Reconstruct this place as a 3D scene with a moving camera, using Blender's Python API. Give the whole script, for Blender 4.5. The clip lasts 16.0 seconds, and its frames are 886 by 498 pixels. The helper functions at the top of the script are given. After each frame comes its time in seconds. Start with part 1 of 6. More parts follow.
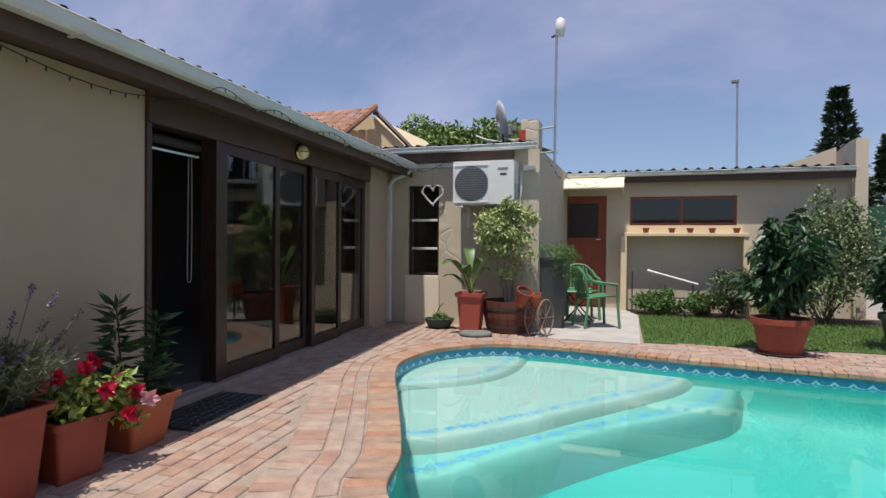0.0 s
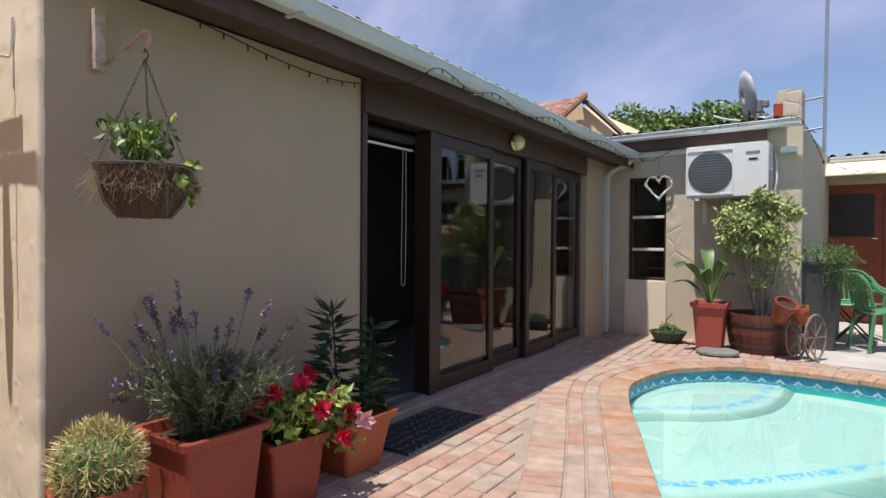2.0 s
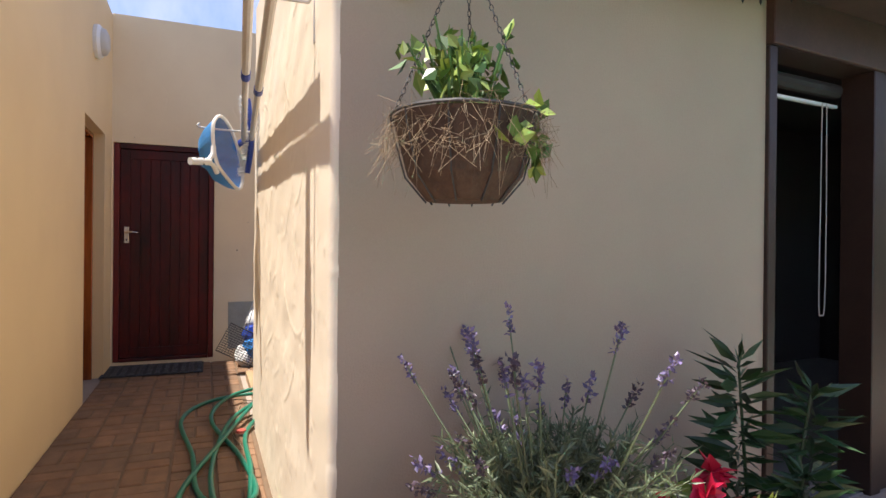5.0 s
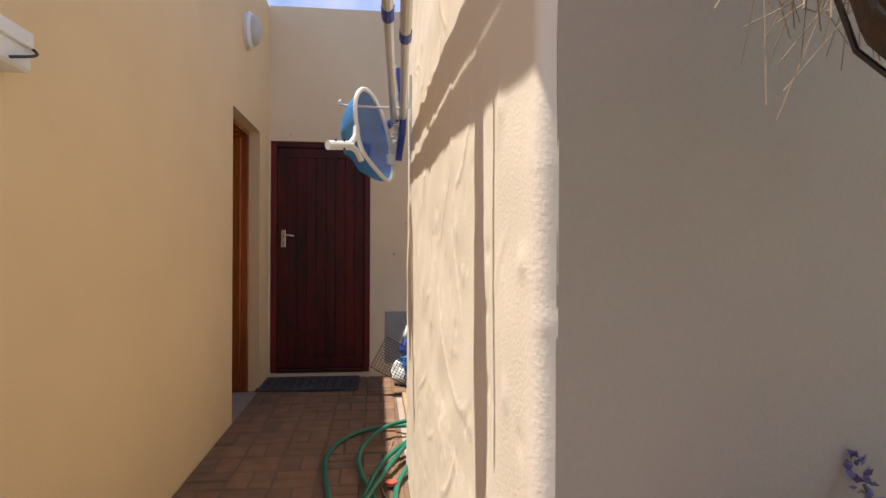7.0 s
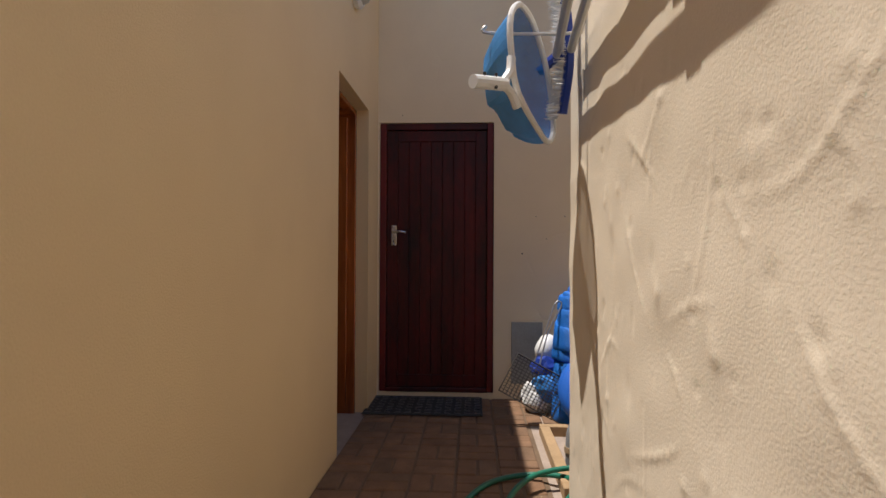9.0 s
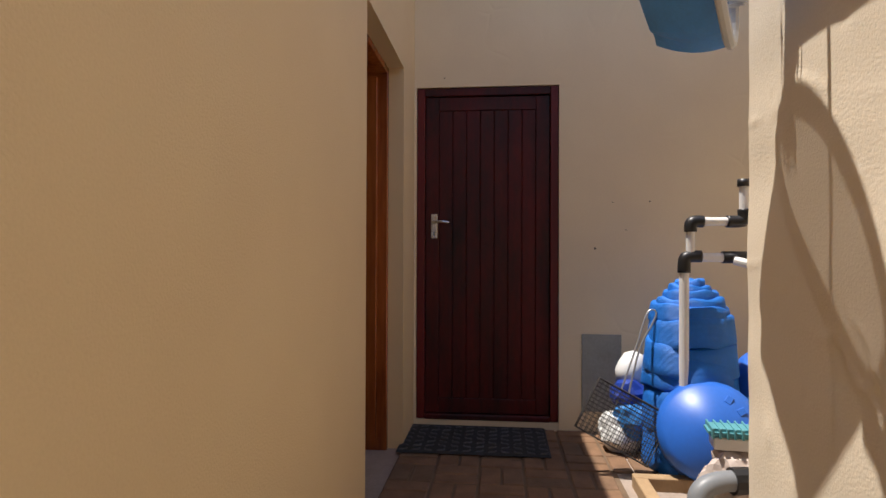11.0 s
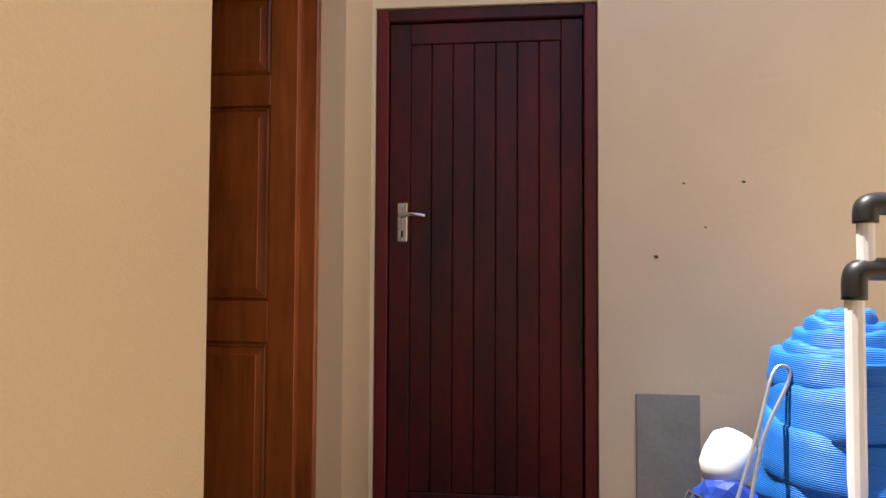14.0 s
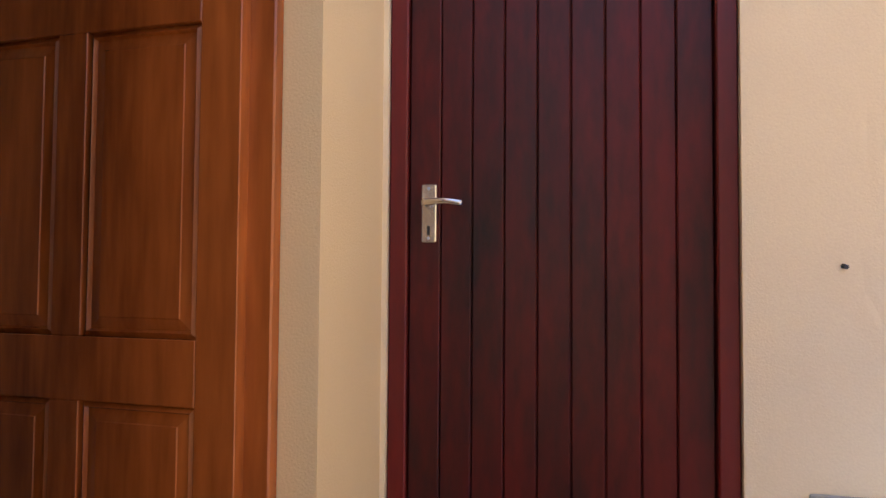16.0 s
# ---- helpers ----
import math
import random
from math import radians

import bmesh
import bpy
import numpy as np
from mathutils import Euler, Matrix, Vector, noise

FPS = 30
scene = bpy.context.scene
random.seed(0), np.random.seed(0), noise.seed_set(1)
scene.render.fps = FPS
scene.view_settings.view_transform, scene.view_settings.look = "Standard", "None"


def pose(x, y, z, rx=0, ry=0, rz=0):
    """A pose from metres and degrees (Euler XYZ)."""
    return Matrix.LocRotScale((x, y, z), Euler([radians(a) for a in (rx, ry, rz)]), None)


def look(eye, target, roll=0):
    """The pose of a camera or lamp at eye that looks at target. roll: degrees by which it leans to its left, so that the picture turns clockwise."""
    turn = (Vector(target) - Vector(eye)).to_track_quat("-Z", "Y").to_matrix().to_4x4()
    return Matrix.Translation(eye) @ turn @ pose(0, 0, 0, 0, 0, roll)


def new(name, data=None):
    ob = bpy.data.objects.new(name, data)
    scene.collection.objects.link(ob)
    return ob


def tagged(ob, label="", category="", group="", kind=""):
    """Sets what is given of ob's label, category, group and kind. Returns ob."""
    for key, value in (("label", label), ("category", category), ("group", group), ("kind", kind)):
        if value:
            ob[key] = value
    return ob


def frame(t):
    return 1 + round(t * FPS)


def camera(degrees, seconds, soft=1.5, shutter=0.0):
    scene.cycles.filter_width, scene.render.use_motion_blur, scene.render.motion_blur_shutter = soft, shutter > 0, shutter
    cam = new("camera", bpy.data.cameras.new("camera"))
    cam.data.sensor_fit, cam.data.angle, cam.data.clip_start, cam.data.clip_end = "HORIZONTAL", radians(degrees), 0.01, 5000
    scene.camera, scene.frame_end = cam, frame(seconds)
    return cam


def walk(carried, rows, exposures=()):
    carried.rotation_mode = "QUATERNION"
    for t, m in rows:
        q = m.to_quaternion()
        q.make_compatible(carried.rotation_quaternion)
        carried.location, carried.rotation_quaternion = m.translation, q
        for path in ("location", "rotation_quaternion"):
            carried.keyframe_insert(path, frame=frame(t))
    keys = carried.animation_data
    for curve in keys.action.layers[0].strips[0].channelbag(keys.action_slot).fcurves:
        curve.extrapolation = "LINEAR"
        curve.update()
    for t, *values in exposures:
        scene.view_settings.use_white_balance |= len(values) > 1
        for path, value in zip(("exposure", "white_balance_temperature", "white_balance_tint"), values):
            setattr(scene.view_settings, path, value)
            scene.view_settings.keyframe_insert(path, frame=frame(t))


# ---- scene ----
cam = camera(74.8, 16.0)
PATH = [
    (0, (0.085, 0.296, 1.2), (-0.569, 2.185, 1.175), 0.5),
    (0.5, (-0.054, 0.423, 1.203), (-0.914, 2.229, 1.171), 0.6),
    (1, (-0.214, 0.52, 1.213), (-1.213, 2.252, 1.178), 0.6),
    (1.5, (-0.325, 0.643, 1.199), (-1.425, 2.312, 1.166), 0.6),
    (2, (-0.451, 0.798, 1.194), (-1.685, 2.372, 1.165), 0.4),
    (2.5, (-0.637, 0.894, 1.188), (-2.009, 2.348, 1.155), 0.5),
    (3, (-0.795, 0.973, 1.174), (-2.29, 2.301, 1.149), 0.2),
    (3.5, (-0.93, 1.091, 1.186), (-2.56, 2.249, 1.157), 0.3),
    (4, (-1.06, 1.18, 1.189), (-2.797, 2.169, 1.162), 0.3),
    (4.5, (-1.231, 1.22, 1.166), (-3.033, 2.087, 1.153), 0.4),
    (7, (-2.342, 1.386, 1.185), (-4.329, 1.618, 1.181), 0.3),
    (7.5, (-2.558, 1.369, 1.162), (-4.557, 1.434, 1.166), -0.0),
    (8, (-2.79, 1.28, 1.155), (-4.789, 1.252, 1.163), 0.1),
    (8.5, (-2.978, 1.218, 1.146), (-4.977, 1.146, 1.162), 0.4),
    (9, (-3.203, 1.181, 1.12), (-5.2, 1.076, 1.136), 0.3),
    (9.5, (-3.443, 1.134, 1.104), (-5.437, 0.99, 1.12), 0.2),
    (10, (-3.674, 1.068, 1.085), (-5.667, 0.894, 1.097), 0.2),
    (12.5, (-4.676, 0.932, 1.1), (-6.666, 0.73, 1.116), 0.2),
    (13, (-4.937, 0.978, 1.092), (-6.928, 0.791, 1.117), 0.4),
    (13.5, (-5.177, 0.979, 1.082), (-7.169, 0.8, 1.125), 0.4),
    (14, (-5.394, 0.947, 1.08), (-7.384, 0.757, 1.142), 0.3),
    (14.5, (-5.581, 0.939, 1.075), (-7.57, 0.741, 1.14), 0.4),
    (15, (-5.809, 0.948, 1.087), (-7.796, 0.737, 1.166), 0.4),
    (15.5, (-5.995, 0.938, 1.085), (-7.976, 0.673, 1.162), 0.5),
    (16, (-6.195, 0.918, 1.115), (-8.152, 0.508, 1.178), 0.4),
]
EXPOSURES = [(0, -0.08), (1.5, 0.1), (3.5, 0.65), (4.5, 0.9), (7, 0.68), (9, 0.1), (10, 0.15), (12.5, 0.98), (14.5, 1.55), (15.2, 1.78), (16, 2.05)]
walk(cam, [(t, look(eye, target, roll)) for t, eye, target, roll in PATH], EXPOSURES)

# ---- light ----
world = bpy.data.worlds.new("world")
scene.world = world
world.use_nodes = True
wn = world.node_tree
sky = wn.nodes.new("ShaderNodeTexSky")
sky.sky_type, sky.sun_disc = "NISHITA", False
sky.sun_elevation, sky.sun_rotation = radians(72), radians(192)
sky.air_density, sky.dust_density, sky.ozone_density = 1.0, 0.5, 8.0
# thin high cloud, drawn out in streaks
wtc = wn.nodes.new("ShaderNodeTexCoord")
wmap = wn.nodes.new("ShaderNodeMapping")
wmap.inputs["Rotation"].default_value, wmap.inputs["Scale"].default_value = (0.5, 0.2, 0.9), (1.2, 5.0, 3.0)
cloud = wn.nodes.new("ShaderNodeTexNoise")
cloud.inputs["Scale"].default_value, cloud.inputs["Detail"].default_value, cloud.inputs["Roughness"].default_value = 1.3, 6, 0.55
crp = wn.nodes.new("ShaderNodeValToRGB")
crp.color_ramp.elements[0].position, crp.color_ramp.elements[1].position = 0.42, 0.85
crp.color_ramp.elements[0].color = (0.16, 0.16, 0.16, 1)
crp.color_ramp.elements[1].color = (0.72, 0.72, 0.72, 1)
cmx = wn.nodes.new("ShaderNodeMix")
cmx.data_type = "RGBA"
cmx.inputs["B"].default_value = (6.7, 6.4, 8.7, 1)
wn.links.new(wtc.outputs["Generated"], wmap.inputs["Vector"])
wn.links.new(wmap.outputs[0], cloud.inputs["Vector"])
wn.links.new(cloud.outputs["Fac"], crp.inputs[0])
wn.links.new(crp.outputs[0], cmx.inputs["Factor"])
wn.links.new(sky.outputs[0], cmx.inputs["A"])
wn.links.new(cmx.outputs["Result"], wn.nodes["Background"].inputs[0])
wn.nodes["Background"].inputs[1].default_value = 0.108
sun = new("sun", bpy.data.lights.new("sun", "SUN"))
sun.data.energy, sun.data.angle, sun.data.color = 5.0, radians(0.53), (1.0, 0.93, 0.86)
sun.matrix_world = look((-0.2, -3.1, 10), (0, 0, 0))

# ---- materials ----
def mat(name, color, rough=0.7, scale=6.0, vary=0.25, bump=0.2, metal=0.0, fine=60.0, island=0.0, second=None, stretch=1.0, **more):
    m = bpy.data.materials.new(name)
    m.use_nodes = True
    n, l = m.node_tree.nodes, m.node_tree.links
    b = n["Principled BSDF"]
    tc = n.new("ShaderNodeTexCoord")
    big = n.new("ShaderNodeTexNoise")
    big.inputs["Scale"].default_value, big.inputs["Detail"].default_value = scale, 5
    src = tc.outputs["Object"]
    if stretch != 1.0:
        mp_ = n.new("ShaderNodeMapping")
        mp_.inputs["Scale"].default_value = (1, 1, stretch)
        l.new(src, mp_.inputs["Vector"])
        src = mp_.outputs[0]
    l.new(src, big.inputs["Vector"])
    small = n.new("ShaderNodeTexNoise")
    small.inputs["Scale"].default_value, small.inputs["Detail"].default_value = fine, 4
    l.new(src, small.inputs["Vector"])
    ramp = n.new("ShaderNodeValToRGB")
    c2 = second or tuple(c * (1 - vary) for c in color)
    ramp.color_ramp.elements[0].position, ramp.color_ramp.elements[0].color = 0.3, (*c2, 1)
    ramp.color_ramp.elements[1].position, ramp.color_ramp.elements[1].color = 0.68, (*color, 1)
    mixv = n.new("ShaderNodeMath")
    mixv.operation = "MULTIPLY_ADD"
    mixv.inputs[1].default_value = 0.3
    l.new(small.outputs["Fac"], mixv.inputs[0])
    sc = n.new("ShaderNodeMath")
    sc.operation = "MULTIPLY"
    sc.inputs[1].default_value = 0.7
    l.new(big.outputs["Fac"], sc.inputs[0])
    l.new(sc.outputs[0], mixv.inputs[2])
    l.new(mixv.outputs[0], ramp.inputs[0])
    out = ramp.outputs[0]
    if island:
        geo = n.new("ShaderNodeNewGeometry")
        hsv = n.new("ShaderNodeHueSaturation")
        mr = n.new("ShaderNodeMapRange")
        mr.inputs[3].default_value, mr.inputs[4].default_value = 1 - island, 1 + island
        l.new(geo.outputs["Random Per Island"], mr.inputs[0])
        l.new(mr.outputs[0], hsv.inputs["Value"])
        l.new(out, hsv.inputs["Color"])
        out = hsv.outputs[0]
    l.new(out, b.inputs["Base Color"])
    b.inputs["Roughness"].default_value, b.inputs["Metallic"].default_value = rough, metal
    for key, value in more.items():
        b.inputs[key.replace("_", " ")].default_value = value
    if bump:
        bp = n.new("ShaderNodeBump")
        bp.inputs["Strength"].default_value, bp.inputs["Distance"].default_value = bump, 0.01
        l.new(mixv.outputs[0], bp.inputs["Height"])
        l.new(bp.outputs[0], b.inputs["Normal"])
    return m


def leaf_mat(name, color, vary=0.35, rough=0.45):
    m = mat(name, color, rough, 9, 0.3, 0.0, island=vary)
    m.node_tree.nodes["Principled BSDF"].inputs["Transmission Weight"].default_value = 0.0
    m.node_tree.nodes["Principled BSDF"].inputs["Subsurface Weight"].default_value = 0.0
    return m


def glass_mat(name, tint=(1, 1, 1), rough=0.0, ior=1.45):
    m = bpy.data.materials.new(name)
    m.use_nodes = True
    b = m.node_tree.nodes["Principled BSDF"]
    b.inputs["Base Color"].default_value = (*tint, 1)
    b.inputs["Transmission Weight"].default_value, b.inputs["Roughness"].default_value, b.inputs["IOR"].default_value = 1, rough, ior
    return m


def plaster(name, color, second, cracks=0.0, rough_bump=0.5):
    """Painted render: two scales of unevenness, faint stains, trowel ridges."""
    m = mat(name, color, 0.85, 1.6, 0.1, rough_bump, fine=170, second=second)
    n, l = m.node_tree.nodes, m.node_tree.links
    if cracks:
        tc = n.new("ShaderNodeTexCoord")
        warp = n.new("ShaderNodeTexNoise")
        warp.inputs["Scale"].default_value, warp.inputs["Detail"].default_value = 2.6, 1.5
        l.new(tc.outputs["Object"], warp.inputs["Vector"])
        mixw = n.new("ShaderNodeMix")
        mixw.data_type, mixw.inputs["Factor"].default_value = "RGBA", 0.1
        l.new(tc.outputs["Object"], mixw.inputs["A"])
        l.new(warp.outputs["Color"], mixw.inputs["B"])
        wv = n.new("ShaderNodeTexVoronoi")
        wv.feature = "DISTANCE_TO_EDGE"
        wv.inputs["Scale"].default_value = 3.4
        l.new(mixw.outputs["Result"], wv.inputs["Vector"])
        rp = n.new("ShaderNodeValToRGB")
        rp.color_ramp.elements[0].position, rp.color_ramp.elements[0].color = 0.0, (0, 0, 0, 1)
        rp.color_ramp.elements[1].position, rp.color_ramp.elements[1].color = 0.045, (1, 1, 1, 1)
        l.new(wv.outputs["Distance"], rp.inputs[0])
        gate = n.new("ShaderNodeMath")
        gate.operation = "MULTIPLY"
        gr = n.new("ShaderNodeValToRGB")
        gr.color_ramp.elements[0].position, gr.color_ramp.elements[1].position = 0.55, 0.68
        l.new(warp.outputs["Fac"], gr.inputs[0])
        l.new(rp.outputs[0], gate.inputs[0])
        l.new(gr.outputs[0], gate.inputs[1])
        lump = n.new("ShaderNodeMath")
        lump.operation = "MULTIPLY_ADD"
        lump.inputs[1].default_value = 1.1
        l.new(warp.outputs["Fac"], lump.inputs[0])
        l.new(gate.outputs[0], lump.inputs[2])
        b2 = n.new("ShaderNodeBump")
        b2.inputs["Strength"].default_value, b2.inputs["Distance"].default_value = cracks, 0.02
        l.new(lump.outputs[0], b2.inputs["Height"])
        old = n["Bump"]
        l.new(b2.outputs[0], old.inputs["Normal"])
    return m


def brick_mat(name, a, b_, c):
    """Old clay paver: colour by piece, blotched with lime and grime."""
    m = mat(name, a, 0.9, 9, 0.3, 0.6, fine=90)
    n, l = m.node_tree.nodes, m.node_tree.links
    info = n.new("ShaderNodeObjectInfo")
    geo = n.new("ShaderNodeNewGeometry")
    add = n.new("ShaderNodeMath")
    add.operation = "ADD"
    fr = n.new("ShaderNodeMath")
    fr.operation = "FRACT"
    l.new(info.outputs["Random"], add.inputs[0])
    l.new(geo.outputs["Random Per Island"], add.inputs[1])
    l.new(add.outputs[0], fr.inputs[0])
    rp = n.new("ShaderNodeValToRGB")
    e = rp.color_ramp.elements
    e[0].position, e[0].color = 0.0, (*a, 1)
    e[1].position, e[1].color = 1.0, (*c, 1)
    mid = e.new(0.5)
    mid.color = (*b_, 1)
    l.new(fr.outputs[0], rp.inputs[0])
    mx = n.new("ShaderNodeMix")
    mx.data_type, mx.blend_type = "RGBA", "MULTIPLY"
    mx.inputs["Factor"].default_value = 0.75
    l.new(rp.outputs[0], mx.inputs["A"])
    old = n["Color Ramp"]
    old.color_ramp.elements[0].color, old.color_ramp.elements[1].color = (0.46, 0.46, 0.48, 1), (1.0, 1.0, 1.0, 1)
    tc = n["Texture Coordinate"]
    l.new(geo.outputs["Position"], n["Noise Texture"].inputs["Vector"])
    l.new(geo.outputs["Position"], n["Noise Texture.001"].inputs["Vector"])
    l.new(old.outputs[0], mx.inputs["B"])
    l.new(mx.outputs["Result"], n["Principled BSDF"].inputs["Base Color"])
    return m


# One house paint twice: darkened for the shaded front, lightened for the sunlit lane face.
M_WALLSHADE = plaster("shade_toned_render", (0.44, 0.345, 0.245), (0.38, 0.3, 0.215))
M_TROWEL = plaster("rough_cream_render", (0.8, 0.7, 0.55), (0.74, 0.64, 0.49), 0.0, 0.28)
M_OCHRE = plaster("ochre_render", (0.75, 0.565, 0.31), (0.68, 0.5, 0.275))
M_END = plaster("pale_render", (0.76, 0.63, 0.41), (0.67, 0.54, 0.35), 0.1, 0.25)
M_BACK = plaster("garden_render", (0.6, 0.52, 0.4), (0.52, 0.45, 0.34), 0.3)
M_BRICK = brick_mat("clay_paver", (0.42, 0.25, 0.185), (0.49, 0.36, 0.28), (0.42, 0.33, 0.265))
M_COPING = brick_mat("coping_brick", (0.44, 0.23, 0.14), (0.5, 0.33, 0.22), (0.38, 0.26, 0.19))
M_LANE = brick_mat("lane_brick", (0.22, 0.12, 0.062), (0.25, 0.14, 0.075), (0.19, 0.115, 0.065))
M_MORTAR = mat("sandy_mortar", (0.39, 0.31, 0.25), 0.95, 5, 0.35, 0.5)
M_CONC = mat("concrete_slab", (0.5, 0.47, 0.43), 0.9, 3, 0.3, 0.4)
M_GREYPLATE = mat("cement_patch", (0.33, 0.33, 0.29), 0.9, 7, 0.3, 0.5)
M_FASCIA = mat("dark_stained_fascia", (0.085, 0.046, 0.032), 0.55, 8, 0.4, 0.2)
M_FRAME = mat("dark_stained_frame", (0.045, 0.026, 0.018), 0.4, 8, 0.4, 0.15)
M_GUTTER = mat("white_gutter_paint", (0.62, 0.65, 0.63), 0.5, 4, 0.15, 0.05)
M_WHITE = mat("white_enamel", (0.75, 0.75, 0.73), 0.4, 5, 0.1, 0.05)
M_SHEET = mat("dark_roof_sheet", (0.06, 0.06, 0.065), 0.6, 4, 0.3, 0.1)
M_TILE = mat("roof_tile", (0.4, 0.2, 0.12), 0.85, 4, 0.4, 0.4, island=0.25)
M_GLASS = glass_mat("window_glass", (0.8, 0.84, 0.82))
# Near-black colour stands for the dimness inside rooms.
M_DARK = mat("painted_dimness", (0.035, 0.03, 0.028), 0.8, 2, 0.3, 0.1)
M_ROOMFLOOR = mat("room_floor", (0.22, 0.2, 0.18), 0.5, 4, 0.2, 0.05)
M_TERRA = mat("terracotta_plastic", (0.3, 0.06, 0.034), 0.55, 5, 0.25, 0.1)
M_TERRA2 = mat("orange_terracotta", (0.42, 0.11, 0.045), 0.6, 5, 0.25, 0.1)
M_REDPOT = mat("red_pot", (0.42, 0.085, 0.06), 0.5, 5, 0.2, 0.08)
M_SOIL = mat("soil", (0.05, 0.035, 0.025), 0.95, 30, 0.5, 0.8)
M_RUBBER = mat("black_rubber", (0.035, 0.036, 0.037), 0.75, 20, 0.3, 0.4)
# Paler grey than the mat, so that the raised scrolls show.
M_RELIEFRUBBER = mat("grey_relief_rubber", (0.11, 0.11, 0.112), 0.6, 20, 0.4, 0.3)
M_RUST = mat("rusty_white_iron", (0.6, 0.55, 0.48), 0.7, 14, 0.3, 0.3, second=(0.28, 0.14, 0.07))
M_DULLRUST = mat("dull_rusty_iron", (0.27, 0.2, 0.17), 0.75, 14, 0.3, 0.3, second=(0.13, 0.07, 0.045))
M_IRON = mat("dark_iron", (0.05, 0.045, 0.04), 0.6, 20, 0.4, 0.3)
M_COIR = mat("coir", (0.1, 0.06, 0.036), 0.95, 24, 0.5, 1.0)
M_STRAW = mat("straw", (0.3, 0.22, 0.13), 0.9, 20, 0.3, 0.2, island=0.3)
M_BRASS = mat("brass", (0.65, 0.5, 0.22), 0.22, 6, 0.1, 0.02, metal=1.0)
M_STEEL = mat("grey_steel", (0.45, 0.46, 0.48), 0.4, 6, 0.2, 0.05, metal=0.7)
M_CHROME = mat("worn_chrome", (0.7, 0.68, 0.64), 0.25, 20, 0.25, 0.05, metal=1.0)
M_ALU = mat("aluminium_pole", (0.62, 0.6, 0.56), 0.38, 8, 0.15, 0.05, metal=0.5)
M_REDDOOR = mat("red_mahogany_paint", (0.095, 0.009, 0.008), 0.42, 4, 0.5, 0.15, fine=45, stretch=0.3, Specular_IOR_Level=0.22, second=(0.018, 0.008, 0.007))
M_REDPLANK = mat("brighter_red_paint", (0.14, 0.01, 0.009), 0.42, 4, 0.5, 0.15, fine=60, stretch=0.2, Specular_IOR_Level=0.3, second=(0.07, 0.009, 0.008))
for e_, at_ in zip(M_REDDOOR.node_tree.nodes["Color Ramp"].color_ramp.elements, (0.36, 0.66)):
    e_.position = at_
M_BROWNDOOR = mat("varnished_meranti", (0.46, 0.13, 0.027), 0.27, 5, 0.4, 0.08, fine=38, stretch=0.12, second=(0.1, 0.018, 0.005))
M_GARDENDOOR = mat("red_brown_door", (0.3, 0.07, 0.03), 0.5, 4, 0.3, 0.1)
M_BLUE = mat("blue_net_plastic", (0.03, 0.23, 0.62), 0.45, 7, 0.3, 0.1)
M_NETBAG = mat("pale_blue_net_mesh", (0.05, 0.3, 0.72), 0.6, 14, 0.35, 0.2, fine=140, Alpha=0.78)
M_NAVY = mat("dark_blue_plastic", (0.015, 0.05, 0.32), 0.4, 7, 0.2, 0.05)
M_COVER = mat("blue_pool_cover", (0.004, 0.17, 0.66), 0.55, 5, 0.3, 0.1)
M_BUOY = mat("blue_buoy_plastic", (0.025, 0.14, 0.58), 0.4, 4, 0.2, 0.05)
M_TEAL = mat("teal_plastic", (0.1, 0.32, 0.36), 0.5, 6, 0.2, 0.05)
M_PVC = mat("white_pvc", (0.86, 0.84, 0.8), 0.4, 5, 0.12, 0.03)
M_PVCGREY = mat("grey_pvc", (0.22, 0.23, 0.24), 0.45, 5, 0.15, 0.03)
M_BLACK = mat("black_plastic", (0.018, 0.017, 0.017), 0.4, 8, 0.2, 0.05)
M_HOSE = mat("green_hose", (0.012, 0.16, 0.1), 0.4, 12, 0.25, 0.1)
M_CHAIR = mat("green_chair_plastic", (0.085, 0.25, 0.12), 0.45, 5, 0.2, 0.05)
M_BARREL = mat("barrel_wood", (0.15, 0.045, 0.03), 0.65, 7, 0.4, 0.4)
M_GREYPOT = mat("charcoal_pot", (0.07, 0.075, 0.075), 0.6, 5, 0.2, 0.1)
M_STONE = mat("grey_stone", (0.2, 0.21, 0.19), 0.9, 9, 0.3, 0.5)
M_BARK = mat("bark", (0.16, 0.11, 0.08), 0.9, 14, 0.4, 0.7)
M_PALEBARK = mat("pale_bark", (0.36, 0.31, 0.25), 0.9, 14, 0.4, 0.6)
M_LEAF = leaf_mat("garden_leaf", (0.095, 0.19, 0.04))
M_LIME = leaf_mat("lime_leaf", (0.27, 0.36, 0.07))
M_PALE = leaf_mat("variegated_leaf", (0.36, 0.42, 0.15), 0.45)
M_DEEP = leaf_mat("deep_leaf", (0.024, 0.068, 0.02))
M_SHRUB = leaf_mat("shrub_leaf", (0.17, 0.23, 0.1), 0.5)
M_TREE = leaf_mat("tree_leaf", (0.17, 0.27, 0.06))
M_CONIFER = leaf_mat("conifer_leaf", (0.02, 0.05, 0.02))
M_LAV = leaf_mat("lavender_leaf", (0.14, 0.175, 0.09))
M_LAVFLOWER = leaf_mat("lavender_flower", (0.17, 0.13, 0.24))
M_LAVDARK = leaf_mat("spent_lavender", (0.1, 0.07, 0.09))
M_FLOWER = leaf_mat("red_petal", (0.6, 0.015, 0.06), 0.3)
M_PINK = leaf_mat("pink_petal", (0.75, 0.4, 0.42), 0.2)
M_CACTUS = mat("cactus_skin", (0.1, 0.18, 0.05), 0.6, 10, 0.3, 0.2)
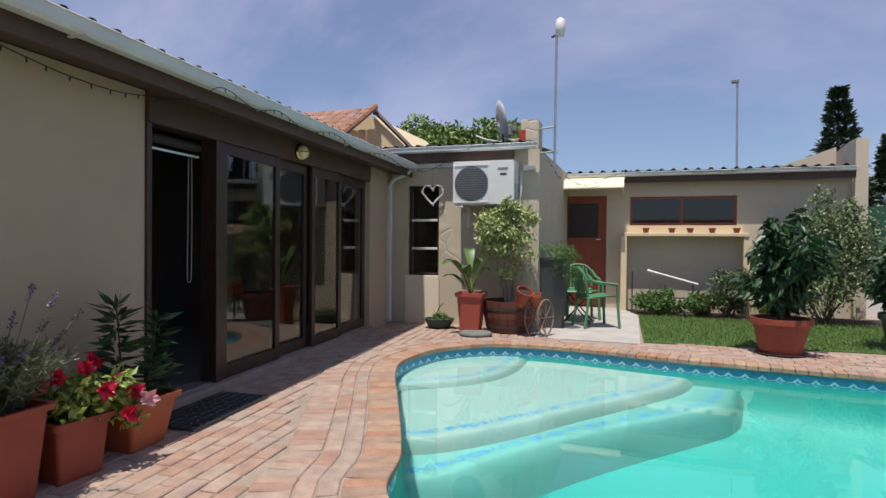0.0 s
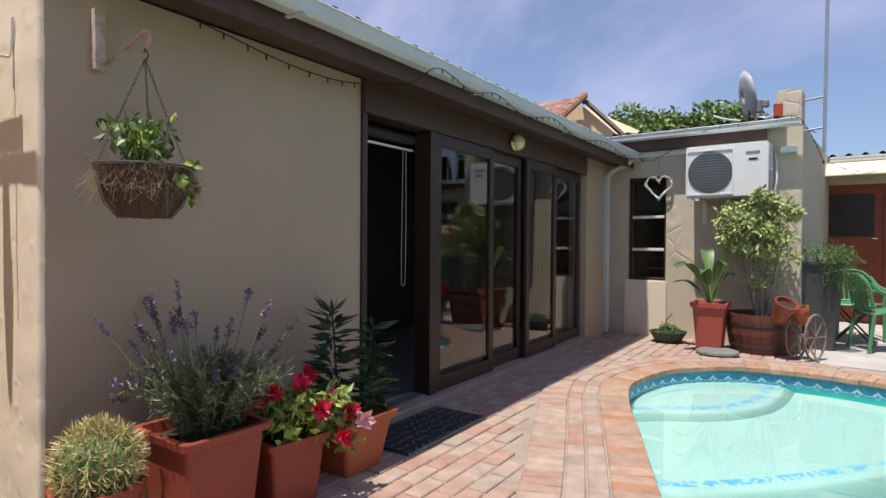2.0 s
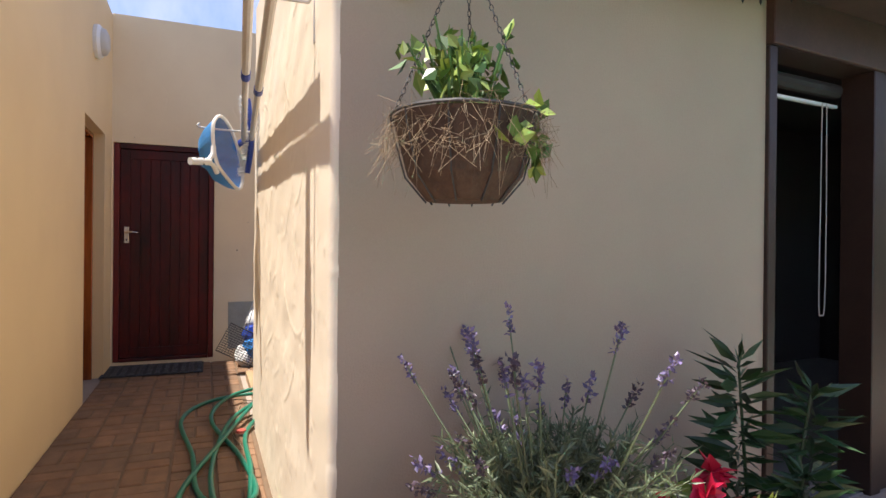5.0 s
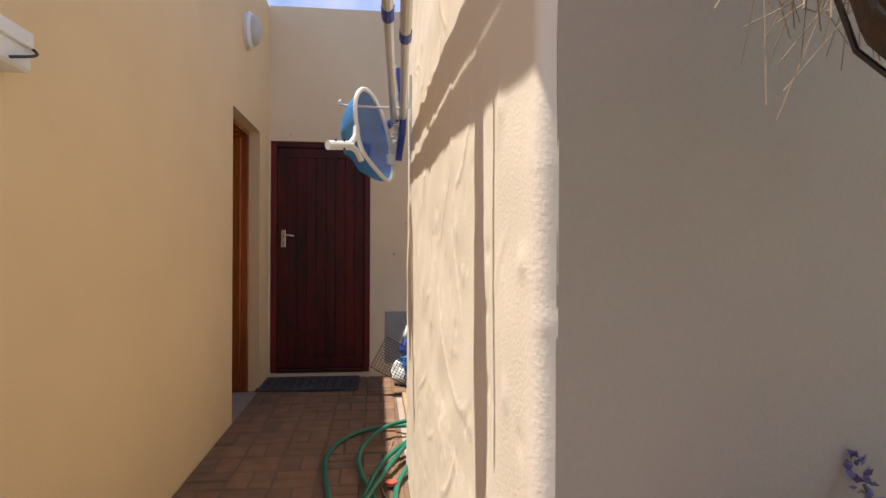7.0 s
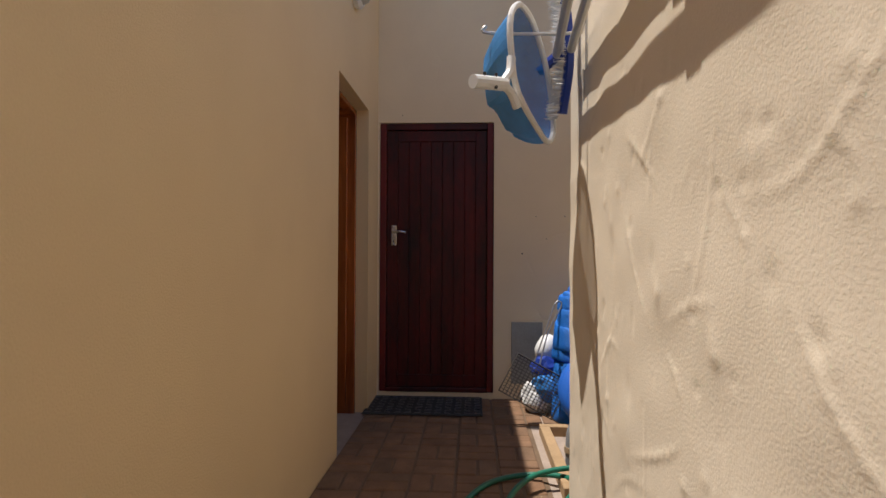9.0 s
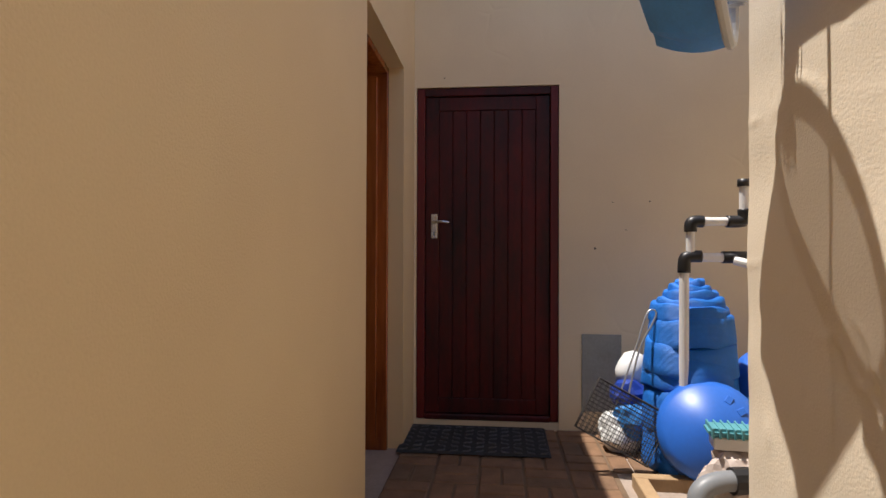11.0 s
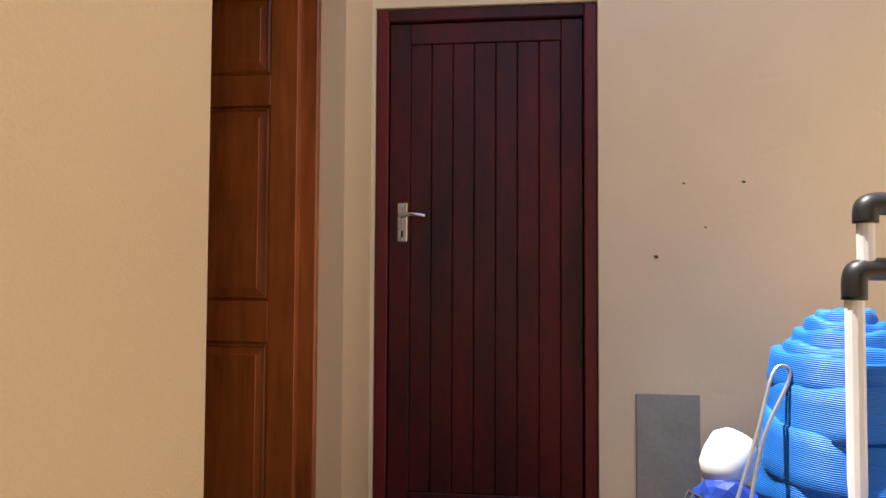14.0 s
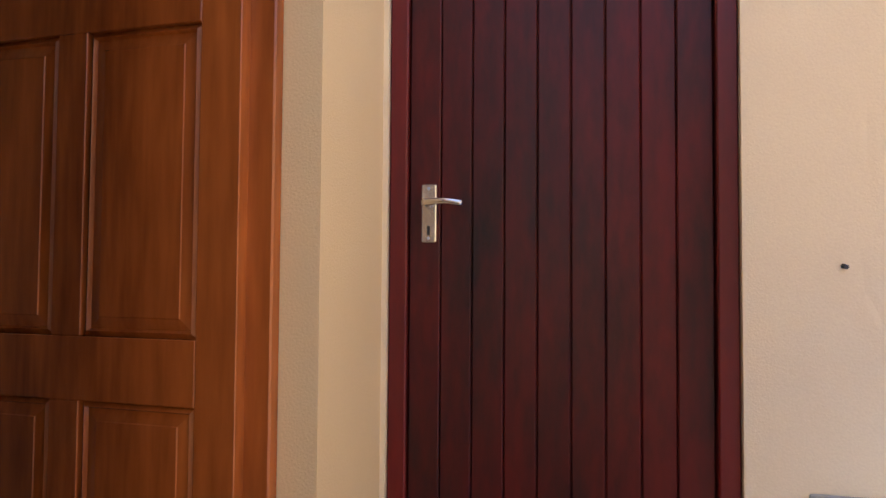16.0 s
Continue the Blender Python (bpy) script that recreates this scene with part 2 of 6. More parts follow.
M_SPINE = leaf_mat("cactus_spine", (0.55, 0.47, 0.2))
M_GRASS = leaf_mat("grass_blade", (0.13, 0.22, 0.045), 0.4)
M_LAWN = mat("lawn_soil", (0.07, 0.14, 0.03), 0.95, 6, 0.4, 0.6)
M_CREAMAWN = mat("cream_awning", (0.78, 0.72, 0.5), 0.5, 3, 0.1, 0.05)
M_MESH = mat("green_shade_net", (0.02, 0.1, 0.06), 0.8, 30, 0.3, 0.3)
# Light absorbed by the water is put into the shell colour as turquoise.
M_SHELL = mat("pool_shell", (0.02, 0.36, 0.32), 0.6, 1.2, 0.14, 0.1)
M_STEPTOP = mat("pale_pool_step", (0.27, 0.44, 0.425), 0.6, 1.8, 0.2, 0.1, second=(0.25, 0.39, 0.35))
# Lowest step coloured for the tint that deeper water gives.
M_STEPDEEP = mat("depth_tinted_step", (0.15, 0.42, 0.39), 0.6, 1.5, 0.14, 0.1)
M_MOSAIC = mat("blue_mosaic", (0.02, 0.24, 0.58), 0.5, 40, 0.5, 0.1, second=(0.06, 0.36, 0.6))
M_WIRE = mat("dark_cable", (0.02, 0.02, 0.02), 0.5, 20, 0.3, 0.0)
M_BULB = mat("clear_bulb", (0.5, 0.42, 0.3), 0.2, 20, 0.3, 0.0)
M_WICKER = mat("white_wicker", (0.72, 0.7, 0.66), 0.7, 30, 0.3, 0.4)
M_PAPER = mat("paper_shade", (0.5, 0.48, 0.44), 0.8, 6, 0.1, 0.05)

# ---- mesh helpers ----
def part(name, bm, material, parent=None, label="", m=None, smooth=False):
    me = bpy.data.meshes.new(name)
    if m is not None:
        bm.transform(m)
    bm.to_mesh(me)
    bm.free()
    me.materials.append(material)
    if smooth:
        for p in me.polygons:
            p.use_smooth = True
    ob = new(name, me)
    ob.parent = parent
    if label:
        ob["label"] = label
    if name in ("stems", "twigs", "flower_stalks", "coir_fringe", "grid", "side_wires"):
        ob["kind"] = "stuff"
    return ob


def raw(name, verts, faces, material, parent=None, label="", smooth=False):
    me = bpy.data.meshes.new(name)
    me.from_pydata([tuple(v) for v in verts], [], faces)
    me.materials.append(material)
    if smooth:
        for p in me.polygons:
            p.use_smooth = True
    ob = new(name, me)
    ob.parent = parent
    if label:
        ob["label"] = label
    return ob


def thing(name, label, category, at=(0, 0, 0), group="", turn=0.0):
    ob = new(name)
    ob.matrix_world = pose(*at, 0, 0, turn)
    return tagged(ob, label, category, group)


def box(x0, y0, z0, x1, y1, z1, bevel=0.0, seg=1):
    bm = bmesh.new()
    bmesh.ops.create_cube(bm, size=1)
    for v in bm.verts:
        v.co = Vector((x0 + (v.co.x + 0.5) * (x1 - x0), y0 + (v.co.y + 0.5) * (y1 - y0), z0 + (v.co.z + 0.5) * (z1 - z0)))
    if bevel:
        bmesh.ops.bevel(bm, geom=bm.edges[:], offset=bevel, segments=seg, affect="EDGES")
    return bm


def join(*bms):
    out = bmesh.new()
    for b in bms:
        me = bpy.data.meshes.new("tmp")
        b.to_mesh(me)
        b.free()
        out.from_mesh(me)
        bpy.data.meshes.remove(me)
    return out


def tube(points, r, seg=8, closed=False, caps=True, taper=None):
    bm = bmesh.new()
    pts = [Vector(p) for p in points]
    n = len(pts)
    rings = []
    ref = None
    for i, p in enumerate(pts):
        a, b = (pts[i - 1], pts[(i + 1) % n]) if closed else (pts[max(i - 1, 0)], pts[min(i + 1, n - 1)])
        d = (b - a).normalized()
        if ref is None:
            ref = d.orthogonal().normalized()
        ref = (ref - d * ref.dot(d)).normalized()
        s = d.cross(ref)
        rr = r if taper is None else r + (taper - r) * i / max(n - 1, 1)
        rings.append([bm.verts.new(p + (ref * math.cos(k) + s * math.sin(k)) * rr) for k in (2 * math.pi * j / seg for j in range(seg))])
    for i in range(n if closed else n - 1):
        a, b = rings[i], rings[(i + 1) % n]
        for j in range(seg):
            bm.faces.new((a[j], a[(j + 1) % seg], b[(j + 1) % seg], b[j]))
    if caps and not closed:
        bm.faces.new(rings[0][::-1])
        bm.faces.new(rings[-1])
    return bm


def curve(points, steps=8, closed=False):
    """Catmull-Rom points through the given ones."""
    p = [Vector(q) for q in points]
    n = len(p)
    out = []
    for i in range(n if closed else n - 1):
        a, b, c, d = (p[(i + k) % n] if closed else p[min(max(i + k, 0), n - 1)] for k in (-1, 0, 1, 2))
        for j in range(steps):
            t = j / steps
            out.append(0.5 * (2 * b + (c - a) * t + (2 * a - 5 * b + 4 * c - d) * t * t + (3 * b - a - 3 * c + d) * t ** 3))
    if not closed:
        out.append(p[-1])
    return out


def lathe(profile, seg=24, x=0, y=0, z=0):
    bm = bmesh.new()
    rings = []
    for r, h in profile:
        rings.append([bm.verts.new((x + max(r, 0.0005) * math.cos(2 * math.pi * j / seg), y + max(r, 0.0005) * math.sin(2 * math.pi * j / seg), z + h)) for j in range(seg)])
    for a, b in zip(rings, rings[1:]):
        for j in range(seg):
            bm.faces.new((a[j], a[(j + 1) % seg], b[(j + 1) % seg], b[j]))
    return bm


def square_pot(w0, w1, h, rim=0.03, wall=0.012):
    """A tapered square pot with a rolled rim, hollow from the top."""
    bm = bmesh.new()
    prof = [(w0, 0), (w1 - 0.01, h - rim), (w1 + 0.012, h - rim), (w1 + 0.016, h), (w1 - wall, h), (w1 - wall - 0.01, h - 0.05)]
    rings = []
    for w, z in prof:
        c = w * 0.16
        ring = []
        for sx, sy in ((1, 1), (-1, 1), (-1, -1), (1, -1)):
            cx, cy = sx * (w - c), sy * (w - c)
            a0 = math.atan2(sy, sx) - math.pi / 4
            for k in range(4):
                a = a0 + k * math.pi / 6
                ring.append(bm.verts.new((cx + c * math.cos(a), cy + c * math.sin(a), z)))
        rings.append(ring)
    for a, b in zip(rings, rings[1:]):
        for j in range(16):
            bm.faces.new((a[j], a[(j + 1) % 16], b[(j + 1) % 16], b[j]))
    bm.faces.new(rings[0][::-1])
    bm.faces.new(rings[-1])
    return bm


def leaf_mesh(name, at, length, material, parent, rng, width=0.42, droop=0.3, dirs=None, label=""):
    """Many small folded leaves: at is an (n, 3) array of leaf bases."""
    at = np.asarray(at, float)
    n = len(at)
    d = rng.normal(size=(n, 3)) if dirs is None else np.asarray(dirs, float) + rng.normal(size=(n, 3)) * 0.35
    d /= np.linalg.norm(d, axis=1)[:, None]
    d[:, 2] -= droop
    d /= np.linalg.norm(d, axis=1)[:, None]
    s = np.cross(d, rng.normal(size=(n, 3)))
    s /= np.linalg.norm(s, axis=1)[:, None]
    up = np.cross(s, d)
    L = (length * rng.uniform(0.6, 1.25, n))[:, None]
    W = L * width * 0.5
    v = np.stack([at, at + d * L * 0.45 + s * W + up * W * 0.3, at + d * L, at + d * L * 0.45 - s * W + up * W * 0.3], 1).reshape(-1, 3)
    f = []
    for i in range(0, 4 * n, 4):
        f += [(i, i + 1, i + 2), (i, i + 2, i + 3)]
    ob = raw(name, v.tolist(), f, material, parent, label)
    if n > 250:
        ob["kind"] = "stuff"
    return ob


def clump(rng, n, centre, radii, lumps=14, hollow=0.45):
    """Leaf bases spread over uneven lumps within an ellipsoid, with gaps between."""
    c = rng.normal(size=(lumps, 3))
    c /= np.linalg.norm(c, axis=1)[:, None]
    c *= rng.uniform(0.35, 0.85, lumps)[:, None]
    r = rng.uniform(0.22, 0.42, lumps)
    k = rng.integers(0, lumps, n)
    p = rng.normal(size=(n, 3))
    p /= np.linalg.norm(p, axis=1)[:, None]
    p *= (rng.uniform(hollow, 1.0, n) * r[k])[:, None]
    return (c[k] + p) * np.asarray(radii) + np.asarray(centre)


def sheet(x0, x1, y0, y1, top_a, top_b, pitch=0.17, amp=0.018, along="x", steps=6):
    """Corrugated sheeting whose ribs run across 'along'."""
    n = int(abs((x1 - x0) if along == "x" else (y1 - y0)) / pitch * steps) + 1
    v, f = [], []
    for i in range(n + 1):
        t = i / n
        w = amp * max(0.0, math.sin(2 * math.pi * i / steps)) * 2
        for k in (0, 1):
            if along == "x":
                v.append((x0 + (x1 - x0) * t, (y0, y1)[k], (top_a, top_b)[k] + w))
            else:
                v.append(((x0, x1)[k], y0 + (y1 - y0) * t, (top_a, top_b)[k] + w))
    for i in range(n):
        f.append((2 * i, 2 * i + 2, 2 * i + 3, 2 * i + 1))
    return v, f

# ---- plan ----
F = pose(-2.935, 1.56, 0, 0, 0, 4.5)           # the house front: local y runs along it, local x points out of it
POOL = [(-1.05, 2.75), (-1.25, 3.35), (-1.66, 4.25), (-2.08, 5.15), (-2.24, 5.75), (-2.12, 6.45), (-1.7, 6.93), (-1.2, 7.08), (-0.7, 7.07),
        (0.45, 6.84), (1.46, 6.71), (2.4, 6.6), (3.9, 6.2), (4.7, 4.9), (4.4, 3.2), (3.0, 2.2), (1.2, 1.95), (-0.3, 2.05)]
RIM = curve([(x, y, 0) for x, y in POOL], 12, True)
RN = len(RIM)
FD = F @ pose(0, 0.06, 0)                    # the sliding doors
CENTRE = Vector((1.3, 4.4, 0))


def rim_normal(i):
    d = RIM[(i + 1) % RN] - RIM[i - 1]
    n_ = Vector((d.y, -d.x, 0)).normalized()
    return n_ if n_.dot(RIM[i] - CENTRE) > 0 else -n_


RNORM = [rim_normal(i) for i in range(RN)]
RIM_A = np.array([(p.x, p.y) for p in RIM])


def pool_distance(x, y):
    d = np.hypot(RIM_A[:, 0] - x, RIM_A[:, 1] - y)
    i = int(d.argmin())
    side = (x - RIM_A[i, 0]) * RNORM[i].x + (y - RIM_A[i, 1]) * RNORM[i].y
    return float(d[i]) * (1 if side > 0 else -1)


def setting(ob, label="", category=""):
    return tagged(ob, label, category, "", "structure")


# ground: one sheet with the pool cut out of it
v, f = [], []
for i in range(RN):
    p = RIM[i] + RNORM[i] * 0.02
    q = (p - CENTRE).normalized()
    v += [(p.x, p.y, -0.012), (CENTRE.x + q.x * 14, CENTRE.y + q.y * 14, -0.012), (CENTRE.x + q.x * 900, CENTRE.y + q.y * 900, -0.012)]
for i in range(RN):
    a, b = 3 * i, 3 * ((i + 1) % RN)
    f += [(a, a + 1, b + 1, b), (a + 1, a + 2, b + 2, b + 1)]
setting(raw("ground", v, f, M_MORTAR), "sandy mortar bed and bare ground", "ground")

# pool shell
v, f = [], []
for lev, inset in ((-0.03, 0.0), (-0.07, 0.0), (-0.24, 0.0), (-1.0, 0.1), (-1.35, 0.5)):
    v += [(p.x - n_.x * inset, p.y - n_.y * inset, lev) for p, n_ in zip(RIM, RNORM)]
for k in range(4):
    for i in range(RN):
        j = (i + 1) % RN
        f.append((k * RN + i, k * RN + j, (k + 1) * RN + j, (k + 1) * RN + i))
f.append(tuple(range(4 * RN, 5 * RN)))
pool = setting(raw("pool", v, f, M_SHELL, smooth=True), "kidney-shaped swimming pool, the water's turquoise tint put into its shell colour", "pool")


def tile_band_material():
    """Blue waterline tiles with a white zigzag, by length along the rim."""
    m = mat("waterline_tile", (0.05, 0.3, 0.5), 0.25, 30, 0.4, 0.05)
    n, l = m.node_tree.nodes, m.node_tree.links
    uv = n.new("ShaderNodeUVMap")
    sep = n.new("ShaderNodeSeparateXYZ")
    l.new(uv.outputs[0], sep.inputs[0])
    zig = n.new("ShaderNodeMath")
    zig.operation, zig.inputs[1].default_value = "PINGPONG", 0.5
    l.new(sep.outputs[0], zig.inputs[0])
    sub = n.new("ShaderNodeMath")
    sub.operation = "SUBTRACT"
    l.new(sep.outputs[1], sub.inputs[0])
    l.new(zig.outputs[0], sub.inputs[1])
    off = n.new("ShaderNodeMath")
    off.operation, off.inputs[1].default_value = "SUBTRACT", 0.22
    l.new(sub.outputs[0], off.inputs[0])
    ab = n.new("ShaderNodeMath")
    ab.operation = "ABSOLUTE"
    l.new(off.outputs[0], ab.inputs[0])
    lt = n.new("ShaderNodeMath")
    lt.operation, lt.inputs[1].default_value = "LESS_THAN", 0.09
    l.new(ab.outputs[0], lt.inputs[0])
    mx = n.new("ShaderNodeMix")
    mx.data_type = "RGBA"
    l.new(lt.outputs[0], mx.inputs["Factor"])
    l.new(n["Color Ramp"].outputs[0], mx.inputs["A"])
    mx.inputs["B"].default_value = (0.45, 0.68, 0.74, 1)
    l.new(mx.outputs["Result"], n["Principled BSDF"].inputs["Base Color"])
    return m


bm = bmesh.new()
uvl = bm.loops.layers.uv.new("UVMap")
run = 0.0
ring = []
for i in range(RN + 1):
    p, n_ = RIM[i % RN], RNORM[i % RN]
    if i:
        run += (RIM[i % RN] - RIM[i - 1]).length
    ring.append((bm.verts.new((p.x - n_.x * 0.006, p.y - n_.y * 0.006, -0.062)), bm.verts.new((p.x - n_.x * 0.006, p.y - n_.y * 0.006, -0.21)), run))
for a, b in zip(ring, ring[1:]):
    fc = bm.faces.new((a[0], b[0], b[1], a[1]))
    for lp, uvv in zip(fc.loops, ((a[2] / 0.15, 1), (b[2] / 0.15, 1), (b[2] / 0.15, 0), (a[2] / 0.15, 0))):
        lp[uvl].uv = uvv
part("tile_band", bm, tile_band_material(), pool, "blue waterline tile band with a white zigzag")


def pool_step(points, top, name, material):
    """A step behind a curved nosing that runs from rim to rim, with a rounded edge and worn mosaic dashes."""
    rng = np.random.default_rng(5)
    nose = curve([(x, y, 0) for x, y in points], 10)
    ia, ib = (int(np.hypot(RIM_A[:, 0] - q.x, RIM_A[:, 1] - q.y).argmin()) for q in (nose[0], nose[-1]))
    back = [RIM[ia + round((ib - ia) * j / (len(nose) - 1))] for j in range(len(nose))]
    bm = bmesh.new()
    rows = []
    for out, down in ((-0.05, 0.0), (-0.02, 0.003), (0.005, 0.012), (0.025, 0.035), (0.05, 0.08), (0.08, 0.16), (0.11, 0.3), (0.14, 0.95)):
        row = []
        for i, q in enumerate(nose):
            d = (nose[min(i + 1, len(nose) - 1)] - nose[max(i - 1, 0)]).normalized()
            row.append(bm.verts.new((q.x + d.y * out, q.y - d.x * out, top - down)))
        rows.append(row)
    for a, b in zip(rows, rows[1:]):
        for j in range(len(nose) - 1):
            bm.faces.new((a[j], b[j], b[j + 1], a[j + 1])).smooth = True
    rear = [bm.verts.new((q.x, q.y, top)) for q in back]
    for j in range(len(nose) - 1):
        bm.faces.new((rows[0][j], rows[0][j + 1], rear[j + 1], rear[j]))
    bmesh.ops.recalc_face_normals(bm, faces=bm.faces[:])
    part(name, bm, material, pool, "pale pool step with a rounded nosing")
    v, f = [], []
    run_ = 0.0
    for i, (q, w) in enumerate(zip(nose, nose[1:])):
        d = (w - q).normalized()
        s_ = Vector((-d.y, d.x, 0))
        L = (w - q).length
        while run_ < L:
            for r in (0.075, 0.101, 0.127):
                if rng.random() < 0.48 + 0.35 * math.sin(i * 2.1 + run_ * 9):
                    continue
                c = q + d * run_ + s_ * r
                k = len(v)
                v += [tuple(c + d * a + s_ * b + Vector((0, 0, top + 0.003))) for a, b in ((0, 0), (0.022, 0), (0.022, 0.022), (0, 0.022))]
                f.append((k, k + 1, k + 2, k + 3))
            run_ += 0.026
        run_ -= L
    tagged(raw("step_mosaic", v, f, M_MOSAIC, pool, "worn dashes of blue mosaic"), kind="stuff")


pool_step([(-2.14, 5.33), (-1.95, 5.5), (-1.62, 5.75), (-1.4, 6.05), (-1.28, 6.45), (-1.26, 7.03)], -0.25, "step", M_STEPTOP)
pool_step([(-1.62, 4.15), (-1.31, 4.32), (-0.91, 4.73), (-0.52, 5.24), (0.01, 5.91), (0.36, 6.4), (0.5, 6.8)], -0.42, "step", M_STEPTOP)
pool_step([(-1.42, 3.72), (-1.17, 3.91), (-0.83, 4.38), (-0.46, 4.83), (-0.06, 5.26), (0.45, 5.76), (0.78, 6.15), (0.95, 6.76)], -0.66, "step", M_STEPDEEP)

# water
M_WATER = glass_mat("pool_water", (0.86, 0.99, 0.98), 0.0, 1.33)
n, l = M_WATER.node_tree.nodes, M_WATER.node_tree.links
wt = n.new("ShaderNodeTexNoise")
wt.inputs["Scale"].default_value, wt.inputs["Detail"].default_value = 2.2, 2
bp = n.new("ShaderNodeBump")
bp.inputs["Strength"].default_value, bp.inputs["Distance"].default_value = 0.25, 0.02
l.new(wt.outputs["Fac"], bp.inputs["Height"])
l.new(bp.outputs[0], n["Principled BSDF"].inputs["Normal"])
bm = bmesh.new()
fc = bm.faces.new([bm.verts.new((p.x - n_.x * 0.008, p.y - n_.y * 0.008, -0.13)) for p, n_ in zip(RIM, RNORM)])
fc.normal_update()
if fc.normal.z < 0:
    fc.normal_flip()
water = part("water", bm, M_WATER)
setting(water, "clear still pool water", "water")
water.visible_shadow = False

# ---- house front ----
def wall(name, bm, material, label, category="wall", m=None):
    return setting(part(name, bm, material, None, "", m), label, category)


T = 0.22
def trowelled_wall():
    """The lane face of the house: hand-trowelled render with raised strokes, turning round a soft corner."""
    rr, rng = random.Random(23), np.random.default_rng(24)
    a, c, b = Vector((-2.985, 1.56)), Vector((-2.961, 1.56)), (F @ Vector((-0.024, 0.028, 0))).xy
    plan = [(Vector((-5.5 + 2.515 * i / 330, 1.56)), Vector((0, -1))) for i in range(330)]
    for i in range(9):
        t = i / 8
        p = a * (1 - t) ** 2 + c * 2 * t * (1 - t) + b * t * t
        d = ((c - a) * (1 - t) + (b - c) * t).normalized()
        plan.append((p, Vector((d.y, -d.x))))
    nz = 290
    xs = np.array([p.x for p, _ in plan])
    X = np.repeat(xs[:, None], nz + 1, 1)
    top = 2.32 + (-2.935 - X) * 0.168
    Z = -0.03 + (top + 0.03) * (np.arange(nz + 1) / nz)[None, :]
    H = np.zeros_like(X)
    for k in range(46):
        w = 0.1 * 1.5 ** (k // 9)
        th, ph = rng.uniform(0, 2 * math.pi, 2)
        H += 0.0003 / 1.15 ** (k // 9) * np.sin((X * math.cos(th) + Z * math.sin(th)) / w * 1.4 * 1.5 ** (k // 9) * (0.4 + 0.25 * (k % 9)) + ph)
    for k in range(210):
        r = rr.uniform(0.15, 1.1)
        cx, cz = rr.uniform(-5.6, -2.8), rr.uniform(-0.2, 2.7)
        a0, half = rr.uniform(0, 2 * math.pi), rr.uniform(0.05, 0.24) / r
        q = np.hypot(X - cx, Z - cz) - r
        an = (np.arctan2(Z - cz, X - cx) - a0 + math.pi) % (2 * math.pi) - math.pi
        q = q + 0.012 * np.sin(an * 9 + k) + 0.003 * np.sin(an * r * 160 + k) + 0.002 * np.sin(an * r * 390)
        fade = np.clip(1 - (an / half) ** 2, 0, 1)
        crest, side = rr.uniform(0.0004, 0.0026), rr.choice((-1, 1))
        H += fade * (crest * np.exp(-(q / 0.0075) ** 2) + 0.5 * crest * np.where(q * side > 0, np.exp(-np.abs(q) / 0.05), 0))
    for k in range(420):
        cx, cz, w = rr.uniform(-5.4, -2.95), rr.uniform(0.0, 2.3), rr.uniform(0.007, 0.022)
        i0, i1 = np.searchsorted(xs, (cx - 3 * w, cx + 3 * w))
        H[i0:i1] += rr.choice((-1, 1)) * 0.12 * w * np.exp(-((X[i0:i1] - cx) ** 2 + ((Z[i0:i1] - cz) * rr.uniform(0.5, 1.6)) ** 2) / (w * w))
    bm = bmesh.new()
    rows = []
    for i, (p, n_) in enumerate(plan):
        rows.append([bm.verts.new((p.x + n_.x * float(H[i, j]), p.y + n_.y * float(H[i, j]), float(Z[i, j]))) for j in range(nz + 1)])
    for r0, r1 in zip(rows, rows[1:]):
        for j in range(nz):
            bm.faces.new((r0[j], r1[j], r1[j + 1], r0[j + 1])).smooth = True
    slab = bmesh.new()
    fc = slab.faces.new([slab.verts.new((x, 1.585, z)) for x, z in ((-2.985, -0.03), (-5.5, -0.03), (-5.5, 2.74), (-2.985, 2.32))])
    ext = bmesh.ops.extrude_face_region(slab, geom=[fc])
    for e in ext["geom"]:
        if isinstance(e, bmesh.types.BMVert):
            e.co.y += 0.195
    bmesh.ops.recalc_face_normals(slab, faces=slab.faces[:])
    end = box(-5.5, 1.563, -0.03, -5.497, 1.6, 2.7)
    return join(bm, slab, end)


wall("wall_south", trowelled_wall(), M_TROWEL, "cream wall with rough trowelled render, its colour lightened for sun")
wall("wall_front", join(box(-0.05, 0.026, -0.03, -0.0235, 0.3, 2.2), box(-T, 0.3, -0.03, -0.0235, 1.78, 2.2)), M_WALLSHADE, "beige rendered house wall, its colour darkened for shade", m=F)
wall("wall_front_far", join(box(-T, 5.78, -0.03, 0, 6.44, 2.2), box(-T, 6.44, -0.03, -0.05, 6.85, 2.2)), M_WALLSHADE, "rendered pier beside the sliding doors, its colour darkened for shade", m=F)
wall("wall_west", box(-5.5, 1.56 + T, -0.03, -5.5 + T, 3.3, 2.7), M_WALLSHADE, "rendered side wall of the house")
wall("wall_niche", box(-7.9, 3.0, -0.03, -5.5, 3.0 + T, 2.7), M_END, "rendered wall behind the pump corner")
# room behind the sliding doors; its dimness is put into near-black walls and ceiling
wall("room_back", box(-2.35, 0.3, -0.02, -2.25, 6.2, 2.4), M_DARK, "living room far wall, near-black to paint its dimness", m=F)
wall("room_side", box(-2.25, 6.0, -0.02, -T - 0.004, 6.1, 2.4), M_DARK, "living room side wall, near-black to paint its dimness", m=F)
wall("room_side_near", box(-2.25, 0.3, -0.02, -T - 0.004, 0.4, 2.4), M_DARK, "living room side wall, near-black to paint its dimness", m=F)
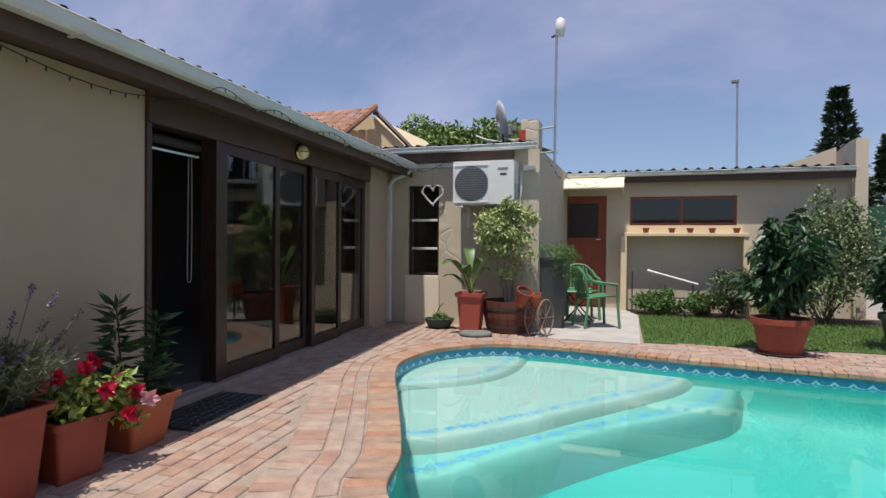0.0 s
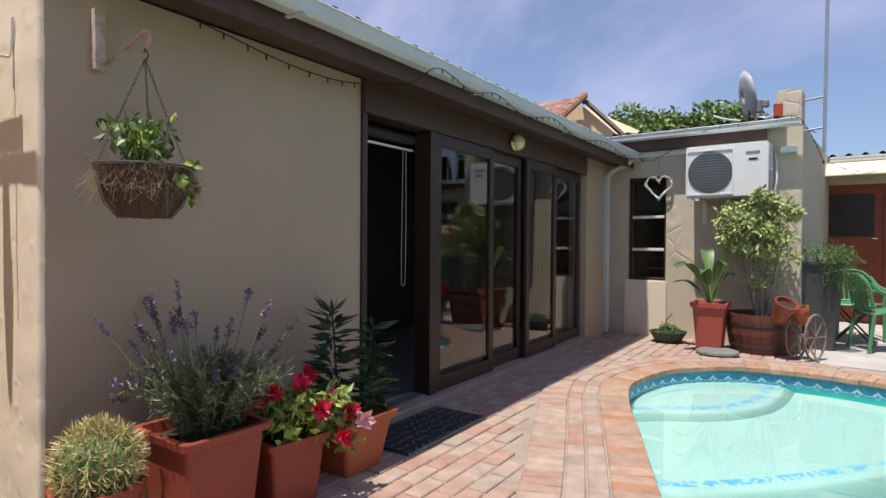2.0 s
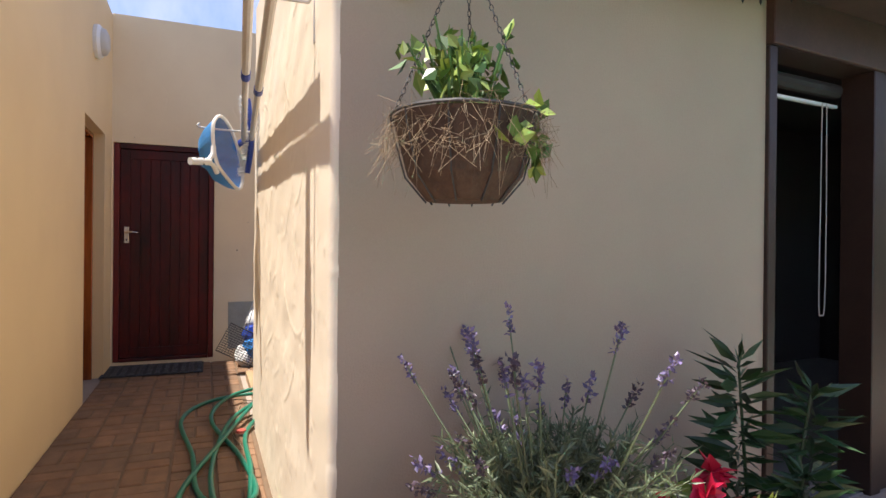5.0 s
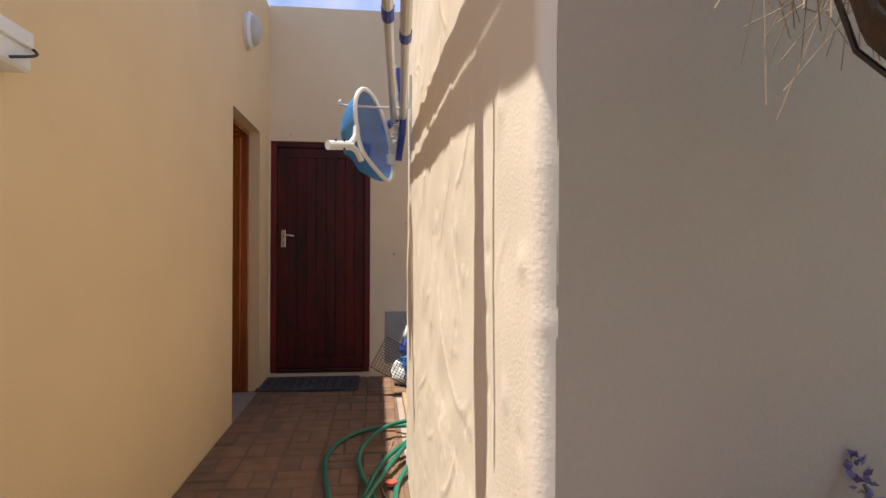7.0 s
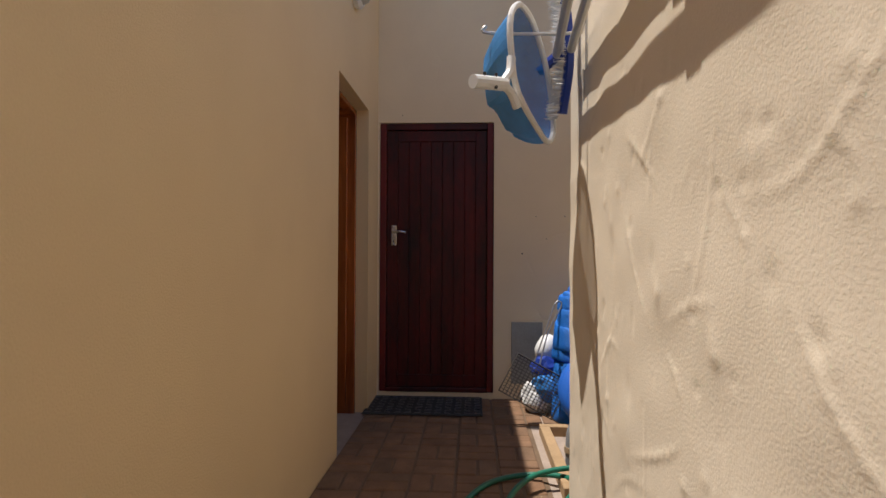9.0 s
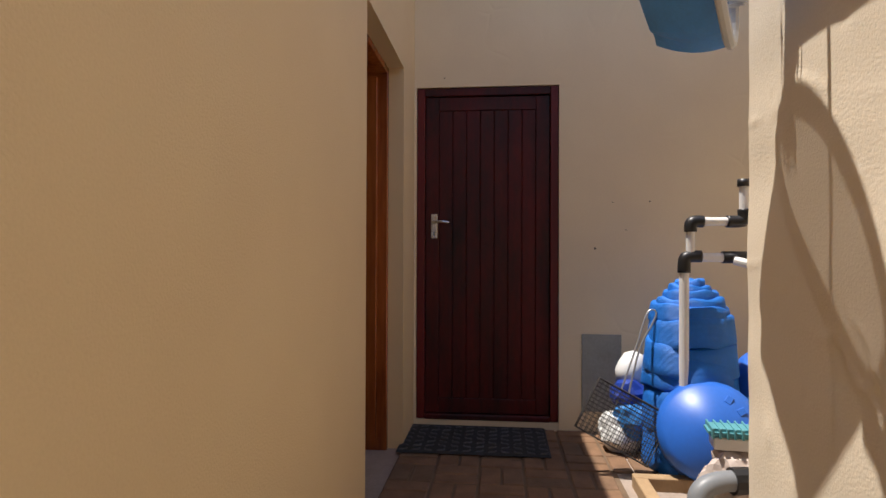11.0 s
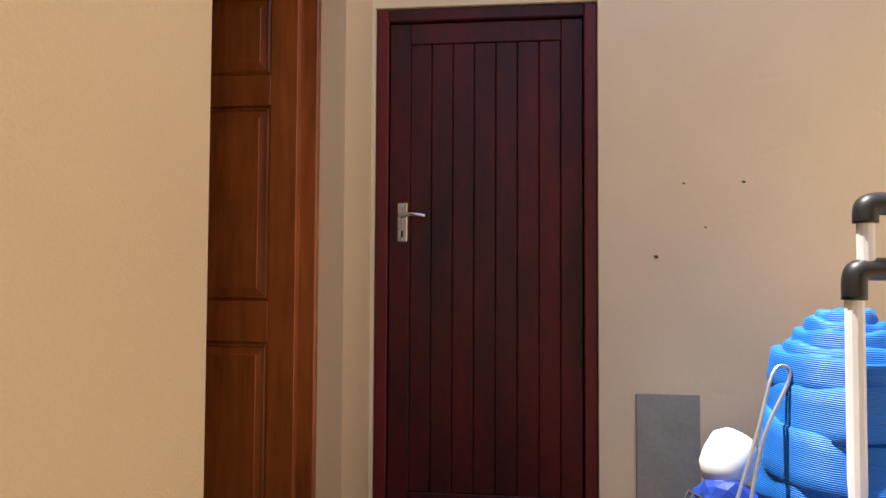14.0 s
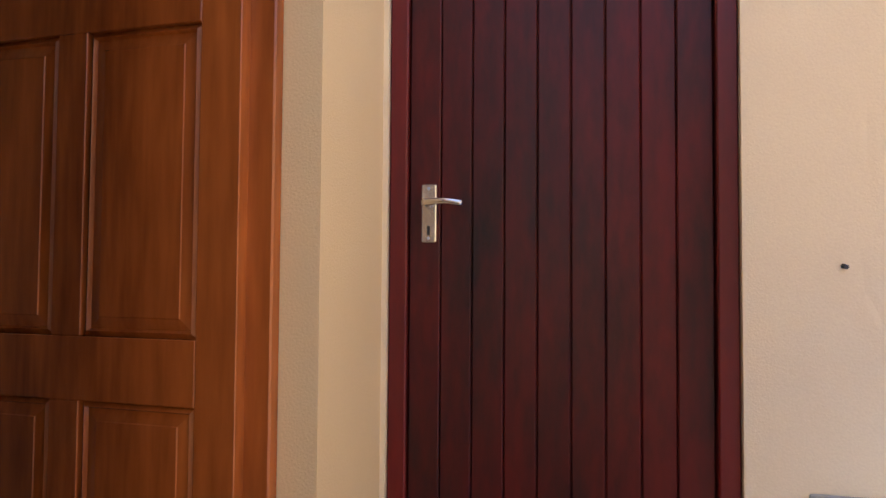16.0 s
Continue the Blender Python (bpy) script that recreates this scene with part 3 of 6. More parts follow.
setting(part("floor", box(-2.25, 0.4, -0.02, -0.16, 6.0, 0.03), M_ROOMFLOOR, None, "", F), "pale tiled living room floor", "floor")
setting(part("ceiling", box(-2.35, 0.3, 2.4, -T, 6.1, 2.45), M_DARK, None, "", F), "ceiling coloured near-black for a dim interior", "ceiling")
wall("sill", box(-0.2, 1.78, -0.03, 0.07, 5.78, 0.055, 0.006), M_MORTAR, "worn cement door sill", "sill", m=F)
lintel = setting(part("lintel", box(-0.16, 1.783, 1.995, 0.012, 5.777, 2.2, 0.004), M_FASCIA, None, "", F), "dark brown timber beam over the doors", "lintel")

# eave
setting(part("soffit", box(0.002, 0.05, 2.2, 0.28, 6.75, 2.215), M_FASCIA, None, "", F), "dark brown soffit boards", "soffit")
setting(part("fascia", box(0.26, 0.05, 2.15, 0.285, 6.75, 2.305, 0.003), M_FASCIA, None, "", F), "dark brown fascia board", "fascia")


def gutter(length, w=0.105, h=0.085, t=0.006):
    pts = [(0, h), (0, 0.02), (0.02, 0), (w - 0.02, 0), (w, 0.02), (w, h - 0.012), (w + 0.012, h - 0.006), (w + 0.008, h), (w - t, h - 0.004), (w - t, 0.02), (0.02, t), (t, 0.02), (t, h)]
    bm = bmesh.new()
    rings = [[bm.verts.new((x, y, z)) for x, z in pts] for y in (0, length)]
    for j in range(len(pts)):
        k = (j + 1) % len(pts)
        bm.faces.new((rings[0][j], rings[0][k], rings[1][k], rings[1][j]))
    bm.faces.new(rings[0][::-1])
    bm.faces.new(rings[1])
    return bm


g = thing("gutter", "weathered white metal gutter along the dark eave", "gutter")
part("trough", gutter(6.68), M_GUTTER, g, m=F @ pose(0.288, 0.05, 2.24))
for y in (0.9, 2.6, 4.3, 6.0):
    part("bracket", box(0.286, y, 2.232, 0.41, y + 0.025, 2.24), M_GUTTER, g, m=F)
v, f = sheet(0.36, -2.5, 0.27, 6.9, 2.328, 2.66, 0.17, 0.016, "y")
ob = raw("roof", v, f, M_SHEET)
ob.matrix_world = F
setting(ob, "dark corrugated roof sheeting over the house front", "roof")
d = thing("downpipe", "white square downpipe in the corner of the walls", "downpipe")
part("pipe", box(-0.045, 6.5, 0.02, 0.035, 6.58, 2.05, 0.008), M_GUTTER, d, m=F)
part("elbow", tube([(0.0, 6.54, 2.02), (0.08, 6.54, 2.12), (0.26, 6.54, 2.18), (0.33, 6.54, 2.25)], 0.034, 8), M_GUTTER, d, m=F)
for z in (0.5, 1.5):
    part("strap", box(-0.05, 6.49, z, 0.04, 6.59, z + 0.03), M_GUTTER, d, m=F)

# sliding doors
def sliding_panel(y0, y1, x, name, label):
    p = setting(new(name), label, "sliding door")
    w = 0.075
    for nm, b in (("stile", (y0, 0.06, y0 + w, 1.99)), ("stile", (y1 - w, 0.06, y1, 1.99))):
        part(nm, box(x - 0.02, b[0], b[1], x + 0.02, b[2], b[3], 0.004), M_FRAME, p, m=FD)
    part("bottom_rail", box(x - 0.019, y0 + w, 0.06, x + 0.019, y1 - w, 0.17, 0.004), M_FRAME, p, m=FD)
    part("top_rail", box(x - 0.019, y0 + w, 1.9, x + 0.019, y1 - w, 1.99, 0.004), M_FRAME, p, m=FD)
    pane = part("pane", box(x - 0.003, y0 + w - 0.005, 0.165, x + 0.003, y1 - w + 0.005, 1.905), M_GLASS, p, "large reflecting glass pane", m=FD)
    pane.visible_shadow = False


for k, (a, b, x) in enumerate(((2.54, 3.44, -0.03), (3.4, 4.1, -0.085), (4.1, 4.84, -0.03), (4.82, 5.7, -0.085))):
    sliding_panel(a, b, x, "door_%d" % (k + 1), "dark-framed closed glass sliding door panel")
jf = setting(new("door_frame"), "dark brown timber frame of the sliding doors", "door frame")
part("head", box(-0.14, 1.722, 1.992, -0.0, 5.718, 1.9945), M_FRAME, jf, m=FD)
part("jamb", box(-0.14, 1.722, 0.056, -0.006, 1.77, 1.99, 0.003), M_FRAME, jf, m=FD)
part("post", box(-0.14, 2.45, 0.056, 0.006, 2.53, 1.99, 0.004), M_FRAME, jf, m=FD)
part("track", box(-0.12, 1.78, 0.056, -0.02, 2.44, 0.068), M_STEEL, jf, m=FD)
bl = thing("roller_blind", "rolled-up roller blind with white rail and bead chain", "blind")
part("rail", box(-0.17, 1.78, 1.85, -0.15, 2.44, 1.863), M_WHITE, bl, m=FD)
part("roll", tube([(-0.16, 1.78, 1.93), (-0.16, 2.44, 1.93)], 0.035, 10), M_DARK, bl, m=FD)
ch = [(-0.145, 2.31, 1.86), (-0.145, 2.305, 1.4), (-0.145, 2.3, 0.93), (-0.145, 2.32, 0.87), (-0.145, 2.345, 0.93), (-0.145, 2.35, 1.4), (-0.145, 2.345, 1.86)]
part("bead_chain", tube(curve(ch, 5), 0.0024, 5), M_PAPER, bl, m=FD)
for (x, y, z, r) in ((-1.6, 3.0, 1.95, 0.13), (-1.7, 3.2, 1.82, 0.11), (-1.9, 2.4, 1.85, 0.1)):
    pl = thing("pendant_lamp", "round paper pendant lamp hanging in the dark room", "lamp", group="paper pendant lamps")
    part("shade", lathe([(r * math.sin(a), -r * math.cos(a)) for a in np.linspace(0.05, math.pi - 0.05, 10)], 16, x, y, z), M_PAPER, pl, m=FD, smooth=True)
    part("cord", tube([(x, y, z + r * 0.9), (x, y, 2.41)], 0.004, 5), M_WIRE, pl, m=FD)

# ---- side lane ----
LY = 0.43
wall("wall_lane", join(box(-6.385, LY - T, -0.03, -2.45, LY, 3.34), box(-7.93, LY - T, -0.03, -7.30, LY, 3.34), box(-7.30, LY - T, 2.14, -6.385, LY, 3.34)), M_OCHRE, "tall shaded ochre rendered wall of the lane")
EX = -7.71
wall("wall_end", join(box(EX - T, LY, -0.03, EX, 0.444, 3.36), box(EX - T, 1.338, -0.03, EX, 3.0, 3.36), box(EX - T, 0.444, 2.143, EX, 1.338, 3.36), box(EX - T, 0.444, -0.03, EX - 0.01, 1.338, 0.04)), M_END, "tall pale rendered wall at the end of the lane")
wall("room_lane_side", box(-9.3, -1.2, -0.03, -9.2, 0.2, 2.5), M_WALLSHADE, "inner wall of the side room")
wall("room_lane_back", box(-9.2, -1.3, -0.03, -5.2, -1.2, 2.5), M_WALLSHADE, "back wall of the side room")
wall("room_lane_near", box(-5.3, -1.2, -0.03, -5.2, 0.2, 2.5), M_WALLSHADE, "inner wall of the side room")
setting(part("ceiling_lane_room", box(-9.3, -1.3, 2.5, -5.2, 0.2, 2.55), M_WALLSHADE), "ceiling of the side room", "ceiling")
setting(part("room_lane_floor", box(-9.2, -1.2, -0.028, -5.3, 0.208, 0.02), M_DARK), "side room floor in the near-black dimness colour", "floor")
# Three out-of-view walls, added to close the surroundings for reflections.
wall("unseen_wall_south", box(-2.45, -3.6, -0.03, 8, -3.4, 2.2), M_OCHRE, "plain unseen wall added for reflections")
wall("unseen_wall_lane", box(-2.67, -3.4, -0.03, -2.45, LY - T - 0.002, 2.9), M_OCHRE, "plain unseen return wall added for reflections")
wall("unseen_wall_east", box(8, -3.6, -0.03, 8.2, 16, 2.0), M_OCHRE, "plain unseen wall added for reflections")


def lever_handle(parent, m):
    h = part("handle", box(-0.004, -0.021, -0.08, 0.004, 0.021, 0.08, 0.003), M_CHROME, parent, "worn chrome lever handle on a long plate", m=m)
    part("lever", join(tube([(0.0, 0, 0.025), (0.05, 0, 0.025)], 0.011, 10), tube(curve([(0.045, -0.005, 0.025), (0.052, 0.05, 0.028), (0.05, 0.1, 0.022)], 5), 0.009, 8)), M_CHROME, h, m=m, smooth=True)
    part("keyhole", box(0.0035, -0.004, -0.06, 0.0048, 0.004, -0.035), M_BLACK, h, m=m)
    for z in (0.068, -0.068):
        part("screw", lathe([(0.0, 0.0065), (0.004, 0.006), (0.005, 0.004)], 8), M_STEEL, h, m=m @ pose(0, 0, z, 0, 90, 0) @ pose(0, 0, -0.001))


# Unseen panel added behind the end door to block light leaking past the jambs.
wall("door_light_stop", box(EX - T - 0.15, 0.2, -0.03, EX - T - 0.05, 1.6, 3.0), M_DARK, "unseen dark panel added to stop light leaking round the end door")
ed = setting(new("door_5"), "dark red planked wooden door, weathered, with a chrome lever handle", "door")
y0, y1 = 0.446, 1.336
part("jamb", box(EX - 0.1, y0, 0.042, EX - 0.012, y0 + 0.05, 2.14, 0.004), M_REDPLANK, ed)
part("jamb", box(EX - 0.1, y1 - 0.05, 0.042, EX - 0.012, y1, 2.14, 0.004), M_REDPLANK, ed)
part("head", box(EX - 0.1, y0 + 0.05, 2.09, EX - 0.012, y1 - 0.05, 2.14, 0.004), M_REDDOOR, ed)
part("threshold", box(EX - 0.12, y0 + 0.051, 0.041, EX - 0.002, y1 - 0.051, 0.075, 0.006), M_REDDOOR, ed)
a, b = y0 + 0.054, y1 - 0.054
part("stile", box(EX - 0.07, a, 0.08, EX - 0.03, a + 0.085, 2.085, 0.003), M_REDDOOR, ed)
part("stile", box(EX - 0.07, b - 0.085, 0.08, EX - 0.03, b, 2.085, 0.003), M_REDDOOR, ed)
part("top_rail", box(EX - 0.07, a + 0.085, 2.0, EX - 0.0305, b - 0.085, 2.085, 0.003), M_REDDOOR, ed)
part("bottom_rail", box(EX - 0.07, a + 0.085, 0.08, EX - 0.0305, b - 0.085, 0.17, 0.003), M_REDDOOR, ed)
# Board added behind the planks to stop light through their gaps.
part("backing", box(EX - 0.085, a, 0.08, EX - 0.07, b, 2.085), M_REDDOOR, ed)
pw = (b - a - 0.17) / 7
for k in range(7):
    part("plank", box(EX - 0.065, a + 0.085 + k * pw + 0.0008, 0.17, EX - 0.036, a + 0.085 + (k + 1) * pw - 0.0008, 2.0, 0.004), M_REDDOOR, ed)
lever_handle(ed, pose(EX - 0.026, a + 0.055, 1.262))

ld = setting(new("door_6"), "varnished brown six-panel door standing open inwards", "door")
DM = pose(-7.25, 0.288, 0, 0, 0, -91)
# leaf: local x runs from the hinge inwards
def panel_door(parent, m, w=0.81, h=2.03, z=0.045, th=0.04):
    st, mid = 0.092, 0.075
    rows = [(0.0, 0.2), (0.83, 0.965), (1.612, 1.715), (1.985, h)]
    part("stile", box(0, -th / 2, z, st, th / 2, z + h, 0.002), M_BROWNDOOR, parent, m=m)
    part("stile", box(w - st, -th / 2, z, w, th / 2, z + h, 0.002), M_BROWNDOOR, parent, m=m)
    for i, (p, q) in enumerate(rows):
        part("rail", box(st, -th / 2, (z if i == 0 else p), w - st, th / 2, (q if i < 3 else z + h), 0.002), M_BROWNDOOR, parent, m=m)
    for p, q in ((0.2, 0.83), (0.965, 1.612), (1.715, 1.985)):
        part("muntin", box(w / 2 - mid / 2, -th / 2, p, w / 2 + mid / 2, th / 2, q, 0.002), M_BROWNDOOR, parent, m=m)
        for c in (st, w / 2 + mid / 2):
            u0, u1 = c, c + (w - 2 * st - mid) / 2
            pn = bmesh.new()
            for s in (-1, 1):
                lv = [(0.0, 0.006), (0.012, 0.016), (0.016, 0.007), (0.04, 0.013), (0.042, 0.015)]
                rg = []
                for ins, dep in lv:
                    rg.append([pn.verts.new((x, s * dep, zz)) for x, zz in ((u0 + ins, p + ins), (u1 - ins, p + ins), (u1 - ins, q - ins), (u0 + ins, q - ins))])
                for r0, r1 in zip(rg, rg[1:]):
                    for j in range(4):
                        pn.faces.new((r0[j], r0[(j + 1) % 4], r1[(j + 1) % 4], r1[j]))
                pn.faces.new(rg[-1])
            bmesh.ops.recalc_face_normals(pn, faces=pn.faces[:])
            part("panel", pn, M_BROWNDOOR, parent, m=m)


panel_door(ld, DM)
for z in (0.3, 1.78):
    part("hinge", box(-0.02, -0.026, z, 0.012, -0.02, z + 0.1), M_BRASS, ld, "tarnished brass hinge", m=DM)
fr = setting(new("door_frame_lane"), "varnished brown door frame in the lane wall", "door frame")
part("jamb", box(-7.298, 0.22, -0.02, -7.262, 0.345, 2.136, 0.004), M_BROWNDOOR, fr)
part("jamb", box(-6.425, 0.22, -0.02, -6.387, 0.3456, 2.136, 0.004), M_BROWNDOOR, fr)
part("head", box(-7.262, 0.22, 2.1, -6.425, 0.345, 2.136, 0.004), M_BROWNDOOR, fr)

# ---- garden room with the outdoor unit ----
BY = 8.32
wall("wall_garden_room", join(box(-4.6, BY, -0.03, -3.25, BY + T, 2.5), box(-3.25, BY, -0.03, -2.76, BY + T, 0.7), box(-3.25, BY, 2.03, -2.76, BY + T, 2.5), box(-2.76, BY, -0.03, -1.29, BY + T, 2.5), box(-1.29 - T, BY + T, -0.03, -1.29, 11.47, 2.5)), M_BACK, "cream rendered garden room wall with a narrow window")
wall("window_apron", box(-3.28, BY - 0.035, -0.02, -2.74, BY, 0.7, 0.01, 2), M_TROWEL, "rough whitewashed render under the window")
w = setting(new("window_1"), "narrow dark steel-framed window with three panes", "window")
for (a, b) in ((-3.25, -3.21), (-2.8, -2.76)):
    part("window_frame", box(a, BY + 0.05, 0.7, b, BY + 0.1, 2.03, 0.003), M_FRAME, w)
for z in (0.7, 1.08, 1.5, 1.99):
    part("transom", box(-3.21, BY + 0.052, z, -2.8, BY + 0.095, z + 0.035, 0.003), M_WHITE if 1.0 < z < 1.6 else M_FRAME, w)
for z0, z1 in ((0.735, 1.08), (1.115, 1.5), (1.535, 1.99)):
    pn = part("pane", box(-3.21, BY + 0.07, z0, -2.8, BY + 0.075, z1), M_GLASS, w)
    pn.visible_shadow = False
for k in range(3):
    part("bar", box(-3.2, BY + 0.12, 0.85 + k * 0.12, -2.81, BY + 0.13, 0.862 + k * 0.12), M_IRON, w)
# Sheets added behind the window, near-black in place of interior shade.
wall("garden_room_dimness", join(box(-3.6, 9.6, -0.02, -1.6, 9.7, 2.45), box(-3.7, BY + T + 0.01, -0.02, -3.6, 9.7, 2.45)), M_DARK, "near-black sheets painting the dim inside of the garden room")
setting(part("ceiling_garden_room", box(-4.6, BY + T, 2.44, -1.29 - T, 11.4, 2.49), M_DARK), "ceiling coloured near-black for a dim interior", "ceiling")
setting(part("fascia_garden_room", box(-3.65, BY - 0.14, 2.36, -1.62, BY - 0.12, 2.5, 0.003), M_FASCIA), "dark fascia board", "fascia")
g = thing("gutter", "white metal gutter of the garden room", "gutter")
part("trough", gutter(2.42, 0.1, 0.08), M_GUTTER, g, m=pose(-3.72, BY - 0.12, 2.48, 0, 0, -90))
v, f = sheet(-4.6, -1.45, BY - 0.18, 11.4, 2.575, 2.9, 0.17, 0.016, "x")
setting(raw("roof_garden_room", v, f, M_SHEET), "dark corrugated roof of the garden room", "roof")
ch = setting(new("chimney"), "short rendered chimney pier with a red-painted face", "chimney")
part("shaft", box(-1.56, BY + 0.0, 2.5, -1.31, BY + 0.34, 2.92, 0.02, 2), M_BACK, ch)
part("red_patch", box(-1.585, BY - 0.003, 2.52, -1.48, BY + 0.2, 2.78, 0.01), mat("red_oxide", (0.42, 0.06, 0.025), 0.8), ch, "red oxide painted block")

# ---- outdoor kitchen wall ----
KY = 11.47
wall("wall_kitchen", join(box(-1.5, KY, -0.03, -1.42, KY + T, 2.4), box(-1.42, KY, 2.08, -0.57, KY + T, 2.4), box(-0.57, KY, -0.03, -0.16, KY + T, 2.4), box(-0.16, KY, -0.03, 1.61, KY + T, 1.53), box(-0.16, KY, 2.05, 1.61, KY + T, 2.4), box(1.61, KY, -0.03, 3.31, KY + T, 2.4)), M_BACK, "cream rendered outbuilding wall")
bm = bmesh.new()
vs = [bm.verts.new((3.31, y, z)) for y, z in ((KY - 0.12, -0.03), (KY + 4.5, -0.03), (KY + 4.5, 2.5), (KY + 4.2, 2.5), (KY + 0.2, 2.93), (KY - 0.12, 2.93))]
fc = bm.faces.new(vs)
ext = bmesh.ops.extrude_face_region(bm, geom=[fc])
for e in ext["geom"]:
    if isinstance(e, bmesh.types.BMVert):
        e.co.x += 0.18
bmesh.ops.recalc_face_normals(bm, faces=bm.faces[:])
wall("wall_gable", bm, M_BACK, "rendered parapet wall at the end of the outbuilding")
bm = bmesh.new()
vs = [bm.verts.new((x, KY + 0.9, z)) for x, z in ((1.9, 2.44), (3.31, 2.44), (3.31, 2.95))]
fc = bm.faces.new(vs)
ext = bmesh.ops.extrude_face_region(bm, geom=[fc])
for e in ext["geom"]:
    if isinstance(e, bmesh.types.BMVert):
        e.co.y += 0.2
bmesh.ops.recalc_face_normals(bm, faces=bm.faces[:])
wall("parapet_slope", bm, M_BACK, "sloping rendered parapet above the roof")
setting(part("fascia_kitchen", box(-1.28, KY - 0.2, 2.29, 3.3, KY - 0.18, 2.42, 0.003), M_FASCIA), "dark fascia board", "fascia")
g = thing("gutter", "white metal gutter of the outbuilding", "gutter")
part("trough", gutter(4.55, 0.09, 0.075), M_GUTTER, g, m=pose(-1.27, KY - 0.18, 2.4, 0, 0, -90))
v, f = sheet(-1.28, 3.3, KY - 0.26, KY + 4, 2.485, 2.5, 0.2, 0.02, "x")
setting(raw("roof_kitchen", v, f, M_SHEET), "dark corrugated roof of the outbuilding", "roof")
w = setting(new("window_2"), "long low dark window in a brown timber frame", "window")
for (a, b, c, e) in ((-0.16, 1.53, 1.61, 1.575), (-0.16, 2.01, 1.61, 2.05), (-0.16, 1.575, -0.12, 2.01), (1.57, 1.575, 1.61, 2.01), (0.7, 1.575, 0.74, 2.01)):
    part("window_frame", box(a, KY + 0.03, b, c, KY + 0.08, e, 0.003), M_GARDENDOOR, w)
for a, b in ((-0.12, 0.7), (0.74, 1.57)):
    part("pane", box(a, KY + 0.05, 1.575, b, KY + 0.056, 2.01), M_GLASS, w)
# Near-black sheet added behind the long window in place of interior shade.
wall("kitchen_dimness", box(-1.6, KY + 1.5, -0.02, 3.2, KY + 1.6, 2.4), M_DARK, "near-black sheet painting the dim inside of the outbuilding")
setting(part("ceiling_kitchen", box(-1.6, KY + T, 2.39, 3.3, KY + 3.9, 2.42), M_DARK), "ceiling coloured near-black for a dim interior", "ceiling")
wall("window_ledge", join(box(-0.26, KY - 0.3, 1.33, 1.76, KY, 1.39, 0.006), box(-0.2, KY - 0.06, 1.39, 1.7, KY, 1.52)), M_END, "plastered ledge under the long window", "ledge")
wall("ledge_pier", join(box(-0.3, KY - 0.3, -0.03, -0.2, KY, 1.33), box(1.68, KY - 0.28, -0.03, 1.8, KY, 1.33)), M_END, "rendered pier carrying the ledge", "pier")
gd = setting(new("door_7"), "red-brown wooden door with a louvred upper panel", "door")
part("leaf", box(-1.38, KY + 0.03, 0.02, -0.61, KY + 0.07, 2.04, 0.003), M_GARDENDOOR, gd)
for (a, b) in ((-1.42, -1.38), (-0.61, -0.57)):
    part("jamb", box(a, KY + 0.0, 0.0, b, KY + 0.09, 2.08, 0.003), M_GARDENDOOR, gd)
part("head", box(-1.38, KY, 2.04, -0.61, KY + 0.09, 2.08, 0.003), M_GARDENDOOR, gd)
lv = part("louvre", box(-1.27, KY + 0.012, 1.3, -0.72, KY + 0.03, 1.94, 0.002), M_FRAME, gd, "dark louvred panel")
for k in range(12):
    part("slat", box(-1.25, KY - 0.002, 1.33 + k * 0.05, -0.74, KY + 0.014, 1.336 + k * 0.05), M_IRON, lv)
part("handle", tube([(-0.68, KY + 0.03, 1.27), (-0.68, KY - 0.02, 1.27), (-0.76, KY - 0.025, 1.275)], 0.009, 6), M_CHROME, gd)
for k in range(4):
    part("panel", box(-1.28 + k * 0.145, KY + 0.024, 0.15, -1.16 + k * 0.145, KY + 0.031, 1.15, 0.002), M_GARDENDOOR, gd)
aw = thing("awning", "small cream curved awning over the red-brown door", "awning")
prof = [(KY + 0.0, 2.4), (KY - 0.3, 2.385), (KY - 0.55, 2.32), (KY - 0.64, 2.2), (KY - 0.65, 2.17)]
bm = bmesh.new()
rg = [[bm.verts.new((x, y, z)) for y, z in prof] + [bm.verts.new((x, y + 0.01, z - 0.014)) for y, z in prof[::-1]] for x in (-1.46, -0.25)]
for j in range(len(rg[0])):
    k = (j + 1) % len(rg[0])
    bm.faces.new((rg[0][j], rg[0][k], rg[1][k], rg[1][j]))
bm.faces.new(rg[0][::-1])
bm.faces.new(rg[1])
part("canopy", bm, M_CREAMAWN, aw)
for x in (-1.44, -0.27):
    part("strut", tube([(x, KY, 2.12), (x, KY - 0.6, 2.2)], 0.008, 6), M_WHITE, aw)
dp = thing("downpipe", "thin white downpipe beside the red-brown door", "downpipe")
part("pipe", tube([(-1.22, KY - 0.1, 2.38), (-1.26, KY - 0.1, 2.2), (-1.26, KY - 0.1, 0.0)], 0.03, 8), M_WHITE, dp, m=pose(-0.23, 0.05, 0))

# ---- things on the terrace ----
def fl(x, y, z=0.0):
    return F @ Vector((x, y, z))


def grow(rng, centre, n, spread, height, lean=0.35):
    """Stems fanning from a point: returns lists of (base, tip)."""
    out = []
    for _ in range(n):
        a, r = rng.uniform(0, 2 * math.pi), rng.uniform(0.1, 1)
        b = Vector(centre) + Vector((math.cos(a), math.sin(a), 0)) * spread * 0.3 * r
        t = Vector(centre) + Vector((math.cos(a) * r * spread * (1 + lean), math.sin(a) * r * spread * (1 + lean), height * rng.uniform(0.6, 1.0)))
        out.append((b, t))
    return out


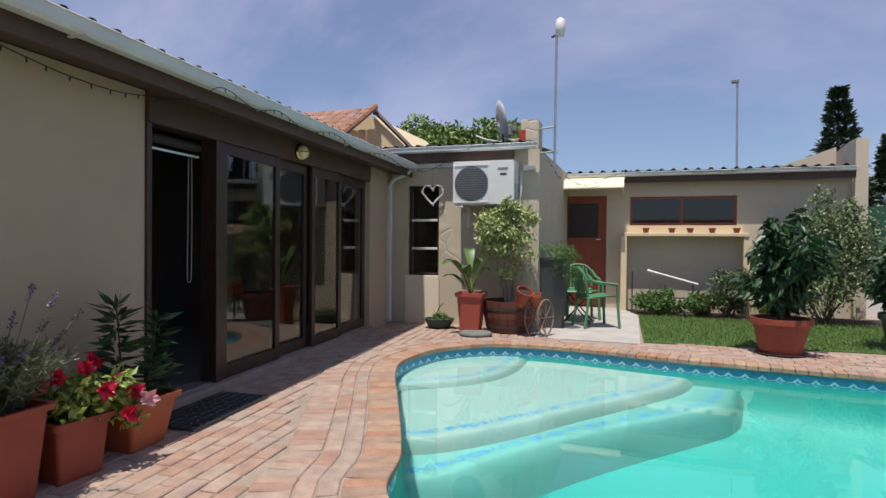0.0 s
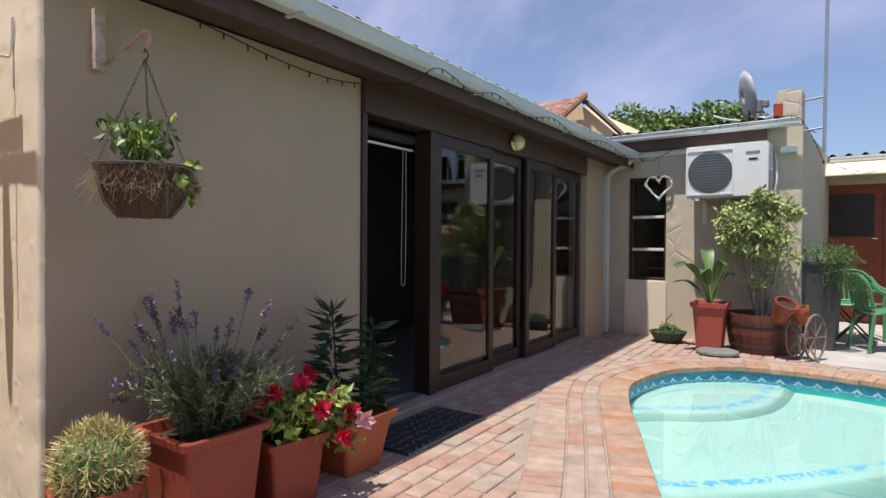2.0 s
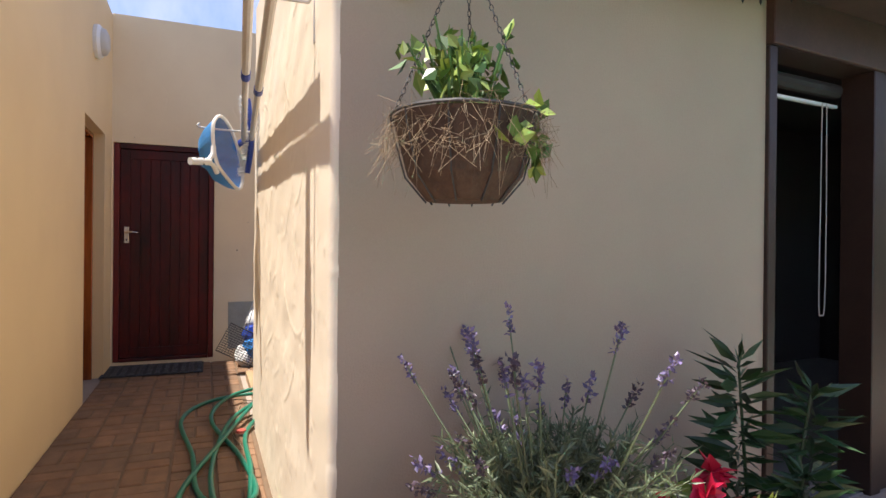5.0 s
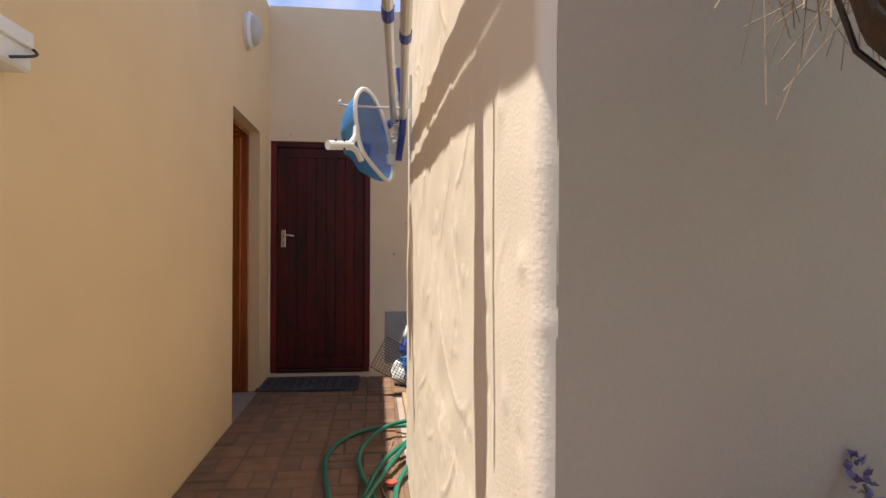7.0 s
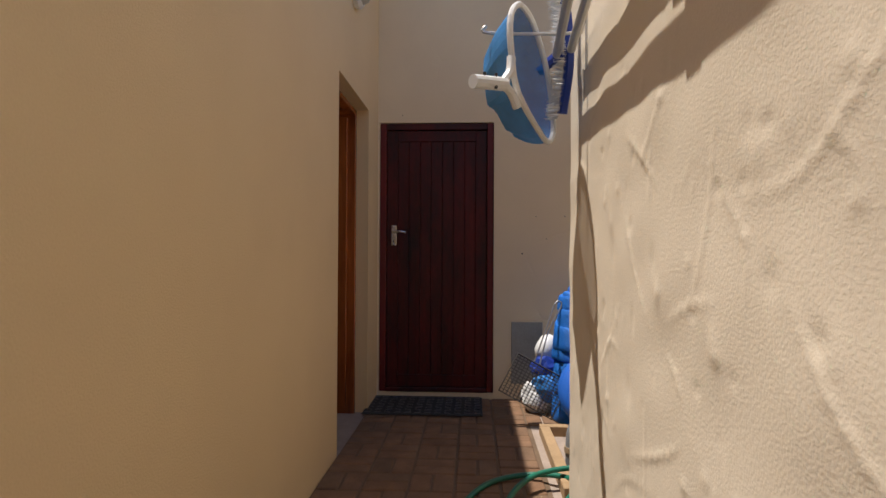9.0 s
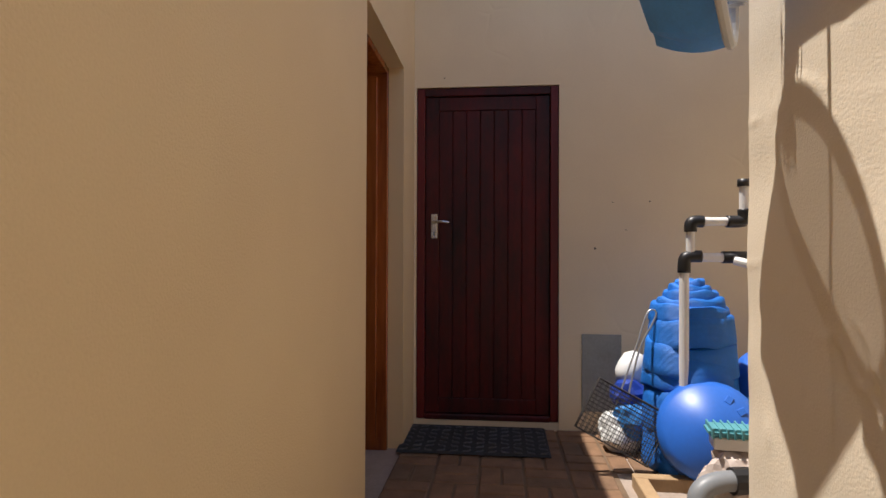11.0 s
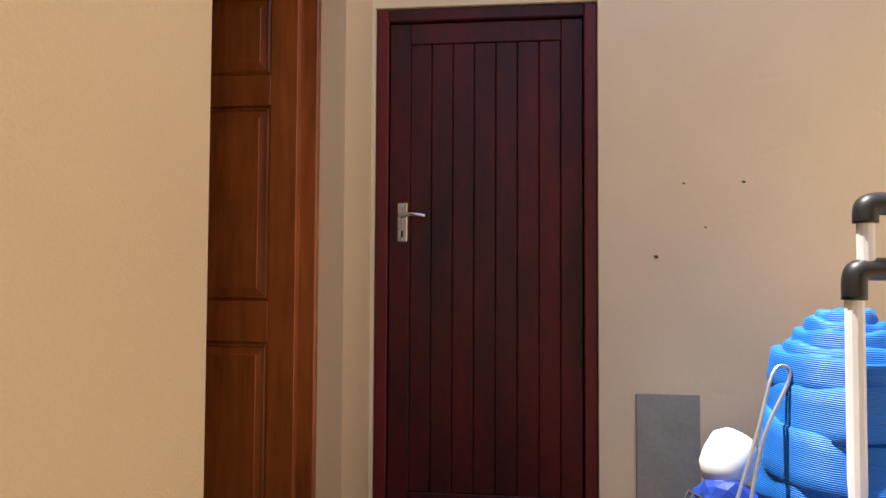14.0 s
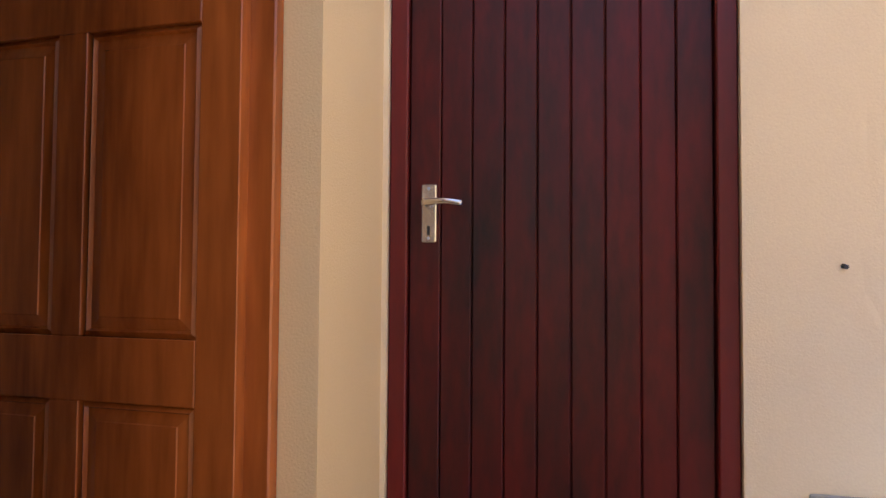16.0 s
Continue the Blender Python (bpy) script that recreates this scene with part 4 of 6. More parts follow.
def soil(parent, r, z, square=True):
    part("soil", box(-r, -r, z - 0.02, r, r, z, 0.01) if square else lathe([(r, z - 0.02), (r, z), (r * 0.5, z + 0.01), (0, z + 0.012)], 16), M_SOIL, parent, "dark potting soil")


def lavender():
    rng = np.random.default_rng(11)
    t = thing("lavender_pot", "grey-green flowering lavender in a square terracotta-red pot", "potted plant", fl(0.3, 0.47), turn=3)
    part("pot", square_pot(0.14, 0.185, 0.44), M_TERRA, t, "terracotta-red plastic pot")
    soil(t, 0.155, 0.4)
    stems = grow(rng, (0, 0.02, 0.4), 170, 0.24, 0.34)
    at, dr = [], []
    tb = []
    for b, e in stems:
        tb.append(tube([b, b.lerp(e, 0.5) + Vector((0, 0, 0.03)), e], 0.003, 4, caps=False, taper=0.0015))
        for k in range(50):
            s = rng.uniform(0.12, 1)
            at.append(b.lerp(e, s))
            dr.append((e - b).normalized() * 0.9 + Vector(rng.normal(size=3)) * 0.8)
    part("stems", join(*tb), M_LAV, t)
    leaf_mesh("foliage", at, 0.04, M_LAV, t, rng, 0.16, 0.0, dr, "narrow grey-green leaves")
    fs, at, dr, at2, dr2 = [], [], [], [], []
    for i in range(36):
        a, r = rng.uniform(0, 2 * math.pi), rng.uniform(0.05, 0.28)
        b = Vector((math.cos(a) * r * 0.6, math.sin(a) * r * 0.6, 0.55))
        e = Vector((math.cos(a) * r * 1.35, math.sin(a) * r * 1.35, rng.uniform(0.68, 1.02) - 0.3 * r))
        fs.append(tube([b, e], 0.0022, 4, caps=False))
        d = (e - b).normalized()
        for k in range(46):
            s = rng.uniform(-0.04, 0.035)
            (at if i % 3 else at2).append(e + d * s + Vector(rng.normal(size=3)) * 0.004)
            (dr if i % 3 else dr2).append(d * 0.6 + Vector(rng.normal(size=3)))
    part("flower_stalks", join(*fs), M_LAV, t)
    leaf_mesh("flower_heads", at, 0.016, M_LAVFLOWER, t, rng, 0.6, 0.0, dr, "mauve lavender heads")
    leaf_mesh("spent_heads", at2, 0.016, M_LAVDARK, t, rng, 0.6, 0.0, dr2, "dark spent lavender heads")


def flowering():
    rng = np.random.default_rng(12)
    t = thing("mandevilla_pot", "red and pink flowering shrub in a terracotta-red square pot", "potted plant", fl(0.33, 0.86), turn=-4)
    part("pot", square_pot(0.115, 0.15, 0.31), M_TERRA, t, "terracotta-red plastic pot")
    soil(t, 0.125, 0.27)
    c = np.concatenate([clump(rng, 700, (0.02, 0.0, 0.42), (0.2, 0.24, 0.18), 12), clump(rng, 420, (0.14, 0.18, 0.34), (0.16, 0.2, 0.18), 9)])
    tb = [tube([b, e], 0.004, 4, caps=False) for b, e in grow(rng, (0, 0, 0.26), 16, 0.16, 0.25)]
    part("stems", join(*tb), M_LEAF, t)
    leaf_mesh("foliage", c, 0.06, M_LIME, t, rng, 0.5, 0.2, None, "yellow-green leaves")
    for k, (x, y, z) in enumerate(((0.1, -0.13, 0.53), (0.14, 0.0, 0.55), (0.13, 0.16, 0.45), (0.2, 0.22, 0.4), (0.24, 0.16, 0.3), (0.22, 0.3, 0.34), (0.05, 0.1, 0.56), (0.08, -0.2, 0.5), (0.2, 0.06, 0.44))):
        pts, dr = [], []
        for j in range(5):
            a = 2 * math.pi * j / 5 + k
            for q in range(3):
                pts.append((x, y, z))
                dr.append((0.6 + math.cos(a) * 0.3, math.cos(a), math.sin(a)))
        leaf_mesh("flower", pts, 0.06, M_PINK if k == 5 else M_FLOWER, t, rng, 0.75, 0.0, dr, "pale pink bloom" if k == 5 else "deep red bloom")


def lily():
    rng = np.random.default_rng(13)
    t = thing("lily_pot", "tall dark-leaved lily stems in an orange terracotta trough", "potted plant", fl(0.3, 1.32), turn=2)
    part("pot", square_pot(0.13, 0.185, 0.29, 0.035), M_TERRA2, t, "orange terracotta pot")
    soil(t, 0.16, 0.25)
    for (x, y, h, r) in ((-0.05, -0.06, 0.86, 0.15), (0.06, 0.13, 0.77, 0.14), (0.1, 0.04, 0.53, 0.11)):
        part("stem", tube([(x * 0.5, y * 0.5, 0.24), (x, y, h - 0.05)], 0.007, 6, taper=0.004), M_DEEP, t)
        at, dr = [], []
        for k in range(int((h - 0.3) * 170)):
            s = 0.3 + k / int((h - 0.3) * 170) * (h - 0.33)
            a = k * 2.4
            at.append((x, y, s))
            up = 0.25 + 1.6 * max(0, (s - (h - 0.15)) / 0.15)
            dr.append((math.cos(a) * 1.6, math.sin(a) * 1.6, up))
        leaf_mesh("foliage", at, r * 1.05, M_DEEP, t, rng, 0.24, 0.1, dr, "narrow glossy dark leaves")


def cactus():
    rng = np.random.default_rng(14)
    t = thing("barrel_cactus", "round golden-spined cactus in a terracotta-red pot", "potted plant", fl(0.28, 0.07))
    part("pot", lathe([(0.0, 0), (0.11, 0), (0.145, 0.3), (0.155, 0.3), (0.155, 0.33), (0.135, 0.33), (0.13, 0.29), (0, 0.29)], 20), M_TERRA, t, "terracotta-red pot")
    bm = bmesh.new()
    R, Z = 0.125, 0.4
    nr, ns = 84, 18
    rg = []
    for i in range(ns + 1):
        a = math.pi * i / ns
        rg.append([bm.verts.new((R * math.sin(a) * (1 + 0.06 * math.cos(21 * 2 * math.pi * j / nr)) * math.cos(2 * math.pi * j / nr), R * math.sin(a) * (1 + 0.06 * math.cos(21 * 2 * math.pi * j / nr)) * math.sin(2 * math.pi * j / nr), Z + R * 0.95 * math.cos(a))) for j in range(nr)])
    for a, b in zip(rg, rg[1:]):
        for j in range(nr):
            bm.faces.new((a[j], a[(j + 1) % nr], b[(j + 1) % nr], b[j]))
    part("body", bm, M_CACTUS, t, smooth=True)
    at, dr = [], []
    for k in range(21):
        ph = 2 * math.pi * k / 21
        for i in range(15):
            a = 0.06 + 2.3 * i / 15
            d = Vector((math.sin(a) * math.cos(ph), math.sin(a) * math.sin(ph), math.cos(a)))
            for q in range(9):
                at.append(Vector((0, 0, Z)) + d * R * 1.05)
                dr.append(d * 0.7 + Vector(rng.normal(size=3)) * 0.6)
    leaf_mesh("spines", at, 0.045, M_SPINE, t, rng, 0.09, 0.0, dr, "golden spines")


lavender(), flowering(), lily(), cactus()


def doormat(name, at, lx, ly, turn, label):
    t = thing(name, label, "doormat", at, turn=turn)
    part("base", box(-lx / 2, -ly / 2, 0, lx / 2, ly / 2, 0.008, 0.003), M_RUBBER, t)
    tb = []
    rng = random.Random(3)
    nx, ny = int(lx / 0.065), int(ly / 0.065)
    for i in range(nx):
        for j in range(ny):
            x, y = -lx / 2 + 0.035 + i * (lx - 0.07) / max(nx - 1, 1), -ly / 2 + 0.035 + j * (ly - 0.07) / max(ny - 1, 1)
            s = rng.choice((-1, 1))
            tb.append(tube(curve([(x - 0.022, y - 0.02 * s, 0.009), (x, y - 0.012 * s, 0.011), (x + 0.006, y + 0.014 * s, 0.011), (x + 0.024, y + 0.02 * s, 0.009)], 3), 0.005, 5, caps=False))
    part("scroll_relief", join(*tb), M_RELIEFRUBBER, t, "raised scroll pattern")
    part("border", tube([(-lx / 2 + 0.012, -ly / 2 + 0.012, 0.008), (lx / 2 - 0.012, -ly / 2 + 0.012, 0.008), (lx / 2 - 0.012, ly / 2 - 0.012, 0.008), (-lx / 2 + 0.012, ly / 2 - 0.012, 0.008)], 0.006, 6, closed=True), M_RUBBER, t)


doormat("doormat", fl(0.31, 2.02, 0.004), 0.42, 0.86, 4.5, "black rubber doormat with a raised scroll pattern, on brick paving")
doormat("doormat", (-7.44, 0.83, 0.004), 0.5, 0.84, 0, "worn black rubber doormat before the dark red door")


def hanging_basket():
    rng = np.random.default_rng(21)
    t = thing("hanging_basket", "coir-lined wire hanging basket with a trailing green plant", "hanging basket", fl(0.36, 0.195, 1.265))
    part("liner", lathe([(0.0, 0.0), (0.1, 0.005), (0.15, 0.06), (0.185, 0.17), (0.19, 0.185), (0.175, 0.18), (0.12, 0.15), (0, 0.15)], 22), M_COIR, t, "brown coir liner")
    part("rim", tube([(0.195 * math.cos(a), 0.195 * math.sin(a), 0.19) for a in np.linspace(0, 2 * math.pi, 25)[:-1]], 0.004, 5, closed=True), M_IRON, t)
    for k in range(10):
        a = 2 * math.pi * k / 10
        c, s = math.cos(a), math.sin(a)
        part("wire", tube([(0.195 * c, 0.195 * s, 0.19), (0.19 * c, 0.19 * s, 0.16), (0.155 * c, 0.155 * s, 0.055), (0.1 * c, 0.1 * s, 0.0)], 0.0025, 4, caps=False), M_IRON, t)
    for k in range(3):
        a = 2 * math.pi * k / 3 + 0.5
        b, e = Vector((0.19 * math.cos(a), 0.19 * math.sin(a), 0.19)), Vector((0, 0, 0.585))
        links = []
        n_ = 30
        for i in range(n_):
            m0 = b.lerp(e, (i + 0.5) / n_)
            d = (e - b).normalized()
            s = d.orthogonal().normalized() if i % 2 else d.cross(d.orthogonal()).normalized()
            links.append(tube([m0 + d * 0.009 * math.cos(q) + s * 0.005 * math.sin(q) for q in np.linspace(0, 2 * math.pi, 7)[:-1]], 0.0016, 3, closed=True))
        part("chain", join(*links), M_IRON, t, "dark chain")
    part("hook", tube(curve([(0, 0, 0.58), (0.008, 0.01, 0.6), (0, 0, 0.625), (-0.01, 0, 0.61)], 4), 0.003, 5), M_IRON, t)
    stems = grow(rng, (0, 0, 0.15), 34, 0.15, 0.23)
    part("stems", join(*[tube([b, e], 0.003, 4, caps=False) for b, e in stems]), M_LEAF, t)
    at = [b.lerp(e, rng.uniform(0.4, 1)) + Vector(rng.normal(size=3)) * 0.018 for b, e in stems for _ in range(8)]
    at += [Vector((0.19 * math.cos(a), 0.19 * math.sin(a), 0.2 - rng.uniform(0, 0.13))) for a in rng.uniform(0.1, 2.0, 60)]
    leaf_mesh("foliage", at[::2], 0.05, M_LIME, t, rng, 0.7, 0.1, None, "small pale green leaves")
    leaf_mesh("foliage", at[1::2], 0.045, M_LEAF, t, rng, 0.7, 0.1, None, "small round green leaves")
    fr = []
    for _ in range(420):
        a = rng.uniform(0, 2 * math.pi)
        p = Vector((0.185 * math.cos(a), 0.185 * math.sin(a), rng.uniform(0.1, 0.2)))
        o = Vector((math.cos(a), math.sin(a), 0))
        fr.append(tube([p, p + o * 0.02 + Vector(rng.normal(size=3)) * 0.014, p + o * 0.03 + Vector((0, 0, -rng.uniform(0.0, 0.07))) + Vector(rng.normal(size=3)) * 0.025], 0.0006, 3, caps=False))
    part("coir_fringe", join(*fr), M_STRAW, t, "loose straw fibres")
    t.scale = (0.84, 0.84, 0.98)


hanging_basket()
br = thing("wall_bracket", "rusty white iron bracket holding the hanging basket", "bracket")
part("plate", box(-0.0235, 0.165, 1.86, 0.011, 0.205, 2.1, 0.002), M_RUST, br, m=F @ pose(0, 0.025, 0))
part("arm", tube(curve([(0.01, 0.185, 1.87), (0.2, 0.18, 1.9), (0.33, 0.172, 1.935), (0.385, 0.17, 1.93), (0.39, 0.17, 1.9), (0.36, 0.17, 1.885)], 5), 0.009, 6), M_RUST, br, m=F @ pose(0, 0.025, 0))
part("brace", tube([(0.01, 0.185, 2.02), (0.2, 0.18, 1.905)], 0.0025, 5), M_RUST, br, m=F @ pose(0, 0.025, 0))

wl = thing("wall_lamp", "round brass bulkhead lamp with a frosted glass globe", "lamp")
LM = F @ pose(0.014, 3.81, 2.09, 0, 90, 0)
part("base", lathe([(0.0, 0), (0.08, 0), (0.085, 0.02), (0.07, 0.035)], 20), M_BRASS, wl, m=LM, smooth=True)
part("globe", lathe([(0.07, 0.03), (0.075, 0.05), (0.06, 0.085), (0.03, 0.105), (0, 0.11)], 20), mat("frosted_globe", (0.75, 0.66, 0.38), 0.25, 6, 0.1, 0.0), wl, m=LM, smooth=True)
for k in range(2):
    part("guard", tube([(0.082 * math.cos(a), 0.0, 0.02 + 0.095 * math.sin(a)) for a in np.linspace(0, math.pi, 10)], 0.004, 5), M_BRASS, wl, m=LM @ pose(0, 0, 0, 0, 0, 90 * k))


def fairy_lights(points, name_label, bulbs_every=0.11, sag=None):
    t = thing("fairy_lights", name_label, "fairy lights", group="strings of fairy lights")
    pts = curve(points, 10)
    part("cable", tube(pts, 0.0035, 5), M_WIRE, t)
    acc = 0.0
    for a, b in zip(pts, pts[1:]):
        acc += (b - a).length
        if acc > bulbs_every:
            acc = 0
            part("bulb", lathe([(0.004, 0.0), (0.005, -0.008), (0.0045, -0.022), (0.0, -0.032)], 6, b.x, b.y, b.z), M_WIRE, t)


fairy_lights([fl(0.03, 0.5, 2.19), fl(0.04, 0.75, 2.16), fl(0.05, 1.1, 2.115), fl(0.05, 1.45, 2.11), fl(0.06, 1.72, 2.145), fl(0.3, 1.85, 2.14), fl(0.415, 2.0, 2.25), fl(0.42, 2.4, 2.19), fl(0.415, 2.75, 2.25), fl(0.42, 3.2, 2.18), fl(0.415, 3.8, 2.26), fl(0.42, 4.4, 2.18), fl(0.415, 5.2, 2.26), fl(0.42, 6.0, 2.2), fl(0.415, 6.6, 2.26)], "dark cable with small bulbs along the eave")
fairy_lights([(-3.2, BY - 0.02, 2.3), (-2.9, BY - 0.15, 2.22), (-2.6, BY - 0.02, 2.4), (-2.2, BY - 0.25, 2.52), (-1.6, BY - 0.2, 2.56), (-1.3, BY - 0.2, 2.54), (-1.2, BY + 1.2, 2.25), (-1.3, KY - 0.6, 2.4), (-0.9, KY - 0.67, 2.22), (-0.4, KY - 0.6, 2.4), (0.2, KY - 0.3, 2.5), (1.2, KY - 0.28, 2.44), (2.2, KY - 0.28, 2.5), (3.2, KY - 0.28, 2.4)], "dark cable with small bulbs strung across the roofs", 0.16)

# ---- things at the garden room ----
ac = thing("air_conditioner", "white outdoor air conditioning unit mounted high on the wall", "air conditioner", (-2.0, 7.95, 1.71))
part("casing", box(-0.43, 0.0, 0.0, 0.43, 0.33, 0.6, 0.012, 2), M_WHITE, ac)
gr = part("grille", lathe([(0.0, 0.0), (0.235, 0.0), (0.24, 0.006), (0.0, 0.008)], 32), mat("dark_grille", (0.14, 0.15, 0.15), 0.6), ac, "dark round fan grille", m=pose(-0.16, -0.001, 0.29, 90, 0, 0))
for k in range(14):
    z = -0.21 + k * 0.032
    hw = math.sqrt(max(0.0, 0.235 ** 2 - z * z))
    part("slat", box(-0.16 - hw, -0.014, 0.29 + z, -0.16 + hw, -0.008, 0.29 + z + 0.006), M_PVCGREY, gr)
part("grille_frame", join(box(-0.42, -0.012, 0.535, 0.09, 0.001, 0.55), box(-0.42, -0.012, 0.03, 0.09, 0.001, 0.045), box(-0.42, -0.012, 0.045, -0.405, 0.001, 0.535), box(0.075, -0.012, 0.045, 0.09, 0.001, 0.535)), M_WHITE, ac)
part("badge", box(0.21, -0.004, 0.47, 0.35, -0.001, 0.5), M_PVCGREY, ac, "small dark maker's badge")
part("label_plate", box(0.24, -0.004, 0.4, 0.33, -0.001, 0.425), M_BLACK, ac, "small dark rating plate")
part("side_valve", box(0.43, 0.1, 0.08, 0.46, 0.2, 0.3, 0.01), M_PVCGREY, ac)
for x in (-0.3, 0.3):
    part("bracket", join(box(x - 0.02, -0.0, -0.03, x + 0.02, 0.37, 0.0), box(x - 0.02, 0.34, -0.3, x + 0.02, 0.37, 0.0)), M_WHITE, ac)
cb = thing("conduit_box", "small white electrical box beside the air conditioner", "electrical box")
part("body", box(-1.5, BY - 0.09, 2.2, -1.34, BY, 2.27, 0.008), M_WHITE, cb)
part("cable", tube(curve([(-1.55, BY - 0.02, 2.2), (-1.53, BY - 0.06, 1.9), (-1.57, BY - 0.03, 1.72)], 6), 0.012, 6), M_WHITE, cb)
tr = thing("trunking", "white plastic cable trunking under the eave", "trunking")
part("duct", box(-3.3, BY - 0.04, 2.28, -2.45, BY, 2.35, 0.004), M_WHITE, tr)

hw = thing("heart_wreath", "white wicker heart wreath hanging in front of the window", "wreath", (-2.84, BY - 0.06, 1.9))
for k in range(4):
    rr = random.Random(k)
    pts = []
    for a in np.linspace(0, 2 * math.pi, 40)[:-1]:
        x = 0.16 * math.sin(a) ** 3 * 1.0
        z = 0.0102 * (13 * math.cos(a) - 5 * math.cos(2 * a) - 2 * math.cos(3 * a) - math.cos(4 * a))
        pts.append((x + rr.uniform(-0.012, 0.012), rr.uniform(-0.015, 0.015), z + rr.uniform(-0.012, 0.012)))
    part("twig_ring", tube(pts, 0.008, 5, closed=True), M_WICKER, hw)
part("string", tube([(0, 0, 0.06), (0.0, 0, 0.38)], 0.002, 4), M_WIRE, hw)

sd = thing("satellite_dish", "grey satellite dish on an arm above the roof", "satellite dish", (-1.95, BY + 0.35, 2.62))
DMX = pose(-0.02, 0, 0.36, 0, 78, 26)
part("reflector", lathe([(0.3, 0.06), (0.22, 0.03), (0.12, 0.009), (0, 0.0), (0.12, 0.005), (0.22, 0.026), (0.305, 0.056), (0.3, 0.06)], 28), mat("grey_dish", (0.42, 0.43, 0.44), 0.5), sd, m=DMX, smooth=True)
part("mast", tube([(0.06, 0, -0.1), (0.06, 0, 0.3), (0.0, 0, 0.36)], 0.02, 8), M_IRON, sd)
part("feed_arm", tube([(0.05, 0, 0.12), (0.25, -0.05, 0.06), (0.36, -0.06, 0.1)], 0.014, 6), M_WHITE, sd)
part("receiver", join(box(0.1, -0.06, 0.14, 0.2, 0.04, 0.3, 0.015), box(0.2, -0.05, 0.2, 0.27, 0.03, 0.28, 0.01)), M_PVCGREY, sd)
part("side_arm", tube([(0.05, 0, 0.05), (-0.2, -0.05, 0.1), (-0.34, -0.05, 0.16)], 0.012, 6), M_WHITE, sd)

ms = thing("antenna_mast", "tall galvanised mast with a white antenna on top", "antenna mast")
part("pole", tube([(-1.1, BY + 0.1, 2.2), (-1.09, BY + 0.1, 4.12)], 0.018, 8), M_STEEL, ms)
part("antenna", lathe([(0.0, 0.0), (0.05, 0.02), (0.07, 0.12), (0.06, 0.24), (0.0, 0.28)], 14, -1.04, BY + 0.1, 4.04), M_WHITE, ms, smooth=True)
part("antenna_bracket", tube([(-1.09, BY + 0.1, 4.08), (-1.16, BY + 0.1, 4.05)], 0.014, 6), M_IRON, ms)
for z in (2.79, 2.45):
    part("stay", tube([(-1.3, BY + 0.1, z), (-1.09, BY + 0.1, z + 0.02)], 0.012, 6), M_STEEL, ms)
mp = thing("street_pole", "thin grey pole with a small lamp head behind the roof", "pole")
part("pole", tube([(1.9, 13.6, -0.03), (1.87, 13.6, 4.55)], 0.022, 8), M_STEEL, mp)
part("head", box(1.76, 13.55, 4.52, 1.9, 13.65, 4.6, 0.015), M_PVCGREY, mp)


# ---- potted things by the garden room wall ----
def red_pot_plant():
    rng = np.random.default_rng(31)
    t = thing("strelitzia_pot", "broad-leaved plant in a tall square red pot", "potted plant", (-2.08, 7.72, 0), turn=5)
    part("pot", square_pot(0.125, 0.175, 0.53, 0.05), M_REDPOT, t, "tall tapered red pot")
    soil(t, 0.15, 0.49)
    for k in range(9):
        a = rng.uniform(0, 2 * math.pi)
        L, H = rng.uniform(0.12, 0.36), rng.uniform(0.25, 0.62)
        p = curve([(0, 0, 0.48), (math.cos(a) * L * 0.4, math.sin(a) * L * 0.4, 0.48 + H * 0.6), (math.cos(a) * L, math.sin(a) * L, 0.48 + H), (math.cos(a) * L * 1.5, math.sin(a) * L * 1.5, 0.48 + H * 0.92)], 5)
        part("stalk", tube(p[:9], 0.008, 5), M_LIME if k % 3 == 0 else M_LEAF, t)
        bm = bmesh.new()
        rows = []
        for i, q in enumerate(p[5:]):
            u = i / max(len(p[5:]) - 1, 1)
            w = 0.07 * math.sin(math.pi * min(1, 0.12 + u * 0.86)) + 0.002
            s = Vector((-math.sin(a), math.cos(a), 0)) * w
            rows.append([bm.verts.new(q - s + Vector((0, 0, 0.3 * w))), bm.verts.new(q), bm.verts.new(q + s + Vector((0, 0, 0.3 * w)))])
        for r0, r1 in zip(rows, rows[1:]):
            bm.faces.new((r0[0], r0[1], r1[1], r1[0]))
            bm.faces.new((r0[1], r0[2], r1[2], r1[1]))
        part("leaf", bm, M_LEAF, t, smooth=True)


